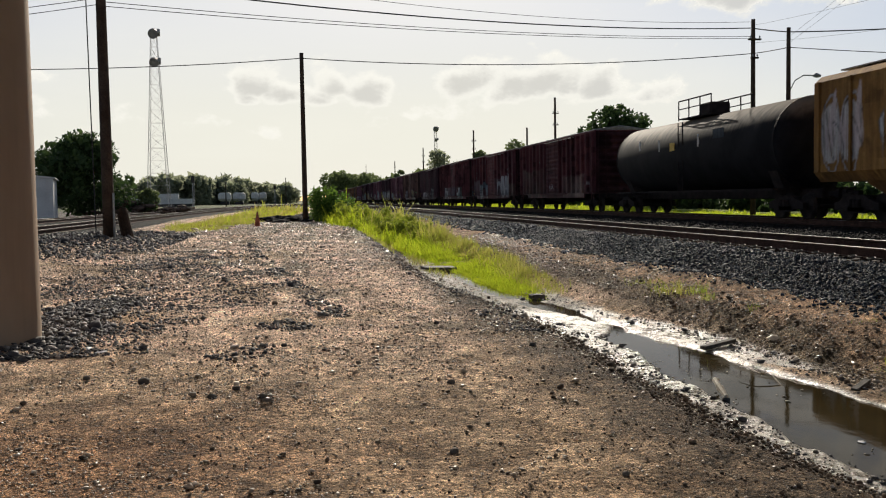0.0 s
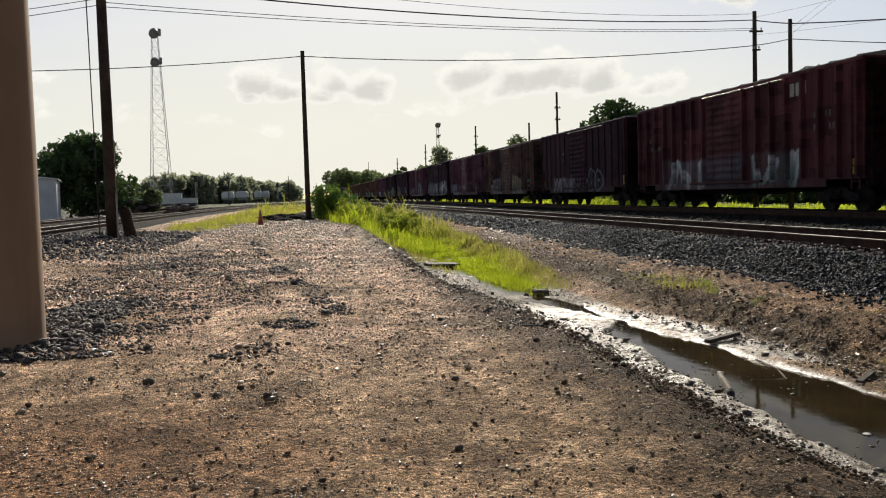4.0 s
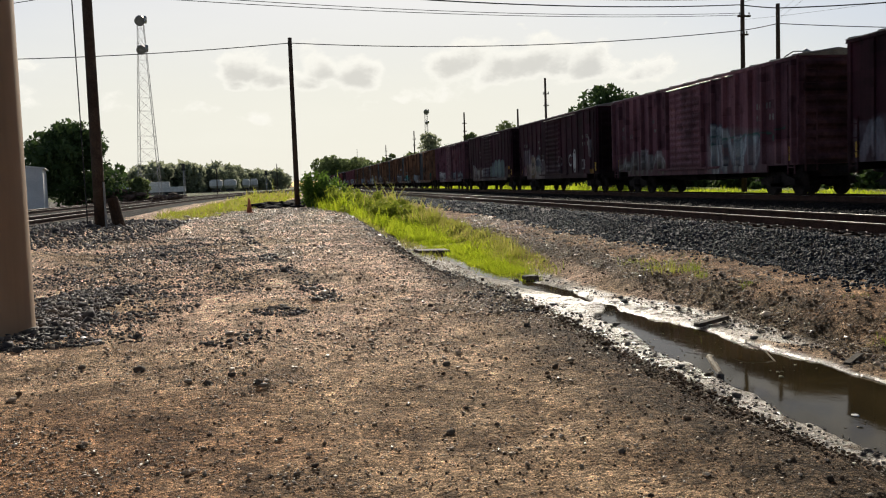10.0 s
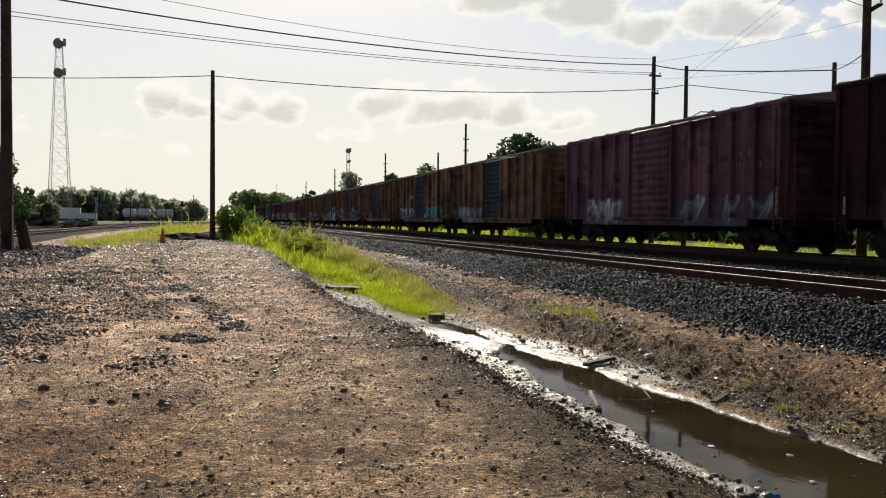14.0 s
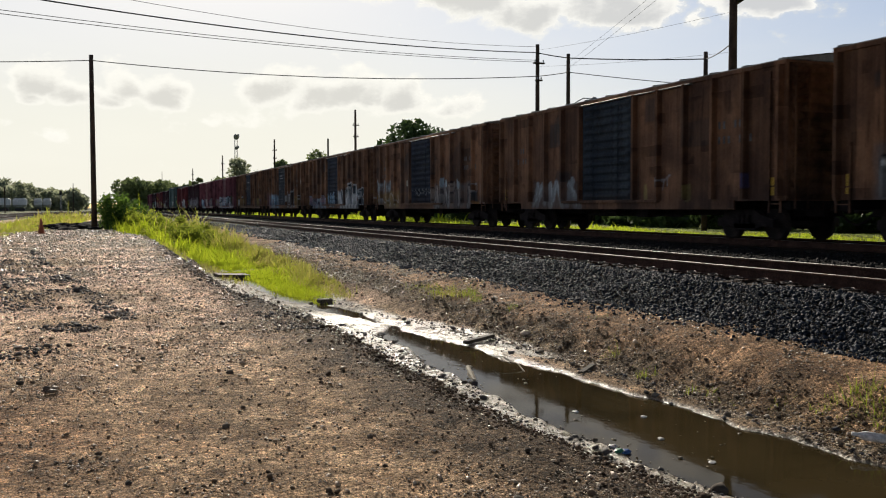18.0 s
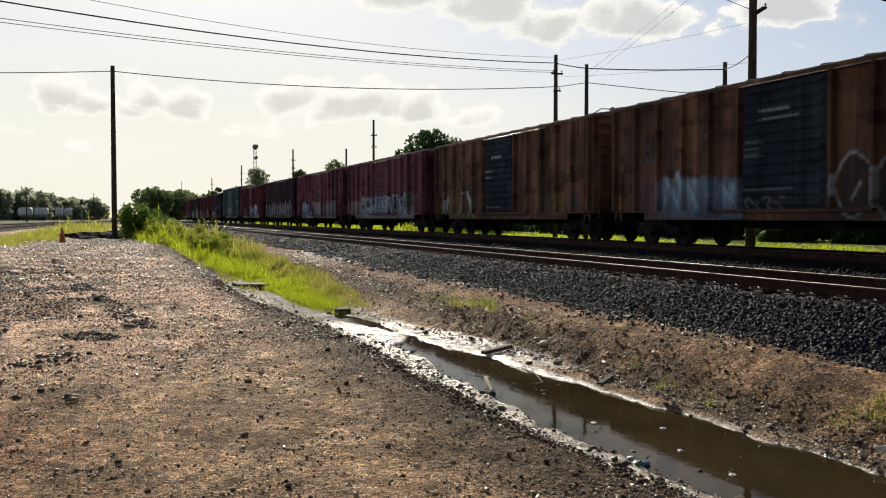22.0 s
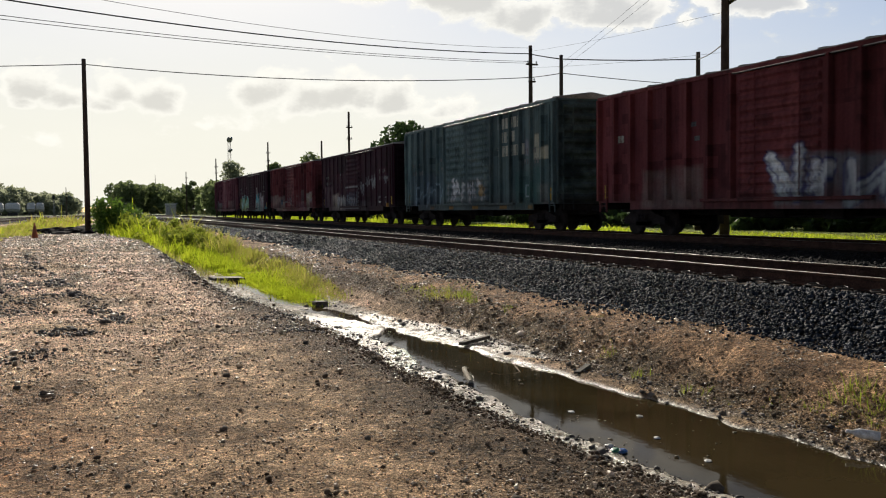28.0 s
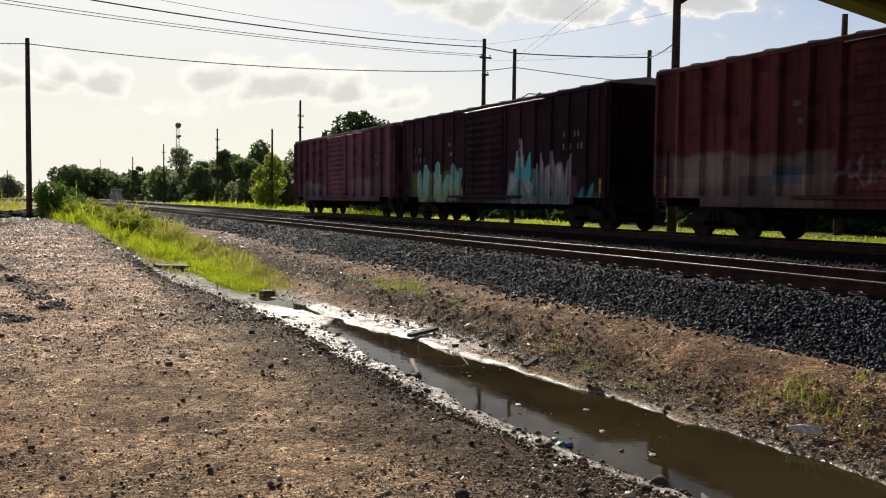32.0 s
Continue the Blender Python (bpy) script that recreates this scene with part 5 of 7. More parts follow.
def spray_11(c):
    c.letters(7.17, 1.7, 0.85, 1.8, 5, MIST, BONE, SLATE_S, .8)
    c.wash(8.07, 6.69, 0.85, 1.45, TEAL, .7)
    c.patch(-6.58, -7.02, 1.21, 1.87, PINE, .9)
    c.patch(-6.4, -7.08, 0.85, 1.03, AMBER, .6)
    c.tag(-2.8, -3.93, 1.44, 2.09, 3, DUST, .6)


def spray_12(c):
    c.wash(7.3, 1.84, 0.85, 2.22, SLATE_S, .7)
    c.letters(7.14, 2.09, 0.95, 1.97, 4, BONE, MIST, INK, .95)
    c.letters(-1.69, -6.94, 0.85, 1.9, 5, TEAL, PINE, MIST, .9)
    c.wash(-1.69, -7.23, 0.85, 1.06, PINE, .7)
    c.tag(-2.83, -4.83, 1.92, 3.02, 6, ASH, .9)
    c.patch(3.24, 2.91, 2.62, 2.87, BONE, 1)


def spray_13(c):
    c.letters(5.27, 1.8, 0.85, 1.88, 3, MIST, ASH, None, .65)
    c.tag(-2.84, -3.44, 1.35, 1.81, 3, ASH, .8)
    c.patch(-2.13, -2.26, 1.03, 1.56, STRAW, .8)
    c.patch(-4.29, -4.4, 1.01, 1.5, STRAW, .8)
    c.patch(-6.6, -6.94, 1.36, 1.76, INDIGO, .8)


def spray_14(c):
    c.wash(7.9, 6.2, 1.1, 3.7, NIGHT, 0.5)
    c.wash(3.4, 1.6, 1.1, 3.6, NIGHT, 0.75)
    c.wash(-4.2, -5.4, 2.2, 3.6, NIGHT, 0.45)
    c.letters(-1.72, -6.3, 0.85, 2.04, 5, DUST, ASH, INK, .85)
    c.shard(-2.8, -3.52, 1.97, 2.29, 2, MIST, .8)
    c.shard(-4.67, -5.48, 1.89, 2.23, 2, MIST, .8)
    c.wash(7.99, 3.63, 0.85, 1.76, STRAW, .45)
    c.letters(7.7, 5.3, 1.66, 2.4, 4, MIST, ASH, None, .7)
    c.tag(7.99, 3.63, 0.85, 1.7, 6, BONE, .7)
    c.outline(-6.63, -7.06, 1.57, 1.89, ASH, .9)
    c.patch(-6.68, -7.11, 1.14, 1.57, NIGHT, .9)
    c.wash(-6.57, -7.27, 0.85, 1.06, AMBER, .8)
    c.wash(-7.37, -7.95, 0.9, 1.85, DUST, .6)
    c.tag(1.11, -1.4, 1.4, 1.9, 5, ASH, .8)


def spray_15(c):
    c.letters(7.01, 2.21, 0.85, 1.62, 5, ROSE, AZURE, MIST, .9)
    c.letters(1.52, -0.65, 0.96, 1.88, 3, AZURE, SLATE_S, ICE, .9)
    c.letters(-1.63, -7.06, 0.85, 2.17, 4, NIGHT, SLATE_S, BONE, 1)
    c.shard(-1.63, -5.88, 0.85, 2.3, 6, BONE, .85)
    c.wash(-1.07, -7.16, 0.85, 0.97, SLATE_S, .8)
    c.ring(-6.57, -6.89, 1.54, 1.85, BONE, .9)


def spray_16(c):
    c.wash(5.5, 1.6, 0.85, 1.95, ICE, .8)
    c.letters(5.35, 1.64, 0.85, 2.04, 4, ICE, AZURE, LILAC, .95)
    c.wash(7.03, 5.3, 0.85, 2.26, ROSE, .6)
    c.bubble(-1.8, -5.16, 0.87, 2.39, 3, NIGHT, BONE, .85)
    c.wash(-5.41, -7.01, 0.85, 1.7, STRAW, .6)
    c.outline(-6.47, -6.92, 1.56, 1.83, BONE, .9)
    c.tag(-7.12, -7.97, 2.04, 3.52, 7, BONE, .8)
    c.bars(0.82, -0.59, 3.33, 3.67, 2, BONE, .8)
    c.bars(1.47, 0.53, 2.38, 2.92, 3, ASH, .8)
    c.bars(1.53, -0.77, 1.51, 1.67, 1, ASH, .8)
    c.tag(1.53, -0.13, 0.93, 1.46, 4, ASH, .7)


def spray_17(c):
    c.letters(7.17, 2.68, 0.85, 2.03, 3, BONE, STRAW, INK, .85)
    c.wash(-5.04, -6.0, 0.98, 1.77, STRAW, .6)
    c.wash(-3.81, -4.86, 0.98, 1.76, MOSS, .5)
    c.patch(-6.72, -7.14, 0.85, 0.83, AMBER, .8)
    c.bars(-6.31, -7.09, 1.22, 1.73, 4, SLATE_S, .8)
    c.bars(0.86, -0.41, 3.33, 3.61, 1, BONE, .8)
    c.bars(1.55, 0.64, 2.5, 3.02, 2, ASH, .8)
    c.bars(1.45, -0.32, 1.25, 1.41, 1, ASH, .8)


def spray_18(c):
    c.wash(7.96, -6.8, 0.85, 2.03, BONE, .6)
    c.letters(4.59, 1.82, 0.85, 2.23, 3, BONE, MIST, SLATE_S, .9)
    c.letters(1.82, -1.5, 0.85, 2.28, 4, BONE, ICE, INDIGO, .95)
    c.letters(-1.5, -4.79, 0.85, 2.28, 4, ICE, LILAC, INK, .9)
    c.bubble(-4.64, -6.73, 1.41, 2.36, 3, OLIVE, MOSS, .9)
    c.wash(-3.89, -6.67, 0.85, 1.47, BONE, .8)
    c.tag(8.06, 4.87, 0.85, 2.13, 6, STRAW, .8)
    c.wash(2.65, -2.75, 0.85, 0.9, BONE, .85)
    c.tag(4.6, 1.8, 1.1, 2.2, 7, INK, 0.8)
    c.tag(1.5, -1.4, 1.1, 2.2, 8, INDIGO, 0.9)
    c.tag(-1.8, -5.0, 1.1, 2.2, 8, NIGHT, 0.8)
    c.tag(-4.6, -6.6, 1.0, 1.9, 4, NIGHT, 0.6)


def spray_19(c):
    c.letters(5.92, 1.73, 0.85, 2.04, 4, ICE, AZURE, MIST, .85)
    c.wash(5.92, 1.73, 0.85, 1.3, MIST, .6)
    c.wash(1.44, -1.42, 0.96, 2.07, BONE, .75)
    c.bubble(-1.81, -6.19, 0.85, 2.18, 4, ASH, SLATE_S, .75)
    c.outline(-5.26, -5.76, 1.43, 1.74, ASH, .9)
    c.tag(-6.47, -7.31, 1.93, 2.16, 4, ASH, .8)


def spray_21(c):
    c.wash(5.89, 2.98, 0.85, 1.99, DUST, .75)
    c.letters(0.18, -5.74, 0.93, 2.15, 5, WHITE_S, MIST, INDIGO, 1)
    c.wash(0.02, -4.83, 0.85, 0.82, WHITE_S, .95)
    c.wash(-4.99, -5.74, 0.85, 1.06, WHITE_S, .8)
    c.wash(-6.14, -6.51, 1.05, 1.58, PINE, .6)


def spray_22(c):
    for y in (6.9, 4.6, 2.2, -0.6, -3.4, -5.9):
        c.patch(y, y - 0.55, 0.86, 0.98, AMBER, 0.8)
    c.wash(7.43, 2.86, 0.85, 2.51, SLATE_S, .75)
    c.tag(6.89, 2.96, 0.85, 2.27, 7, ICE, .6)
    c.letters(2.24, -2.14, 1.17, 2.23, 4, BONE, ASH, None, .8)
    c.patch(-1.4, -1.96, 1.39, 1.87, TAN, .9)
    c.wash(-6.58, -7.79, 0.85, 1.72, DUST, .4)
    c.wash(-4.74, -7.0, 0.85, 2.33, PINE, .5)
    c.outline(-5.67, -6.09, 1.32, 1.72, MIST, .9)
    c.patch(-6.37, -6.79, 3.22, 3.65, CREAM, .9)
    c.patch(-6.37, -6.79, 2.72, 3.11, CREAM, .9)
    c.patch(-7.1, -7.52, 2.7, 3.11, CREAM, .9)
    c.patch(-5.64, -6.12, 2.89, 3.45, LILAC, .5)


def spray_23(c):
    c.wash(7.14, 5.11, 0.85, 2.46, ROSE, .6)
    c.wash(5.11, 3.5, 0.85, 1.93, DUST, .95)
    c.wash(3.6, 1.9, 0.85, 1.7, ASH, .6)
    c.letters(3.84, 1.95, 0.85, 1.78, 2, ASH, DUST, None, .75)
    c.outline(1.85, -1.27, 0.96, 2.28, ASH, .8)
    c.wash(1.6, -1.1, 1.0, 1.95, SLATE_S, .5)
    c.tag(1.2, 0.1, 1.1, 1.95, 3, MIST, .6)
    c.tag(0.3, -0.9, 1.05, 1.7, 4, ASH, .7)
    c.tag(-1.66, -2.27, 1.67, 2.6, 4, ASH, .8)
    c.tag(-2.64, -3.42, 2.18, 2.86, 4, ASH, .8)
    c.tag(-3.82, -4.72, 1.96, 2.95, 6, ASH, .8)
    c.tag(-6.24, -6.98, 2.26, 2.85, 4, ASH, .7)
    c.outline(-5.17, -5.61, 1.3, 1.59, BONE, .9)
    c.outline(-6.38, -6.72, 1.25, 1.56, ASH, .7)
    c.patch(-6.51, -6.98, 0.97, 1.21, AMBER, .9)
    c.wash(-1.66, -2.71, 0.85, 1.38, ASH, .4)


def spray_24(c):
    c.wash(7.82, 1.83, 0.85, 2.07, DUST, .85)
    c.patch(3.59, 2.76, 1.34, 1.78, SLATE_S, .9)
    c.tag(1.83, -0.48, 1.22, 2.05, 7, ASH, .7)
    c.letters(-1.79, -4.97, 0.94, 2.29, 4, DUST, ROSE, None, .55)
    c.letters(-5.49, -7.81, 0.85, 2.35, 3, DUST, STRAW, ASH, .6)
    c.wash(-2.2, -7.81, 0.85, 1.5, ROSE, .4)


def spray_25(c):
    c.letters(6.97, 2.02, 0.85, 2.22, 5, TEAL, LIME, MIST, .95)
    c.shard(-2.08, -6.11, 0.85, 3.09, 6, SHELL, .95)
    c.letters(-1.94, -5.89, 0.85, 2.06, 4, SHELL, TEAL, ROSE, .9)
    c.shard(-2.36, -3.58, 1.82, 2.69, 2, AQUA, .95)
    c.wash(-4.95, -6.44, 0.85, 1.64, ROSE, .8)
    c.shard(-6.33, -7.8, 0.85, 1.5, 3, AQUA, .95)
    c.wash(-0.3, -4.95, 0.85, 0.85, TEAL, .9)

def spray_20(c):
    c.letters(7.6, 1.9, 0.95, 2.25, 5, LILAC, ASH, None, 0.6)
    c.letters(1.0, -7.0, 0.95, 2.25, 7, LILAC, ASH, None, 0.6)


def spray_26(c):
    c.letters(7.0, 1.8, 0.95, 1.9, 6, ASH, MOSS, None, 0.6)
    c.wash(-2.0, -7.5, 0.95, 2.0, DUST, 0.45)


SPRAYS = [spray_0, spray_1, spray_2, spray_3, spray_4, spray_5, spray_6, spray_7, spray_8, spray_9, spray_10, spray_11, spray_12, spray_13, spray_14, spray_15, spray_16, spray_17, spray_18, spray_19, spray_20, spray_21, spray_22, spray_23, spray_24, spray_25, spray_26]
END_SHADED = {}


def freight_train():
    MOVING.append((hopper_car(17.0), 27.06 - 8.5))
    MOVING.append((tank_car(17.2), 28.6 + 8.6))
    for k, (a, b, col, door, style, eave, label) in enumerate(CARS):
        paint = car_paint("boxcar_paint", col[0], col[1], IRON, k * 1.0 + 0.3)
        canvas = Canvas((b - a) / 2, k + 11)
        if col is RUST:  # old lettering painted out
            for q in range(5):
                y, z = canvas.r.uniform(-0.85, 0.85) * (b - a) / 2, canvas.r.uniform(1.6, 3.5)
                canvas.patch(y, y + canvas.r.uniform(0.5, 1.3), z, z + canvas.r.uniform(0.3, 0.9), NIGHT, canvas.r.uniform(0.25, 0.55))
        SPRAYS[k](canvas)
        # ends take the car's colour darkened: their shade is put into it
        if col not in END_SHADED:
            END_SHADED[col] = car_paint("boxcar_end_shaded", tuple((0.5 if col is RUST else 0.3) * q for q in col[0]), tuple((1.1 if col is RUST else 0.6) * q for q in col[1]), IRON, seed=k * 1.3)
        car = boxcar(label, b - a, paint, door or paint, style, canvas, eave, (k * 5) % 3, BIG.get(k, ()), END_SHADED[col])
        MOVING.append((car, (a + b) / 2))


def motions():
    for car, y in MOVING:
        walk(car, [(t, pose(TRAIN_X, y - SPEED * t, RAIL_Z)) for t in (0, 8, 16, 24, 32)])


freight_train()

# ---- overpass ----
def concrete():
    m = Mat("overpass_concrete", 0.85, 0.0, 0.2)
    p = m.obj()
    runs = m.noise(m.scaled(p, (2.5, 2.5, 0.25)), 1.0, 4)
    col = m.mix(m.ramp(m.noise(p, 0.7, 4), 0.3, 0.7), (0.30, 0.205, 0.138), (0.355, 0.25, 0.172))
    col = m.mix(m.math("MULTIPLY", m.ramp(runs, 0.5, 0.75), 0.35), col, (0.19, 0.128, 0.085))
    m.color(col)
    m.bump(m.noise(p, 60.0, 3), 0.08, 0.003)
    return m.m


CONCRETE = concrete()


def overpass():
    br = thing("overpass", "tan concrete road overpass on round columns", "bridge", kind="structure")
    ang = math.atan2(1.0, 3.0)
    base = pose(-3.62, 10.95, 0, 0, 0, math.degrees(ang))
    g = Geo()
    prof = [(0.62, -0.6), (0.62, 0.0), (0.60, 0.05), (0.60, 7.0)]
    n = 48
    v = [(math.cos(2 * math.pi * k / n) * r, math.sin(2 * math.pi * k / n) * r, z) for r, z in prof for k in range(n)]
    f = [(i * n + k, i * n + (k + 1) % n, (i + 1) * n + (k + 1) % n, (i + 1) * n + k) for i in range(len(prof) - 1) for k in range(n)]
    col = g.add(v, f).mesh("column", CONCRETE, True)
    part("column", col, None, br, m=pose(-3.47, 11.2, 0))
    part("column", col, None, br, m=pose(-3.62, -2.5, 0))
    part("cap_beam", Geo().box(-0.9, 0.9, -14.6, 0.7, 6.9, 7.75, 0.05), CONCRETE, br, m=pose(-3.62, 11.2, 0))
    v = [(x, y, z) for x in (-60, 90) for y, z in ((1.9, 8.5), (1.9, 8.85), (1.6, 8.9), (1.6, 9.7), (1.35, 9.7), (1.3, 9.0), (-13.5, 9.0), (-13.5, 8.5))]
    part("deck", Geo().add(v, [(i, (i + 1) % 8, 8 + (i + 1) % 8, 8 + i) for i in range(8)] + [tuple(range(7, -1, -1)), tuple(range(8, 16))]), CONCRETE, br, m=base)
    for y in (0.6, -2.2, -5.0, -7.8, -10.6):
        v = [(x, y + dy, z) for x in (-60, 90) for dy, z in ((-0.35, 7.75), (0.35, 7.75), (0.35, 7.95), (0.12, 8.1), (0.12, 8.5), (-0.12, 8.5), (-0.12, 8.1), (-0.35, 7.95))]
        part("girder", Geo().add(v, [(i, (i + 1) % 8, 8 + (i + 1) % 8, 8 + i) for i in range(8)] + [tuple(range(7, -1, -1)), tuple(range(8, 16))]), CONCRETE, br, m=base)


overpass()

# ---- poles and wires ----
POLE = worn("pole_wood", (0.045, 0.030, 0.022), (0.085, 0.06, 0.045), 1.5, 0.9, 0, 0.4, 0.006, 25.0, 0.15)
WIRE = worn("wire_black", (0.015, 0.015, 0.016), (0.03, 0.03, 0.03), 5.0, 0.6)
GLASSY = worn("insulator_grey", (0.25, 0.26, 0.27), (0.4, 0.4, 0.4), 8.0, 0.3)
STEEL = worn("galvanised_steel", (0.26, 0.26, 0.26), (0.40, 0.40, 0.40), 2.0, 0.5, 0.6)
TOWERP = worn("tower_paint", (0.45, 0.40, 0.37), (0.62, 0.58, 0.55), 0.4, 0.6, 0.2)


def pole(x, y, top, r, label, arms=(), z0=None, lean=(0, 0)):
    z0 = float(surface_z(x, y)) - 0.3 if z0 is None else z0
    p = thing("utility_pole", label, "utility pole", "utility poles", m=pose(x, y, 0))
    n = 6
    part("shaft", Geo().tube([(lean[0] * k / n, lean[1] * k / n, z0 + (top - z0) * k / n) for k in range(n + 1)], [r * (1 - 0.3 * k / n) for k in range(n + 1)], 12), POLE, p, smooth=True)
    for z, half, ang in arms:
        c, s = math.cos(radians(ang)), math.sin(radians(ang))
        arm = part("crossarm", Geo().box(-half, half, -r - 0.10, -r * 0.6, z - 0.04, z + 0.04, 0.008), POLE, p, m=pose(0, 0, 0, 0, 0, ang))
        for u in (-half + 0.08, half - 0.08):
            part("insulator", Geo().tube([(u, -r - 0.06, z + 0.04), (u, -r - 0.06, z + 0.09), (u, -r - 0.06, z + 0.10), (u, -r - 0.06, z + 0.18)], [0.02, 0.02, 0.05, 0.03], 8), GLASSY, arm)
    return p


def wire(a, b, sag, r, label="black overhead cable hung between poles"):
    a, b = Vector(a), Vector(b)
    n = 24
    pts = [a.lerp(b, k / n) - Vector((0, 0, sag * 4 * (k / n) * (1 - k / n))) for k in range(n + 1)]
    w = part("overhead_wire", Geo().tube(pts, r, 5), WIRE)
    tagged(w, label, "cable", "overhead wires")


pole(0.32, 49.6, 9.27, 0.15, "bare dark wooden pole beside tall weeds", z0=0.1)
pole(-6.07, 31.4, 12.5, 0.19, "tall dark wooden pole with a metal conduit on gravel", arms=((11.6, 0.9, 20),))
pole(23.7, 45.9, 10.62, 0.15, "wooden pole with small crossarms behind the tracks", arms=((9.55, 0.34, 0), (8.6, 0.2, 0)))
pole(24.05, 43.0, 9.66, 0.14, "plain wooden pole behind the tracks")
pole(28.8, 37.6, 9.2, 0.15, "plain wooden pole holding a cable")
pole(24.2, 29.8, 13.0, 0.2, "tall wooden pole with crossarms on the far side", arms=((9.7, 0.75, 70), (11.6, 1.1, 70)))
pole(29.0, 25.7, 8.9, 0.16, "plain wooden pole on the grass")
for x, y, z in ((24.2, 85.2, 10.9), (24.05, 125.4, 10.85), (22.6, 166.5, 10.8), (23.4, 224, 10.8)):
    pole(x, y, z, 0.14, "wooden pole with small crossarms along the line", arms=((z - 1.5, 0.3, 0), (z - 2.6, 0.26, 0)))
for x, y, z in ((30, 410, 17), (16, 480, 14), (-16, 210, 6.0), (25.2, 100, 9.2), (-4, 300, 9)):
    pole(x, y, z, 0.14, "distant wooden pole beside the tracks")

C_TOP = (23.7, 45.9)
wire((0.32, 49.6, 9.0), (*C_TOP, 8.85), 0.45, 0.022)
wire((*C_TOP, 8.85), (24.05, 43.0, 8.7), 0.02, 0.022)
wire((0.32, 49.6, 9.0), (-30, 47, 8.5), 0.6, 0.022)
wire((-6.07, 31.4, 8.1), (-34, 41.5, 8.4), 0.6, 0.012)
wire((-6.07, 31.4, 7.9), (-34, 41.5, 8.0), 0.6, 0.012)
wire((-6.07, 31.4, 8.6), (*C_TOP, 10.17), 0.5, 0.026)
wire((-6.07, 31.4, 7.98), (*C_TOP, 9.74), 0.36, 0.012)
wire((-6.07, 31.4, 7.84), (*C_TOP, 9.64), 0.34, 0.012)
wire((-6.07, 31.4, 9.3), (*C_TOP, 10.49), 0.65, 0.01)
wire((*C_TOP, 10.15), (24.05, 43.0, 9.45), 0.02, 0.03)
wire((24.05, 43.0, 9.45), (28.8, 37.6, 8.85), 0.06, 0.03)
wire((28.8, 37.6, 8.85), (24.2, 29.8, 8.1), 0.1, 0.025)
wire((24.05, 43.0, 8.7), (34, 33, 6.8), 0.15, 0.02)
wire((24.05, 43.0, 9.2), (24.2, 29.8, 12.7), 0.1, 0.006)
wire((24.05, 43.0, 8.9), (24.2, 29.8, 12.3), 0.1, 0.006)
wire((*C_TOP, 10.3), (24.2, 29.8, 9.3), 0.1, 0.006)
wire((*C_TOP, 9.4), (24.2, 29.8, 7.7), 0.1, 0.006)
for k, z in enumerate((9.75, 10.1, 10.5)):
    wire((24.2, 29.8, z), (-14, 17 + k, 15.5 + k * 0.6), 0.6, 0.013)


def lattice_tower(x, y, z0, top, base_w, top_w, label, dishes=()):
    t = thing("lattice_tower", label, "radio tower", m=pose(x, y, 0))
    n = 14
    half = lambda z: (base_w + (top_w - base_w) * (z - z0) / (top - z0)) / 2
    for sx in (-1, 1):
        for sy in (-1, 1):
            part("leg", Geo().tube([(sx * half(z0), sy * half(z0), z0), (sx * half(top), sy * half(top), top)], [0.055, 0.035], 6), TOWERP, t)
    for k in range(n):
        a, b = z0 + (top - z0) * k / n, z0 + (top - z0) * (k + 1) / n
        for sx, sy, ux, uy in ((-1, -1, 1, -1), (1, -1, 1, 1), (1, 1, -1, 1), (-1, 1, -1, -1)):
            ha, hb = half(a), half(b)
            for p0, p1 in (((sx * ha, sy * ha, a), (ux * hb, uy * hb, b)), ((ux * ha, uy * ha, a), (sx * hb, sy * hb, b)), ((sx * hb, sy * hb, b), (ux * hb, uy * hb, b))):
                part("brace", Geo().tube([p0, p1], 0.019, 4), TOWERP, t)
    for z, r in dishes:
        part("dish", Geo().tube([(0, -0.9, z - 0.2), (0, -0.5, z), (0, 0.1, z), (0, 0.3, z)], [r, r, r * 0.5, 0.1], 20), STEEL, t, "drum-shaped antenna")
        part("dish", Geo().tube([(0.5, 0.3, z + 0.25), (0.9, 0.4, z + 0.25)], [r * 0.8, r * 0.75], 20), STEEL, t, "drum-shaped antenna")
    return t


lattice_tower(-22.6, 156.3, 0.3, 28.9, 3.4, 0.9, "tall grey lattice radio tower with drum antennas", ((29.0, 0.8), (24.4, 0.75)))
lattice_tower(44.4, 296, 0.3, 23.6, 1.2, 0.8, "distant slim lattice tower with a round antenna", ((24.0, 0.85), (20.5, 0.5)))

# ---- trees ----
BARK = worn("bark", (0.05, 0.038, 0.028), (0.09, 0.07, 0.055), 3.0, 0.95)
LEAF_DARK = leaf_mat("leaf_dark", [(0.03, 0.055, 0.018), (0.05, 0.085, 0.026), (0.075, 0.115, 0.036)], 0.45)
# distance haze is put into the next two leaf colours, mostly the second
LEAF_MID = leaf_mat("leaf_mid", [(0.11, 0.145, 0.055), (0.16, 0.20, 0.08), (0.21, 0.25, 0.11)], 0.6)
LEAF_HAZED = leaf_mat("leaf_hazed", [(0.25, 0.275, 0.18), (0.31, 0.335, 0.22), (0.36, 0.375, 0.26)], 0.7)
LEAF_YELLOW = leaf_mat("leaf_yellow", [(0.19, 0.24, 0.03), (0.28, 0.33, 0.04), (0.35, 0.38, 0.055)], 0.62)


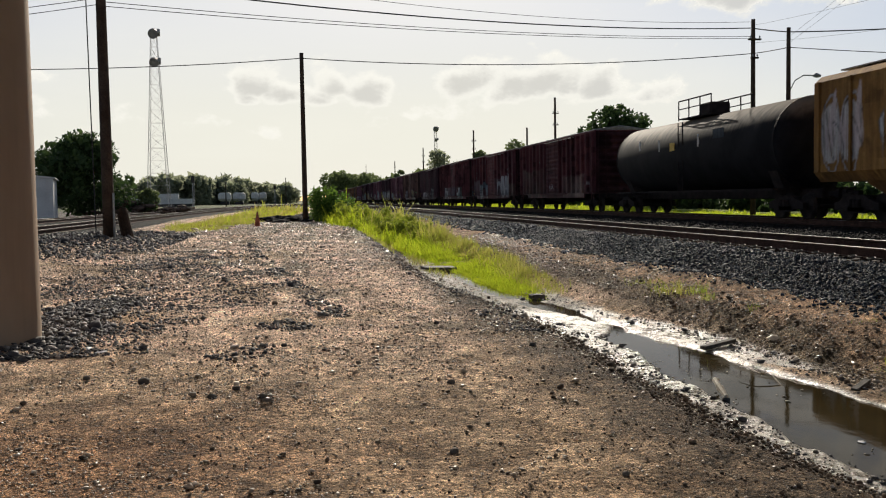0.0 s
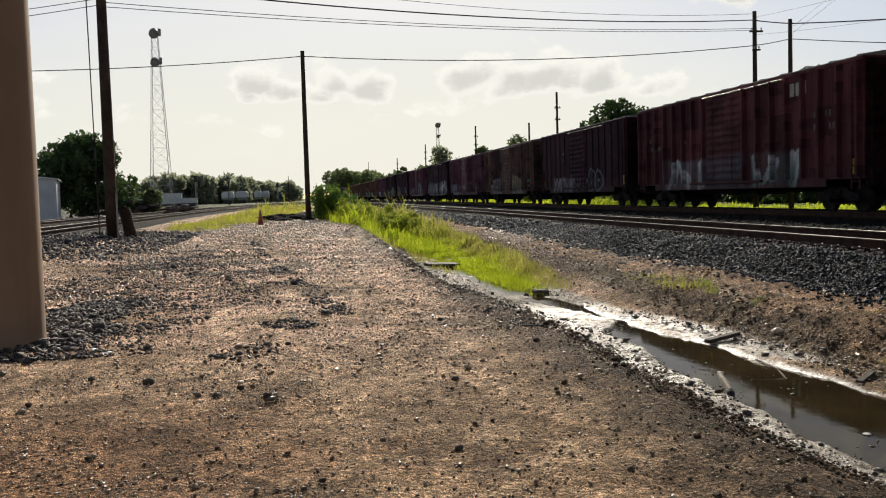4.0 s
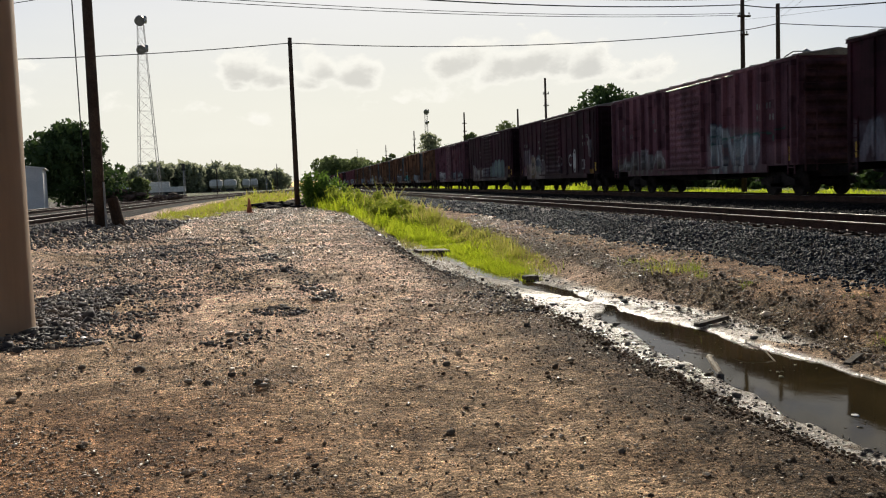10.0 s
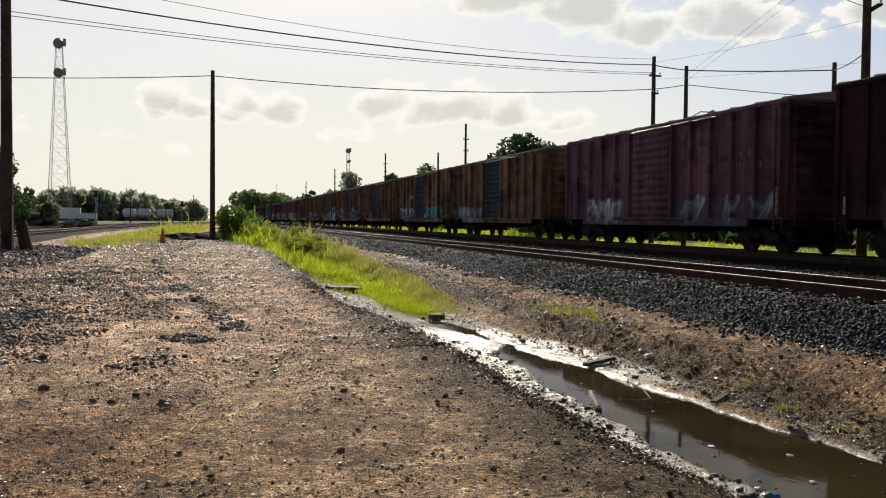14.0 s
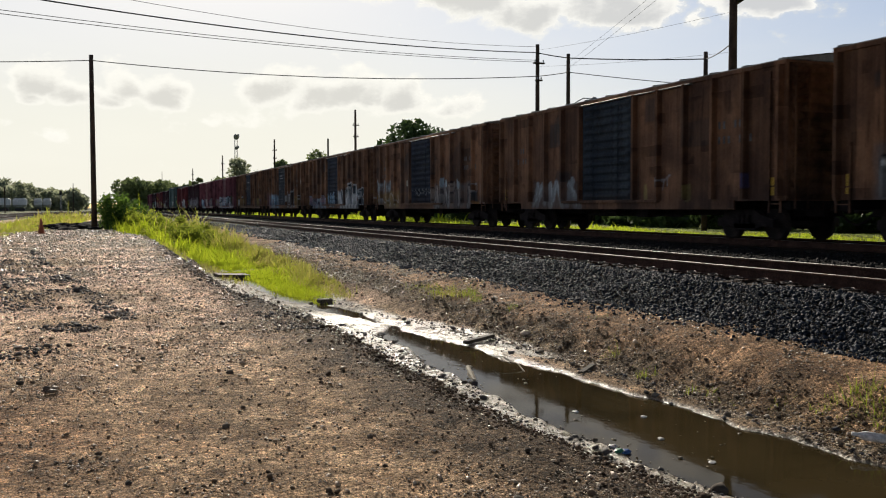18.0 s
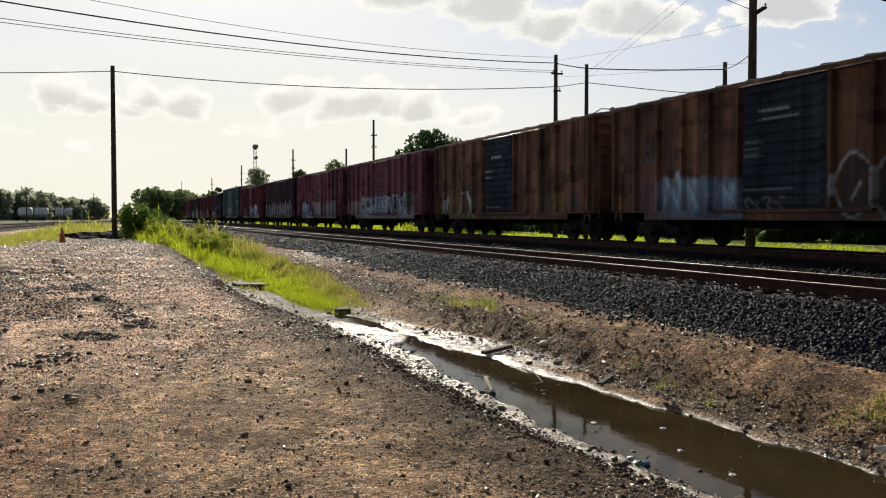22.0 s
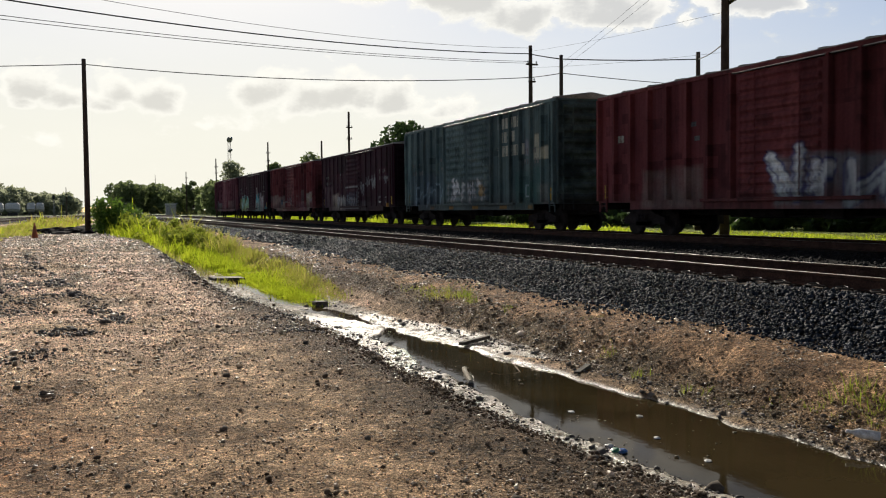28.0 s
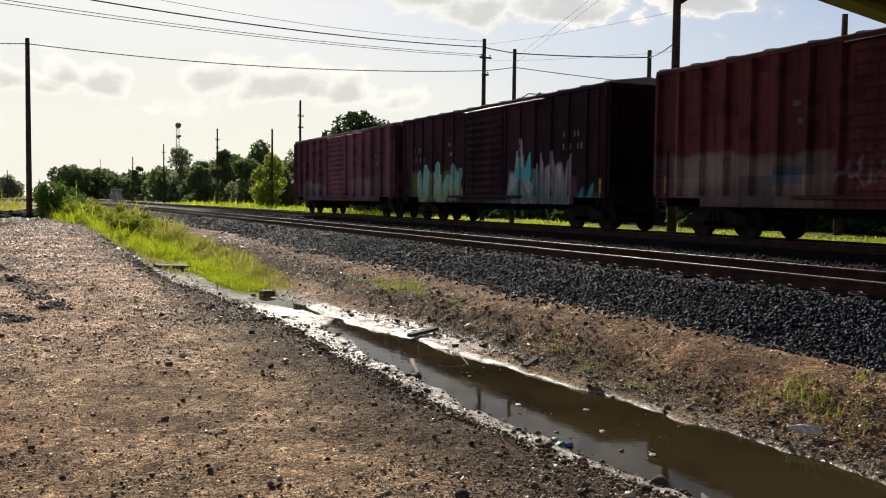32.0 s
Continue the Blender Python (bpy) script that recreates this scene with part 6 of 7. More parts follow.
def leaves(centres, radii, count, size, seed, flat=0.8):
    """Leaf sprays as small bent quads through a set of clumps, thicker towards their outsides."""
    r = np.random.default_rng(seed)
    centres, radii = np.asarray(centres), np.asarray(radii)
    pick = r.choice(len(centres), count, p=radii**2 / (radii**2).sum())
    d = r.normal(size=(count, 3))
    d /= np.linalg.norm(d, axis=1, keepdims=True)
    p = centres[pick] + d * (radii[pick] * r.uniform(0.35, 1.08, count) ** 0.6)[:, None] * np.array([1, 1, flat])
    a = r.normal(size=(count, 3))
    a /= np.linalg.norm(a, axis=1, keepdims=True)
    b = np.cross(a, d + r.normal(0, 0.6, (count, 3)))
    b /= np.linalg.norm(b, axis=1, keepdims=True) + 1e-9
    s = size * r.lognormal(0, 0.35, count)[:, None]
    v = np.stack([p - a * s, p + b * s * 0.55, p + a * s, p - b * s * 0.55], 1)
    return v.reshape(-1, 3), np.arange(count * 4).reshape(-1, 4)


def clumps(seed, h, rad, base=0.3, n=26):
    r = np.random.default_rng(seed)
    c, q = [], []
    for _ in range(n):
        a, u, t = r.uniform(0, 6.28), r.uniform(0, 1) ** 0.5, r.uniform(0, 1)
        z = h * (base + (0.9 - base) * t)
        w = rad * (math.sin(math.pi * (0.18 + 0.74 * t)) ** 0.8)
        c.append((math.cos(a) * u * w * 0.8, math.sin(a) * u * w * 0.8, z))
        q.append(rad * r.uniform(0.22, 0.42))
    return np.array(c), np.array(q)


def tree(x, y, h, rad, label, mat, count, size, seed, base=0.3, z0=None):
    z0 = float(ground_z(x, y)) if z0 is None else z0
    t = thing("tree", label, "tree", "trees", m=pose(x, y, z0))
    c, q = clumps(seed, h, rad, base)
    r = random.Random(seed)
    g = Geo().tube([(0, 0, -0.2), (r.uniform(-0.1, 0.1), 0.05, h * 0.25), (r.uniform(-0.3, 0.3), 0.1, h * 0.5), (0.1, 0, h * 0.8)], [h * 0.035, h * 0.027, h * 0.018, 0.02], 8)
    for k in range(0, len(c), 2):
        zs = h * r.uniform(0.22, 0.5)
        mid = (c[k][0] * 0.5, c[k][1] * 0.5, (zs + c[k][2]) / 2 + 0.1)
        g.tube([(0, 0, zs), mid, tuple(c[k])], [h * 0.012, h * 0.008, 0.012], 5)
    part("trunk", g, BARK, t, "dark rough trunk and limbs")
    v, f = leaves(c, q, count, size, seed)
    part("crown", raw("crown", v, f, mat), None, t)
    return t


tree(-19.6, 87.5, 7.0, 5.9, "dense dark green shade tree by the yard", LEAF_DARK, 13000, 0.2, 21, 0.05)
tree(-13.6, 88, 2.4, 1.3, "small green bush at the yard's edge", LEAF_MID, 1600, 0.14, 22, 0.05)
tree(27.4, 77, 9.15, 4.1, "large green tree behind the train", LEAF_DARK, 6000, 0.2, 23, 0.3)
tree(38, 86, 7.0, 3.4, "green tree among others behind the train", LEAF_DARK, 4000, 0.22, 24, 0.2)
tree(25.5, 103, 6.3, 2.5, "light yellow-green young tree", LEAF_YELLOW, 3500, 0.17, 25, 0.1)
for k, (x, y, h, r_) in enumerate(((31, 118, 6.0, 3.4), (34, 130, 6.4, 4.0), (34.4, 145, 10.4, 3.6), (32, 158, 10.0, 2.4), (36, 172, 9.5, 5.0), (33, 190, 8.5, 4.4), (44, 112, 7.0, 4.6), (40, 205, 9.0, 5.5), (38, 122, 6.4, 4.2), (31, 138, 7.0, 3.6), (29, 165, 6.6, 3.4), (31, 180, 7.2, 3.8), (44, 135, 8.5, 5.0), (46, 160, 10.4, 5.5), (50, 130, 8.5, 5.0), (33.5, 300, 11.4, 2.6))):
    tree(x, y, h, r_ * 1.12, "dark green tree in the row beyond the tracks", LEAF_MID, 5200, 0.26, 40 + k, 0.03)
tree(30.6, 200, 12.3, 3.2, "thin pale green tree in the row beyond the tracks", LEAF_HAZED, 1700, 0.3, 61, 0.25)


def woods(name, label, boxes, count, size, mat, seed):
    """Distant woods: many clumps of leaves, joined."""
    r = np.random.default_rng(seed)
    c, q = [], []
    for x0, x1, y0, y1, h, n in boxes:
        for _ in range(n):
            t = r.uniform(0, 1)
            hh = h * r.uniform(0.75, 1.05)
            x, y = r.uniform(x0, x1), r.uniform(y0, y1)
            for z in (0.25, 0.5, 0.78):
                c.append((x + r.normal(0, 0.8), y + r.normal(0, 0.8), hh * z))
                q.append(hh * r.uniform(0.2, 0.32))
    v, f = leaves(c, q, count, size, seed)
    ob = new(name, raw(name, v, f, mat))
    tagged(ob, label, "woods", kind="stuff")


woods("far_woods", "hazy green woods along the edge of the yard", [(-110, -54, 320, 345, 9.8, 46), (-57, -31, 325, 350, 11.0, 40), (-33, -18, 330, 355, 10.6, 24), (-19, -2, 350, 380, 8.6, 18), (-8, -1, 420, 440, 8.5, 6)], 52000, 0.7, LEAF_HAZED, 5)
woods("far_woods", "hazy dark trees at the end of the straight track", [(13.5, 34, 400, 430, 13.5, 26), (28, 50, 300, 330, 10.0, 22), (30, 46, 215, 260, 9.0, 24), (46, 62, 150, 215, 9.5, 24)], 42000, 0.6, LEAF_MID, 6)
woods("hedge", "dark green hedge of bushes beyond the grass verge", [(30.5, 34, -5, 60, 2.3, 110), (31, 36, 60, 110, 2.6, 70)], 46000, 0.26, LEAF_DARK, 9)

# ---- clouds, far behind everything ----


def clouds():
    m = Mat("cloud_backdrop", 1.0)
    p = m.obj()
    x, y, z = m.axis(p, 0), m.axis(p, 1), m.axis(p, 2)
    az = m.math("MULTIPLY", m.math("ARCTAN2", x, y), 57.2958)
    el = m.math("MULTIPLY", m.math("ARCSINE", m.math("DIVIDE", z, 3000.0)), 57.2958)
    heaps = ((-2.3, 7.0, 1.9, 1.15, 1.05), (-0.7, 6.5, 2.0, 1.05, 1.05), (1.2, 6.2, 1.8, 0.6, 0.9), (2.5, 6.9, 1.6, 1.0, 1.05), (4.2, 6.5, 2.1, 1.05, 1.1), (-2.9, 6.1, 1.2, 0.45, 0.8), (-1.8, 4.3, 1.3, 0.6, 0.55), (-10.5, 5.0, 1.9, 0.7, 0.6), (-14.5, 5.2, 1.4, 0.7, 0.6), (-15.0, 7.3, 1.6, 0.4, 0.55), (-6.5, 4.9, 2.2, 0.5, 0.5),
             (10.8, 7.0, 2.2, 1.3, 1.05), (13.2, 6.5, 2.6, 1.2, 1.05), (15.9, 6.9, 2.5, 1.4, 1.1), (18.8, 6.7, 2.2, 1.2, 1.05), (21.8, 6.2, 2.2, 0.9, 0.9), (8.0, 5.2, 3.0, 0.6, 0.55),
             (18.5, 14.0, 5.2, 1.9, 1.15), (23.0, 12.9, 4.0, 1.9, 1.2), (26.3, 11.5, 3.0, 1.5, 1.1), (31.8, 11.6, 4.0, 1.7, 1.1), (36.6, 11.0, 1.0, 0.7, 0.75), (40.6, 12.0, 3.2, 1.7, 1.2), (29.0, 14.6, 5.0, 1.5, 0.95), (37.5, 15.0, 4.0, 1.5, 0.95),
             (54, 9.5, 4, 2, 0.9), (60, 20, 14, 5, 0.9), (-30, 14, 9, 3, 0.9), (-70, 18, 14, 5, 0.9), (120, 20, 20, 6, 0.9), (180, 22, 20, 6, 0.9), (-130, 20, 20, 6, 0.9))

    def density(lift):
        total = None
        for a, e, w, h, k in heaps:
            u, v = m.math("DIVIDE", m.math("SUBTRACT", az, a), w), m.math("DIVIDE", m.math("SUBTRACT", el, e - lift), h)
            v = m.math("MULTIPLY", v, m.math("ADD", 0.78, m.math("MULTIPLY", m.math("LESS_THAN", v, 0.0), 0.55)))
            g = m.math("MULTIPLY", m.math("EXPONENT", m.math("MULTIPLY", m.math("ADD", m.math("MULTIPLY", u, u), m.math("MULTIPLY", v, v)), -1.0)), k)
            total = g if total is None else m.math("MAXIMUM", total, g)
        mp = m.n("Mapping")
        mp.inputs["Scale"].default_value = (0.0044, 0.0044, 0.0070)
        mp.inputs["Location"].default_value = (0, 0, lift * 0.37)
        m.put(mp.inputs["Vector"], p)
        puff = m.noise(mp.outputs[0], 2.0, 9, 0.58)
        return m.math("ADD", m.math("MULTIPLY", total, 0.85), m.math("MULTIPLY", m.math("SUBTRACT", puff, 0.5), 1.6))

    dens = density(0.0)
    above = density(0.3)
    veil = m.math("MULTIPLY", m.ramp(m.noise(m.scaled(p, (0.0006, 0.0006, 0.003)), 2.0, 6), 0.42, 0.75), 0.16)
    body = m.math("MINIMUM", m.math("ADD", m.ramp(dens, 0.24, 0.56), veil), 0.97)
    side = m.ramp(m.math("ABSOLUTE", m.math("SUBTRACT", az, 2.0)), 52.0, 8.0)
    haze = m.math("MULTIPLY", m.math("MULTIPLY", m.ramp(el, 27.0, 7.0), 0.96), m.math("ADD", 0.60, m.math("MULTIPLY", side, 0.40)))
    alpha = m.math("MAXIMUM", body, haze)
    shade = m.math("MULTIPLY", m.math("MULTIPLY", m.ramp(above, 0.26, 0.85), m.ramp(dens, 0.34, 0.86)), 0.95)
    grey = m.mix(side, (0.58, 0.59, 0.61), (0.665, 0.655, 0.61))
    white = m.mix(side, (0.97, 0.95, 0.90), (0.95, 0.935, 0.86))
    blue = m.mix(m.ramp(el, 4.0, 13.0), m.mix(side, (0.72, 0.77, 0.84), (0.85, 0.842, 0.755)), m.mix(side, (0.60, 0.715, 0.97), (0.79, 0.805, 0.83)))
    em = m.n("Emission")
    m.put(em.inputs[0], m.mix(body, blue, m.mix(shade, white, grey)))
    em.inputs[1].default_value = 1.0
    tr = m.n("BsdfTransparent")
    mix = m.n("MixShader")
    m.put(mix.inputs[0], alpha)
    m.t.links.new(tr.outputs[0], mix.inputs[1])
    m.t.links.new(em.outputs[0], mix.inputs[2])
    m.t.links.new(mix.outputs[0], m.t.nodes["Material Output"].inputs[0])
    n, rows = 96, 24
    v = [(3000 * math.cos(e) * math.sin(a), 3000 * math.cos(e) * math.cos(a), 3000 * math.sin(e)) for e in [radians(0.3 + 45 * k / rows) for k in range(rows + 1)] for a in [2 * math.pi * j / n for j in range(n)]]
    f = [(i * n + k, i * n + (k + 1) % n, (i + 1) * n + (k + 1) % n, (i + 1) * n + k) for i in range(rows) for k in range(n)]
    ob = new("backdrop", raw("backdrop", v, f, m.m, True))
    ob.visible_shadow = False
    tagged(ob, "hazy summer sky with scattered white and grey clouds", "sky", kind="structure")


clouds()

# ---- bits of leaf and bark on the water ----
def flotsam():
    n = 420
    y = 4.6 + 8.4 * rng.uniform(size=n)
    near, wl, wr, far = ditch_lines(y)
    x = wl + 0.05 + (wr - wl - 0.1) * rng.uniform(size=n) ** 2.6
    keep = rng.uniform(size=n) < smooth(-0.3, 0.5, wob(x, y, 3.0, 91))
    x, y = x[keep], y[keep]
    s = 0.022 * rng.lognormal(0, 0.55, len(x))
    ob = stones("flotsam", x, y, np.full(len(x), -0.297), s, varied("leaf_bits", [(0.10, 0.075, 0.045), (0.05, 0.036, 0.022), (0.24, 0.20, 0.14), (0.03, 0.024, 0.016)], 0.6, 15.0, 0.3, True), octo, 0.4, 12)
    tagged(ob, "bits of leaf and bark floating on the brown water", "floating debris", kind="stuff")


flotsam()

# ---- loose stones on the lot ----
GRIT = varied("dark_gravel", [(0.034, 0.034, 0.040), (0.075, 0.070, 0.074), (0.115, 0.105, 0.10), (0.20, 0.178, 0.16)], 0.72, 14.0, 0.24, True)


def lot_stones():
    n = 185000
    y = 2.6 + 48 * rng.uniform(size=n) ** 2.3
    x = rng.uniform(-5.5, 3.5, n)
    bare = smooth(11, 7, y)
    keep = rng.uniform(size=n) < (0.4 - 0.15 * bare) + (0.6 + 0.12 * bare) * smooth(-0.3 + 0.25 * bare, 0.5 + 0.25 * bare, wob(x, y, 1.6, 31) + 0.5 * wob(x, y, 6.0, 32))
    x, y = x[keep], y[keep]
    n = len(x)
    s = 0.0102 * rng.lognormal(0, 0.5, n) * (1 + y / 14)
    big = rng.uniform(size=n) < 0.005
    s = np.where(big, s * 2.6, s)
    ob = stones("pebbles", x, y, ground_z(x, y) + s * 0.22, s, PEBBLE, octo, 0.62, 5)
    tagged(ob, "small pebbles scattered over the packed dirt", "pebbles", kind="stuff")
    n = 60000
    y = 3.4 + 30 * rng.uniform(size=n) ** 1.6
    x = 5.15 + 1.7 * rng.uniform(size=n)
    keep = rng.uniform(size=n) < smooth(-0.6, 0.6, wob(x, y, 3.0, 34)) * 0.8 + 0.2
    x, y = x[keep], y[keep]
    s = 0.0105 * rng.lognormal(0, 0.55, len(x)) * (1 + y / 16)
    ob = stones("bank_pebbles", x, y, surface_z(x, y) + s * 0.18, s, PEBBLE, octo, 0.6, 9)
    tagged(ob, "pebbles and clods on the bank below the ballast", "pebbles", kind="stuff")
    # drifts of dark gravel: ragged patches over the western half, a thin line and a ridge by the ditch
    xs_, ys_, ss_ = [], [], []

    def strew(n, x0, x1, y0, y1, size, chance):
        y = y0 + (y1 - y0) * rng.uniform(size=n) ** 1.3
        x = rng.uniform(x0, x1, n)
        k = rng.uniform(size=n) < chance(x, y, 0.5 * wob(x, y, 1.5, 41) + 0.3 * wob(x, y, 4.5, 42) + 0.2 * wob(x, y, 11.0, 43))
        x, y = x[k], y[k]
        xs_.append(x), ys_.append(y), ss_.append(size * rng.lognormal(0, 0.4, len(x)) * (1 + np.clip(y - 14, 0, 40) / 40))

    # the wide patch, between the column and the wheel track
    strew(42000, -5.2, -0.3, 10.0, 27.0, 0.034, lambda x, y, w: smooth(0.0, 0.5, (1.2 - np.hypot((x + 2.35) / 1.75, (y - 17.0) / 7.6)) * 1.3 + 0.62 * w - 0.34 * smooth(-2.2, -1.2, x) * smooth(15, 13, y)) * (0.2 + 0.55 * smooth(-0.2, 0.3, w + 0.35 * smooth(-1.9, -2.6, x) * smooth(17, 14, y))))
    strew(15000, -3.9, -1.5, 9.7, 16.5, 0.05, lambda x, y, w: smooth(0.0, 0.3, 1.0 - np.hypot((x + 2.95) / 0.78, (y - 12.8) / 3.1) + 0.5 * w))
    strew(9000, -9.5, -3.9, 19.0, 38.0, 0.062, lambda x, y, w: smooth(0.05, 0.35, (-5.0 + (y - 19.7) * 0.2 - x) * 0.45 - abs(y - 28) * 0.02 + 0.4 * w))
    strew(7000, -1.8, 0.6, 12.3, 29.5, 0.045, lambda x, y, w: smooth(0.25, 0.05, abs(x + 1.48 - 1.98 * np.clip((29.3 - y) / 16.5, 0, 2) ** 1.25 + 0.25 * w)) * smooth(-0.35, 0.3, w))
    strew(1500, -0.9, 0.45, 10.6, 12.6, 0.04, lambda x, y, w: smooth(0.0, 0.4, 0.75 - np.hypot((x + 0.2) / 0.55, (y - 11.6) / 0.55) + 0.7 * w))
    strew(500, -1.1, 0.0, 9.0, 10.9, 0.042, lambda x, y, w: smooth(0.1, 0.5, 0.7 - np.hypot((x + 0.55) / 0.42, (y - 9.95) / 0.55) + 0.8 * w))
    strew(9000, 2.0, 3.5, 10.5, 34.0, 0.034, lambda x, y, w: smooth(0.5, 0.1, abs(x - 2.55 + 0.3 * w)) * (0.2 + 0.8 * smooth(-0.2, 0.4, w)))
    x, y, s = np.concatenate(xs_), np.concatenate(ys_), np.concatenate(ss_)
    ob = stones("gravel_drifts", x, y, ground_z(x, y) + s * 0.2, s, GRIT, octo, 0.7, 6)
    tagged(ob, "drifts of coarse dark gravel lying on the dirt", "gravel", kind="stuff")
    # dark clods, thicker towards the ditch
    n = 26000
    y = 2.8 + 26 * rng.uniform(size=n) ** 1.9
    x = rng.uniform(-4.5, 3.4, n)
    k = rng.uniform(size=n) < 0.25 + 0.5 * smooth(-0.2, 0.6, wob(x, y, 1.1, 51)) + 0.3 * smooth(1.0, 3.0, x)
    x, y = x[k], y[k]
    s = 0.0085 * rng.lognormal(0, 0.55, len(x)) * (1 + y / 26)
    ob = stones("dirt_clods", x, y, ground_z(x, y) + s * 0.22, s, CLOD, icos, 0.75, 12)
    tagged(ob, "dark crumbs and clods of dirt strewn over the lot", "clods", kind="stuff")
    n = 9000
    y = 3.4 + 24 * rng.uniform(size=n) ** 1.4
    x = ditch_lines(y)[0] - np.abs(rng.normal(0.1, 0.32, n))
    s = 0.014 * rng.lognormal(0, 0.5, n) * (1 + y / 24)
    ob = stones("slope_clods", x, y, ground_z(x, y) + s * 0.2, s, CLOD, icos, 0.75, 14)
    tagged(ob, "dark damp clods on the slope above the mud", "clods", kind="stuff")
    n = 7000
    y = 3.4 + 26 * rng.uniform(size=n) ** 1.4
    x = rng.normal(5.55, 0.35, n)
    s = 0.0115 * rng.lognormal(0, 0.55, n) * (1 + y / 26)
    k = (surface_z(x, y) > -0.27) & (x < 6.8)
    x, y, s = x[k], y[k], s[k]
    ob = stones("bank_clods", x, y, surface_z(x, y) + s * 0.18, s, CLOD, icos, 0.75, 13)
    tagged(ob, "dark damp clods along the far bank of the ditch", "clods", kind="stuff")


lot_stones()
ROCK = varied("rock", [(0.07, 0.06, 0.05), (0.13, 0.105, 0.085), (0.05, 0.045, 0.04), (0.18, 0.15, 0.12)], 0.9, 10.0, 0.2)
ROCK_ME = []
for k in range(6):
    v, f = icos(300 + k)
    ROCK_ME.append(raw("rock", v * np.array([0.5, 0.5, 0.36]), f, ROCK))


def rock(x, y, s, z=None, label="dark stone lying on the dirt"):
    z = float(ground_z(x, y)) if z is None else z
    ob = new("rock", ROCK_ME[int(rng.integers(0, 6))])
    ob.matrix_basis = pose(x, y, z + s * 0.12, 0, 0, float(rng.uniform(0, 360))) @ Matrix.Diagonal((s, s, s, 1))
    tagged(ob, label, "rock", "loose rocks")


for x, y, s in ((-0.33, 7.77, 0.10), (-0.72, 7.9, 0.09), (-0.55, 8.15, 0.07), (-1.35, 8.6, 0.12), (2.11, 3.87, 0.09), (0.9, 6.1, 0.07), (1.2, 8.0, 0.08), (-0.2, 10.2, 0.08), (0.5, 9.1, 0.06), (-1.9, 9.0, 0.08), (1.75, 5.4, 0.06), (0.2, 4.9, 0.05), (2.3, 9.6, 0.08), (1.6, 11.5, 0.09), (0.2, 12.6, 0.07)):
    rock(x, y, s)
for x, y, s in ((3.74, 4.3, 0.22), (3.55, 4.9, 0.12), (3.6, 5.6, 0.09), (3.5, 6.4, 0.08), (3.72, 7.2, 0.1), (3.6, 8.2, 0.12), (3.75, 8.9, 0.14), (3.85, 9.4, 0.09), (3.62, 10.3, 0.12), (3.7, 11.2, 0.1), (3.6, 12.2, 0.1), (5.0, 7.0, 0.12), (5.1, 8.6, 0.16), (5.2, 9.6, 0.12), (5.05, 10.8, 0.1), (5.15, 6.0, 0.14), (4.5, 5.9, 0.1), (4.3, 7.1, 0.08), (3.4, 14.5, 0.13), (3.9, 16.5, 0.2), (5.6, 5.3, 0.1), (4.75, 12.8, 0.1)):
    rock(x, y, s * 0.6, label="wet dark stone at the ditch's edge")


def ditch_stones():
    n = 3000
    y = rng.uniform(3.6, 19, n)
    side = rng.uniform(size=n) < 0.6
    x = np.where(side, ditch_lines(y)[0] + 0.12 + rng.normal(0, 0.14, n), ditch_lines(y)[3] - 0.1 + rng.normal(0, 0.14, n))
    s = 0.02 * rng.lognormal(0, 0.6, n)
    ob = stones("ditch_stones", x, y, ground_z(x, y) + s * 0.15, s, GRIT, octo, 0.7, 8)
    tagged(ob, "small wet stones and clods along the mud", "stones", kind="stuff")


ditch_stones()

# ---- grass and weeds ----
GRASS = leaf_mat("grass_blade", [(0.34, 0.44, 0.02), (0.47, 0.57, 0.03), (0.56, 0.60, 0.05), (0.32, 0.42, 0.02)], 0.68)
TUFT = leaf_mat("tuft_blade", [(0.22, 0.28, 0.03), (0.32, 0.38, 0.045), (0.36, 0.38, 0.07)], 0.6)
DRY = leaf_mat("dry_grass_blade", [(0.44, 0.38, 0.10), (0.36, 0.40, 0.06), (0.50, 0.42, 0.14)], 0.6)
WEED = leaf_mat("weed_leaf", [(0.07, 0.14, 0.02), (0.11, 0.19, 0.03), (0.16, 0.25, 0.04)], 0.5)


def blades(x, y, h, w, seed, z=None):
    """Grass blades as bent, tapering strips."""
    r = np.random.default_rng(seed)
    n = len(x)
    z = surface_z(x, y) if z is None else z
    a, lean = r.uniform(0, 6.283, n), r.uniform(0.2, 1.1, n) * h
    d = np.stack([np.cos(a), np.sin(a), 0 * a], -1)
    s = np.stack([-np.sin(a), np.cos(a), 0 * a], -1) * (w / 2)[:, None]
    p0 = np.stack([x, y, z - 0.02], -1)
    p1 = p0 + d * (lean * 0.35)[:, None] + np.array([0, 0, 1]) * (h * 0.6)[:, None]
    p2 = p0 + d * lean[:, None] + np.array([0, 0, 1]) * h[:, None]
    v = np.stack([p0 - s, p0 + s, p1 + s * 0.8, p1 - s * 0.8, p2 + s * 0.15, p2 - s * 0.15], 1).reshape(-1, 3)
    i = np.arange(n)[:, None] * 6
    return v, np.concatenate([i + np.array([0, 1, 2, 3]), i + np.array([3, 2, 4, 5])])


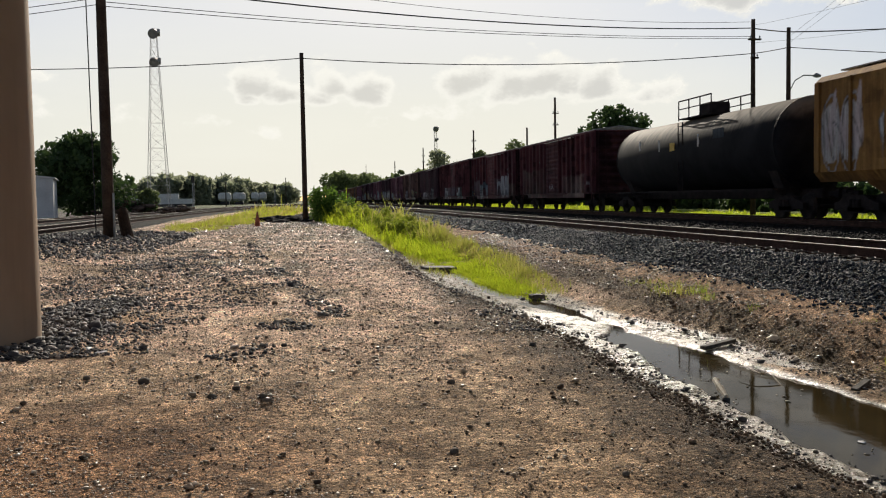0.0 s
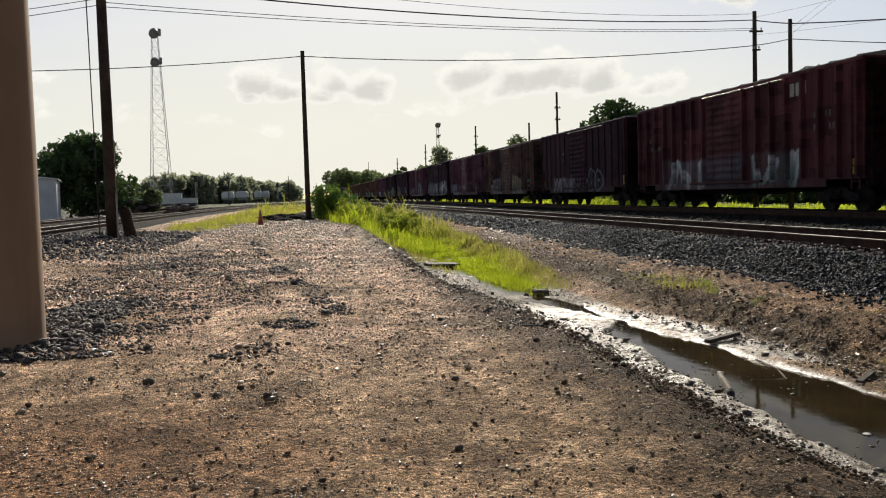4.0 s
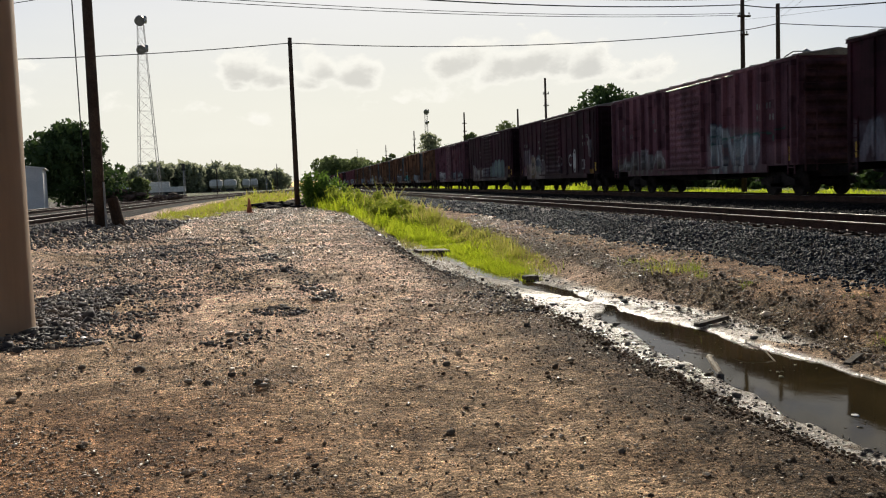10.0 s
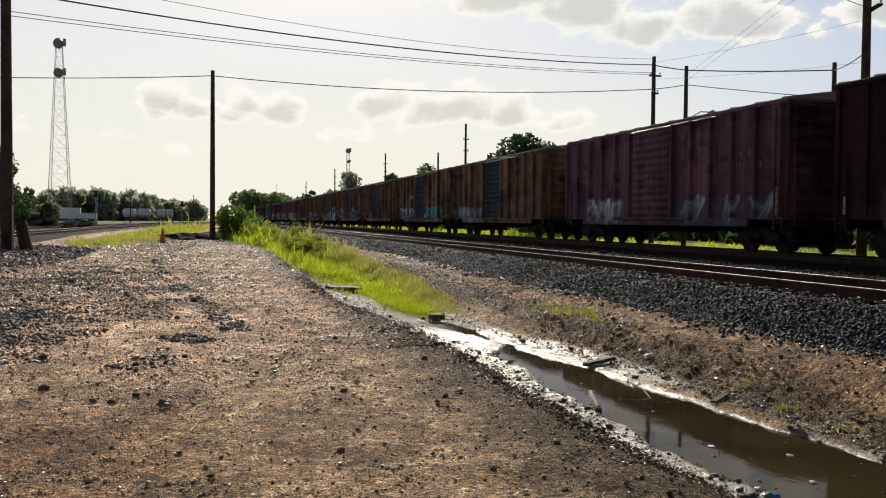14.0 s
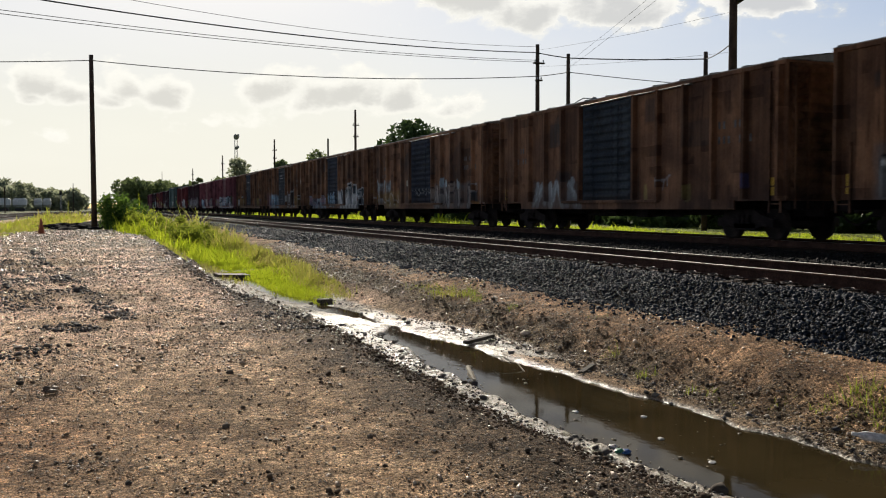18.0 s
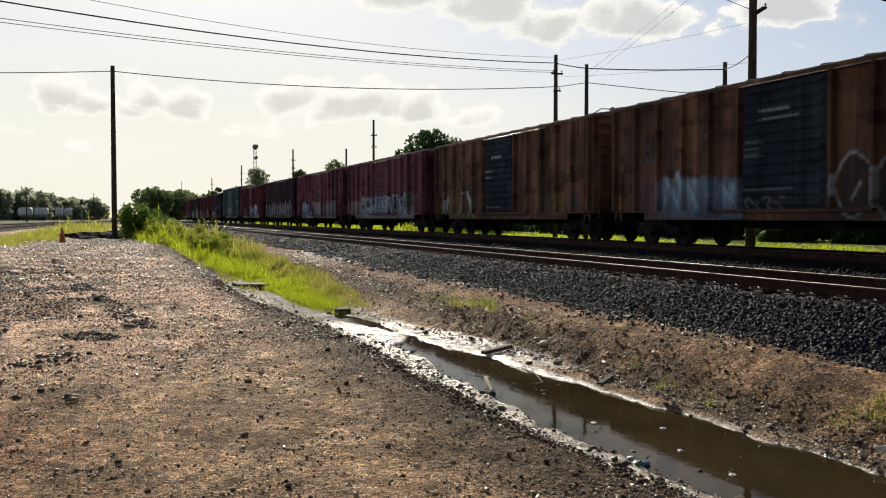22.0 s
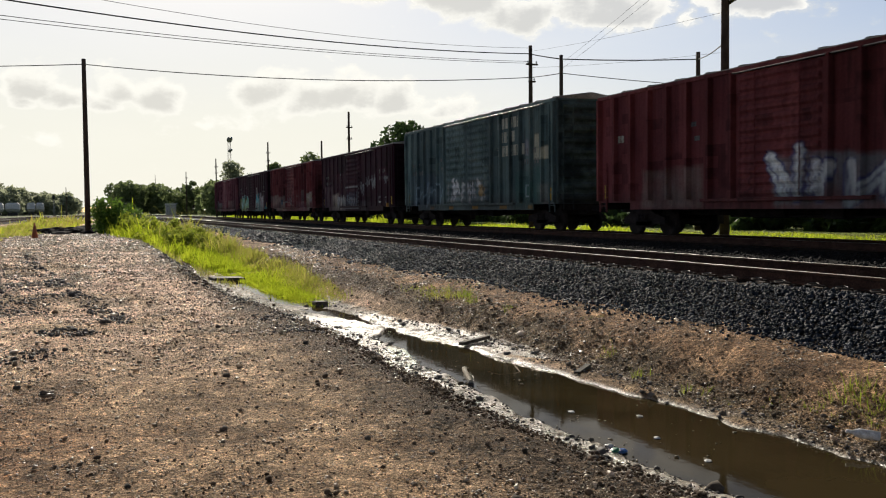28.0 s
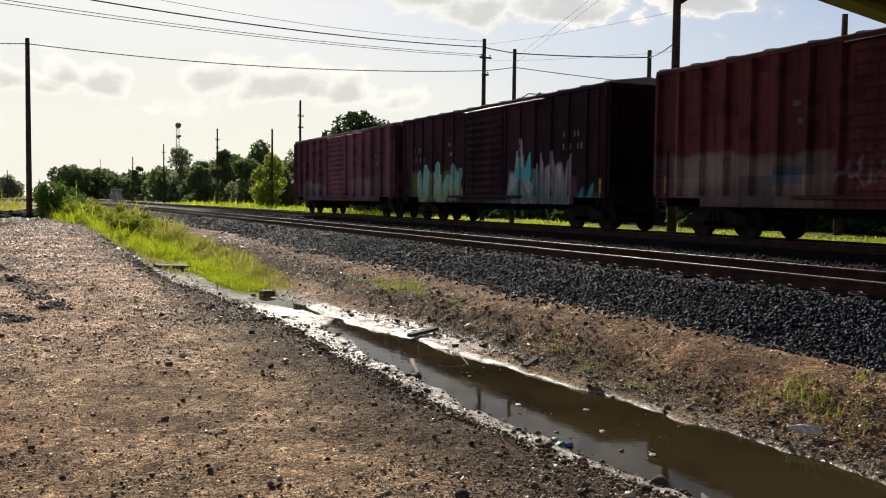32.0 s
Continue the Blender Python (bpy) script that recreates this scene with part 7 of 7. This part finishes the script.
def grass(name, label, spots, mat, seed, kind="stuff"):
    """Spots: centre x, y, spreads, count, height, blade width."""
    r = np.random.default_rng(seed)
    vs, fs, k = [], [], 0
    for cx, cy, rx, ry, n, h, w in spots:
        a, q = r.uniform(0, 6.283, n), np.sqrt(r.uniform(0, 1, n)) * r.lognormal(0, 0.12, n)
        x, y = cx + np.cos(a) * q * rx, cy + np.sin(a) * q * ry
        v, f = blades(x, y, h * r.lognormal(0, 0.38, n) * np.clip(0.78 + 0.7 * wob(x, y, 2.4, 33) + 0.3 * wob(x, y, 7.0, 35), 0.25, 2.0), w * r.uniform(0.6, 1.4, n), int(r.integers(1e6)))
        vs.append(v), fs.append(f + k)
        k += len(v)
    ob = new(name, raw(name, np.concatenate(vs), np.concatenate(fs), mat))
    return tagged(ob, label, "grass", kind=kind)


grass("ditch_grass", "bright green grass growing along the wet ditch", [(4.2, 17.8, 0.34, 1.3, 4200, 0.05, 0.008), (4.3, 20.5, 0.5, 2.6, 10000, 0.07, 0.010), (4.35, 25, 0.62, 3.6, 12000, 0.11, 0.014), (4.1, 31, 0.8, 4.5, 10000, 0.19, 0.02), (3.5, 39, 1.0, 5, 5500, 0.34, 0.034), (2.6, 47, 1.2, 5, 3500, 0.42, 0.045)], GRASS, 71)
grass("dry_grass", "dry straw-coloured grass on the ditch's edge", [(4.75, 20, 0.35, 3, 1800, 0.12, 0.014), (4.95, 25, 0.4, 4, 2400, 0.14, 0.018), (5.0, 31, 0.5, 5, 3600, 0.21, 0.022), (4.7, 37, 0.7, 6, 3800, 0.32, 0.03), (2.7, 34, 0.3, 5, 600, 0.16, 0.026), (5.7, 14.5, 0.35, 1.2, 300, 0.1, 0.012), (4.6, 45, 1.0, 6, 2600, 0.45, 0.045), (3.3, 25, 0.25, 4, 500, 0.12, 0.016), (3.6, 42, 0.8, 5, 1800, 0.45, 0.04)], DRY, 72)
grass("yard_grass", "rough grass strip between the lot and the side track", [(-4.6, 44, 1.2, 5, 3600, 0.12, 0.04), (-3.6, 54, 1.5, 8, 4200, 0.15, 0.05), (-2.6, 70, 2.0, 12, 3800, 0.2, 0.08), (-2.0, 92, 2.5, 14, 2600, 0.3, 0.12)], DRY, 73)
grass("yard_grass", "green grass strip between the lot and the side track", [(-4.4, 46, 1.2, 6, 1800, 0.10, 0.04), (-3.2, 58, 1.6, 9, 2000, 0.14, 0.06), (-2.4, 76, 2.0, 12, 2000, 0.2, 0.09)], GRASS, 74)
grass("verge_grass", "bright green grass beyond the train", [(24, 25, 4, 12, 9000, 0.07, 0.04), (24, 50, 4, 16, 7000, 0.11, 0.06), (24, 85, 4, 22, 5000, 0.3, 0.11), (25, 130, 4, 30, 4000, 0.35, 0.16)], GRASS, 75)


def weed_clump(x, y, h, r_, label, mat, count, seed):
    """A leafy weed: stems with many small leaves."""
    t = thing("weed_clump", label, "weeds", "weed clumps", m=pose(x, y, float(ground_z(x, y))))
    rr = np.random.default_rng(seed)
    g = Geo()
    c, q = [], []
    for _ in range(16):
        a, u = rr.uniform(0, 6.28), rr.uniform(0, 1) ** 0.5
        top = (math.cos(a) * u * r_, math.sin(a) * u * r_, h * rr.uniform(0.55, 1.0))
        g.tube([(top[0] * 0.4, top[1] * 0.4, -0.05), (top[0] * 0.7, top[1] * 0.7, top[2] * 0.5), top], [0.012, 0.009, 0.003], 4)
        for k in (0.25, 0.55, 0.85):
            c.append((top[0] * (0.4 + 0.6 * k), top[1] * (0.4 + 0.6 * k), top[2] * k))
            q.append(h * 0.17)
    part("stems", g, BARK, t)
    v, f = leaves(c, q, count, 0.055 * (0.6 + h * 0.4), seed, 1.1)
    part("foliage", raw("foliage", v, f, mat), None, t)


weed_clump(1.15, 49.4, 1.9, 0.75, "tall dark green weeds beside the bare pole", WEED, 2600, 81)
weed_clump(2.3, 48.5, 1.35, 0.75, "leafy green weeds in the ditch grass", WEED, 1900, 82)
weed_clump(2.9, 45.0, 1.25, 1.0, "yellow-green weeds in the ditch grass", LEAF_YELLOW, 2600, 83)
weed_clump(3.8, 37.5, 1.0, 0.95, "bright yellow-green bushy weeds", LEAF_YELLOW, 3000, 84)
weed_clump(2.9, 40.0, 0.8, 0.8, "bright yellow-green bushy weeds", LEAF_YELLOW, 2000, 88)
weed_clump(3.1, 41.5, 0.85, 0.6, "yellow-green weeds in the ditch grass", LEAF_YELLOW, 1200, 85)
weed_clump(4.6, 36.5, 0.75, 0.7, "yellow-green bushy weeds above the ditch", LEAF_YELLOW, 1800, 86)
weed_clump(4.4, 33.5, 0.5, 0.5, "yellow-green weeds in the ditch grass", LEAF_YELLOW, 900, 87)

weed_clump(2.6, 46.6, 1.25, 0.9, "yellow-green weeds in the ditch grass", LEAF_YELLOW, 2200, 90)
weed_clump(3.4, 43.2, 1.15, 0.95, "bright yellow-green bushy weeds", LEAF_YELLOW, 2400, 91)
weed_clump(4.0, 40.6, 0.95, 0.85, "bright yellow-green bushy weeds", LEAF_YELLOW, 2000, 92)
weed_clump(1.8, 49.6, 1.6, 0.7, "tall dark green weeds beside the bare pole", WEED, 2000, 93)


def tuft(x, y, h, n, seed):
    ob = grass("grass_tuft", "small green grass tuft at the ditch's edge", [(x, y, 0.13, 0.13, int(n * 1.4), h * 0.75, 0.007)], TUFT, seed, "stuff")
    tagged(ob, category="grass tuft", kind="stuff")


for k, (x, y, h, n) in enumerate(((5.44, 7.65, 0.10, 26), (5.6, 8.6, 0.09, 18), (5.42, 6.75, 0.12, 24), (5.75, 5.5, 0.17, 34), (5.6, 5.9, 0.14, 22), (5.85, 5.05, 0.16, 34), (6.0, 4.7, 0.15, 26), (5.7, 4.5, 0.12, 18), (5.55, 14.2, 0.14, 30), (5.75, 12.9, 0.12, 26), (6.2, 9.9, 0.07, 12), (5.35, 6.3, 0.08, 14), (5.95, 5.3, 0.2, 40), (5.8, 4.85, 0.18, 36), (6.05, 4.3, 0.18, 40), (5.7, 5.15, 0.14, 30), (5.9, 3.9, 0.16, 30), (6.3, 4.9, 0.12, 22), (5.95, 13.6, 0.16, 40), (5.6, 15.2, 0.16, 40), (5.85, 11.7, 0.1, 18))):
    tuft(x, y, h, n, 500 + k)

# ---- things in and by the ditch ----
BOARD = worn("weathered_board", (0.05, 0.042, 0.034), (0.11, 0.092, 0.075), 4.0, 0.85)
PALE = worn("bleached_wood", (0.42, 0.37, 0.29), (0.55, 0.49, 0.40), 5.0, 0.8)
RUBBER = worn("tyre_rubber", (0.10, 0.09, 0.08), (0.20, 0.18, 0.16), 5.0, 0.8)
PAPER = worn("white_plastic", (0.62, 0.62, 0.64), (0.75, 0.75, 0.76), 10.0, 0.5)
BLUEP = worn("blue_plastic", (0.04, 0.12, 0.38), (0.07, 0.18, 0.48), 10.0, 0.4)
GREENP = worn("green_plastic", (0.03, 0.22, 0.14), (0.06, 0.30, 0.18), 10.0, 0.4)


def single(name, geo, mat, label, category, m, smooth=False):
    return tagged(part(name, geo, mat, None, label, smooth, m), category=category)


single("slab", Geo().box(-0.42, 0.42, -0.24, 0.24, -0.06, 0.02, 0.01), BOARD, "flat grey slab lying in the shallow mud", "slab", pose(3.5, 23.8, -0.22, 2, 2, 8))
single("stone_block", Geo().box(-0.125, 0.125, -0.1, 0.1, -0.06, 0.05, 0.02), BOARD, "dark squarish block standing in shallow water", "block", pose(4.2, 16.6, -0.26, 0, 3, 8))
single("plank", Geo().box(-0.27, 0.27, -0.04, 0.04, -0.02, 0.025, 0.01), BOARD, "short dark plank resting on the mud", "plank", pose(4.87, 10.75, -0.235, 0, -4, 24))
single("plank", Geo().box(-0.2, 0.2, -0.03, 0.03, -0.02, 0.02, 0.008), BOARD, "broken dark plank on the wet bank", "plank", pose(5.1, 8.3, -0.25, 0, -4, 40))
single("driftwood", Geo().tube([(-0.25, -0.1, 0), (-0.05, 0.0, 0.03), (0.12, 0.06, 0.05), (0.28, 0.05, 0.03)], [0.012, 0.024, 0.026, 0.008], 7), PALE, "pale bleached piece of driftwood on the mud", "driftwood", pose(3.8, 8.5, -0.25, 0, 0, 55))
single("driftwood", Geo().tube([(-0.2, 0.0, 0), (0.0, 0.03, 0.03), (0.22, 0.0, 0.01)], [0.02, 0.035, 0.012], 7), PALE, "small pale driftwood beside a larger piece", "driftwood", pose(3.72, 8.25, -0.23, 0, 0, 70))
single("twig", Geo().tube([(0, -0.32, -0.02), (0.03, -0.05, 0.05), (-0.04, 0.2, 0.1), (-0.12, 0.34, 0.08)], [0.008, 0.008, 0.006, 0.004], 6), PALE, "thin pale twig sticking from the water", "twig", pose(4.52, 8.95, -0.3))
ring = Geo()
n = 20
ring.tube([(0.2 * math.cos(a), 0.26 * math.sin(a), 0.0) for a in [2 * math.pi * k / n for k in range(n + 1)]], 0.012, 6)
single("hoop", ring, PALE, "pale hoop half sunk in the muddy water", "hoop", pose(4.82, 9.4, -0.3, 6, 0, 0))
for x, y, c, nm in ((3.66, 5.45, PAPER, "white"), (3.72, 5.35, BLUEP, "blue"), (3.62, 5.3, GREENP, "green")):
    g = Geo()
    v, f = icos(int(x * 1000))
    g.add(v * np.array([0.05, 0.04, 0.022]), [tuple(int(i) for i in t) for t in f])
    single("litter", g, c, "crumpled " + nm + " plastic litter on the mud", "litter", pose(x, y, max(-0.3, float(ground_z(x, y))) + 0.012, 0, 0, 40))
single("bottle", Geo().tube([(0, -0.1, 0), (0, 0.05, 0), (0, 0.1, 0), (0, 0.14, 0)], [0.035, 0.035, 0.014, 0.014], 10), PAPER, "clear white plastic bottle lying in the grass", "bottle", pose(5.45, 4.72, -0.19, 8, 0, 60), True)
for k, (x, y) in enumerate(((-2.45, 10.6), (-2.02, 10.2), (-2.2, 10.45), (4.2, 5.6), (4.15, 4.9), (4.5, 6.3), (4.05, 6.7))):
    v, f = icos(900 + k)
    wet = x > 3
    single("paper_scrap", Geo().add(v * np.array([0.09 if not wet else 0.035, 0.035, 0.012]), [tuple(int(i) for i in t) for t in f]), PAPER, "torn white paper scrap on the ground" if not wet else "scrap of white litter floating on water", "litter", pose(x, y, -0.295 if wet else float(ground_z(x, y)) + 0.015, 0, 0, k * 50))

# ---- the yard to the west ----
METAL_W = worn("white_metal_siding", (0.50, 0.51, 0.52), (0.62, 0.62, 0.62), 0.6, 0.6)
ROOF_W = worn("pale_metal_roof", (0.60, 0.60, 0.58), (0.72, 0.72, 0.70), 0.6, 0.5)
DARKW = worn("dark_window", (0.02, 0.02, 0.025), (0.04, 0.04, 0.045), 2.0, 0.2)
ORANGE = worn("cone_orange", (0.26, 0.085, 0.05), (0.36, 0.12, 0.07), 6.0, 0.8)
RUSTY = worn("rusty_scrap", (0.09, 0.055, 0.04), (0.19, 0.13, 0.10), 3.0, 0.9)
BLACKP = worn("signal_black", (0.015, 0.015, 0.015), (0.03, 0.03, 0.03), 3.0, 0.6)

stump_m = pose(-5.55, 31.9, 0.3, 0, -12, 0)
single("pole_stub", Geo().tube([(0, 0, -0.2), (0, 0, 0.5), (0.02, 0, 1.0), (0.02, 0, 1.12)], [0.2, 0.19, 0.18, 0.15], 12), POLE, "short leaning stub of an old wooden pole", "pole stub", stump_m)
conduit = Geo().tube([(0.19, -0.12, 0.2), (0.19, -0.12, 1.9)], 0.035, 8)
part("conduit", conduit, STEEL, bpy.data.objects["utility_pole.001"], "pale metal conduit")
guy = Geo().tube([(-0.42, 0.1, 0.0), (-0.5, 0.1, 12.2)], 0.02, 5)
part("down_wire", guy, WIRE, bpy.data.objects["utility_pole.001"])

cone = thing("traffic_cone", "small faded orange traffic cone on the lot", "traffic cone", m=pose(-1.95, 44.5, float(ground_z(-1.95, 44.5))))
part("base", Geo().box(-0.18, 0.18, -0.18, 0.18, 0, 0.04, 0.01), ORANGE, cone)
part("body", Geo().tube([(0, 0, 0.04), (0, 0, 0.35), (0, 0, 0.7)], [0.14, 0.09, 0.03], 14), ORANGE, cone, smooth=True)

g = Geo()
for k in range(60):
    v, f = icos(600 + k)
    r = random.Random(k)
    s = r.uniform(0.2, 0.6)
    g.add(v * np.array([s * 1.3, s, s * 0.3]) + np.array([r.gauss(-0.4, 0.8), r.gauss(53.5, 1.6), 0.46 + abs(r.gauss(0, 0.08))]), [tuple(int(i) for i in t) for t in f])
tagged(new("dirt_heap", g.mesh("dirt_heap", BEDDING)), "low heap of dark dirt and asphalt rubble by the pole", "dirt heap", kind="stuff")

shed = thing("shed", "white metal shed with a dark window at the yard", "shed", m=pose(-21.7, 77, 0.3, 0, 0, 12) @ Matrix.Diagonal((1, 1, 0.98, 1)))
part("wall", Geo().add([(x, y, z) for y in (-4, 4) for x, z in ((-6, 0), (2.6, 0), (2.6, 3.3), (-1.7, 3.75), (-6, 3.3))], [(4, 3, 2, 1, 0), (5, 6, 7, 8, 9), (0, 1, 6, 5), (1, 2, 7, 6), (4, 0, 5, 9)]), METAL_W, shed)
part("roof", Geo().add([(x, y, z) for y in (-4.2, 4.2) for x, z in ((-6.2, 3.28), (-1.7, 3.81), (2.8, 3.28), (2.8, 3.38), (-1.7, 3.93), (-6.2, 3.38))], [(0, 1, 2, 3, 4, 5), (11, 10, 9, 8, 7, 6), (0, 6, 7, 1), (1, 7, 8, 2), (2, 8, 9, 3), (3, 9, 10, 4), (4, 10, 11, 5), (5, 11, 6, 0)]), ROOF_W, shed)
part("window", Geo().box(0.5, 1.3, -4.06, -4.0, 1.7, 2.4), DARKW, shed)
part("door", Geo().box(-2.6, -1.4, -4.06, -4.0, 0.0, 2.1), ROOF_W, shed)
for k in range(10):
    part("siding_rib", Geo().box(-5.6 + k * 0.85, -5.5 + k * 0.85, -4.04, -4.0, 0.1, 3.2), METAL_W, shed)
tank = thing("storage_box", "small white storage box beside the shed", "storage box", m=pose(-19.6, 70, 0.35) @ Matrix.Diagonal((0.7, 0.7, 0.8, 1)))
part("body", Geo().box(-0.6, 0.6, -0.6, 0.6, 0, 1.7, 0.05), METAL_W, tank)
part("lid", Geo().box(-0.65, 0.65, -0.65, 0.65, 1.7, 1.8, 0.03), ROOF_W, tank)


def trailer(x, y, length, h, rz, label, wall):
    t = thing("trailer", label, "trailer", "parked trailers", m=pose(x, y, 0.3, 0, 0, rz))
    part("body", Geo().add([(a, b, c) for c in (1.0, h) for a, b in ((-length / 2, -1.25), (length / 2, -1.25), (length / 2, 1.25), (-length / 2, 1.25))], [(3, 2, 1, 0), (4, 5, 6, 7), (0, 1, 5, 4), (1, 2, 6, 5), (2, 3, 7, 6), (3, 0, 4, 7)]), wall, t)
    part("roof_rim", Geo().box(-length / 2 - 0.03, length / 2 + 0.03, -1.28, 1.28, h, h + 0.1), ROOF_W, t)
    for k in range(9):
        part("side_rib", Geo().box(-length / 2 + (k + 0.5) * length / 9 - 0.04, -length / 2 + (k + 0.5) * length / 9 + 0.04, -1.29, -1.25, 1.05, h), ROOF_W, t)
    part("skirt", Geo().box(-length / 2 + 0.3, length / 2 - 0.3, -1.0, 1.0, 0.45, 1.0), BLACKP, t)
    for a in (-length / 2 + 1.2, -length / 2 + 2.4, length / 2 - 2.0):
        part("wheel", Geo().tube([(a, -1.2, 0.48), (a, -0.9, 0.48)], 0.48, 14), RUBBER, t)


trailer(-29.6, 195, 10.5, 3.0, 4, "long white trailer parked beyond the side tracks", METAL_W)
trailer(-23.6, 186, 6.5, 1.9, 2, "low blue-white trailer in front of a longer one", METAL_W)
for x, y in ((-23.2, 300), (-18.9, 302), (-14.0, 304), (-11.6, 307)):
    c = thing("parked_hopper", "pale grey covered hopper parked in the yard", "hopper car", "parked hopper cars", m=pose(x, y, 0.6) @ Matrix.Diagonal((1.25 if x < -15 else 0.72, 1, 1, 1)))
    part("body", Geo().add([(a, b, z) for z, w, q in ((1.2, 1.3, 0.6), (1.9, 1.55, 1.5), (3.4, 1.55, 1.5), (3.9, 1.0, 1.4)) for a, b in ((-w, -q), (w, -q), (w, q), (-w, q))], [(0, 1, 5, 4), (1, 2, 6, 5), (2, 3, 7, 6), (3, 0, 4, 7), (4, 5, 9, 8), (5, 6, 10, 9), (6, 7, 11, 10), (7, 4, 8, 11), (8, 9, 13, 12), (9, 10, 14, 13), (10, 11, 15, 14), (11, 8, 12, 15), (12, 13, 14, 15)]), METAL_W, c)
    for k in (-1.0, -0.5, 0.0, 0.5, 1.0):
        part("side_post", Geo().box(k - 0.04, k + 0.04, -1.56, -1.5, 1.9, 3.4), ROOF_W, c)
    part("undercarriage", Geo().box(-1.1, 1.1, -1.0, 1.0, 0.0, 0.9, 0.2), BLACKP, c)


def signal(x, y, h, label):
    s = thing("railway_signal", label, "railway signal", "railway signals", m=pose(x, y, float(ground_z(x, y))))
    part("mast", Geo().tube([(0, 0, 0), (0, 0, h)], 0.09, 8), STEEL, s)
    part("head", Geo().box(-0.28, 0.28, -0.15, 0.1, h - 0.9, h + 0.2, 0.06), BLACKP, s)
    part("ladder", ladder_geo(0.2, 0.2, 0.3, h - 0.8, 0.35, 9), STEEL, s)
    part("base", Geo().box(-0.35, 0.35, -0.35, 0.35, -0.1, 0.3, 0.04), CONCRETE, s)


signal(-17.6, 160, 5.3, "black railway signal on a mast by the side track")
signal(-5.9, 235, 5.0, "distant black railway signal beside the yard")
heap = Geo()
for k in range(120):
    v, f = icos(1200 + k)
    r = random.Random(900 + k)
    s = r.uniform(0.2, 0.8)
    heap.add(v * np.array([s, s * 0.8, s * 0.4]) + np.array([r.gauss(-15.2, 1.8), r.gauss(88, 1.0), 0.5 + abs(r.gauss(0, 0.45))]), [tuple(int(i) for i in t) for t in f])
tagged(new("scrap_heap", heap.mesh("scrap_heap", RUSTY)), "heap of rusty scrap and broken ties by the bush", "scrap pile", kind="stuff")

# ---- beyond the train ----
cab = thing("relay_cabinet", "pale grey railway relay cabinet by the tracks", "cabinet", m=pose(21.0, 238, 0.4))
part("body", Geo().box(-1.2, 1.2, -1.0, 1.0, 0.2, 2.8, 0.05), STEEL, cab)
part("roof", Geo().box(-1.35, 1.35, -1.15, 1.15, 2.8, 3.0, 0.03), ROOF_W, cab)
part("door", Geo().box(-0.5, 0.5, -1.04, -1.0, 0.4, 2.5), STEEL, cab)
lampp = thing("street_lamp", "street lamp with a curved arm beyond the train", "street lamp", m=pose(28.3, 50.4, 0.3) @ Matrix.Diagonal((0.75, 0.75, 1.07, 1)))
part("mast", Geo().tube([(0, 0, 0), (0, 0, 7.0)], [0.1, 0.07], 8), STEEL, lampp)
part("arm", Geo().tube([(0, 0, 6.6), (0.3, -0.3, 7.2), (0.8, -0.7, 7.45), (1.4, -1.2, 7.4)], 0.035, 6), STEEL, lampp)
part("head", Geo().tube([(1.3, -1.1, 7.38), (1.5, -1.28, 7.4), (1.75, -1.5, 7.34)], [0.05, 0.14, 0.06], 8), STEEL, lampp)

motions()
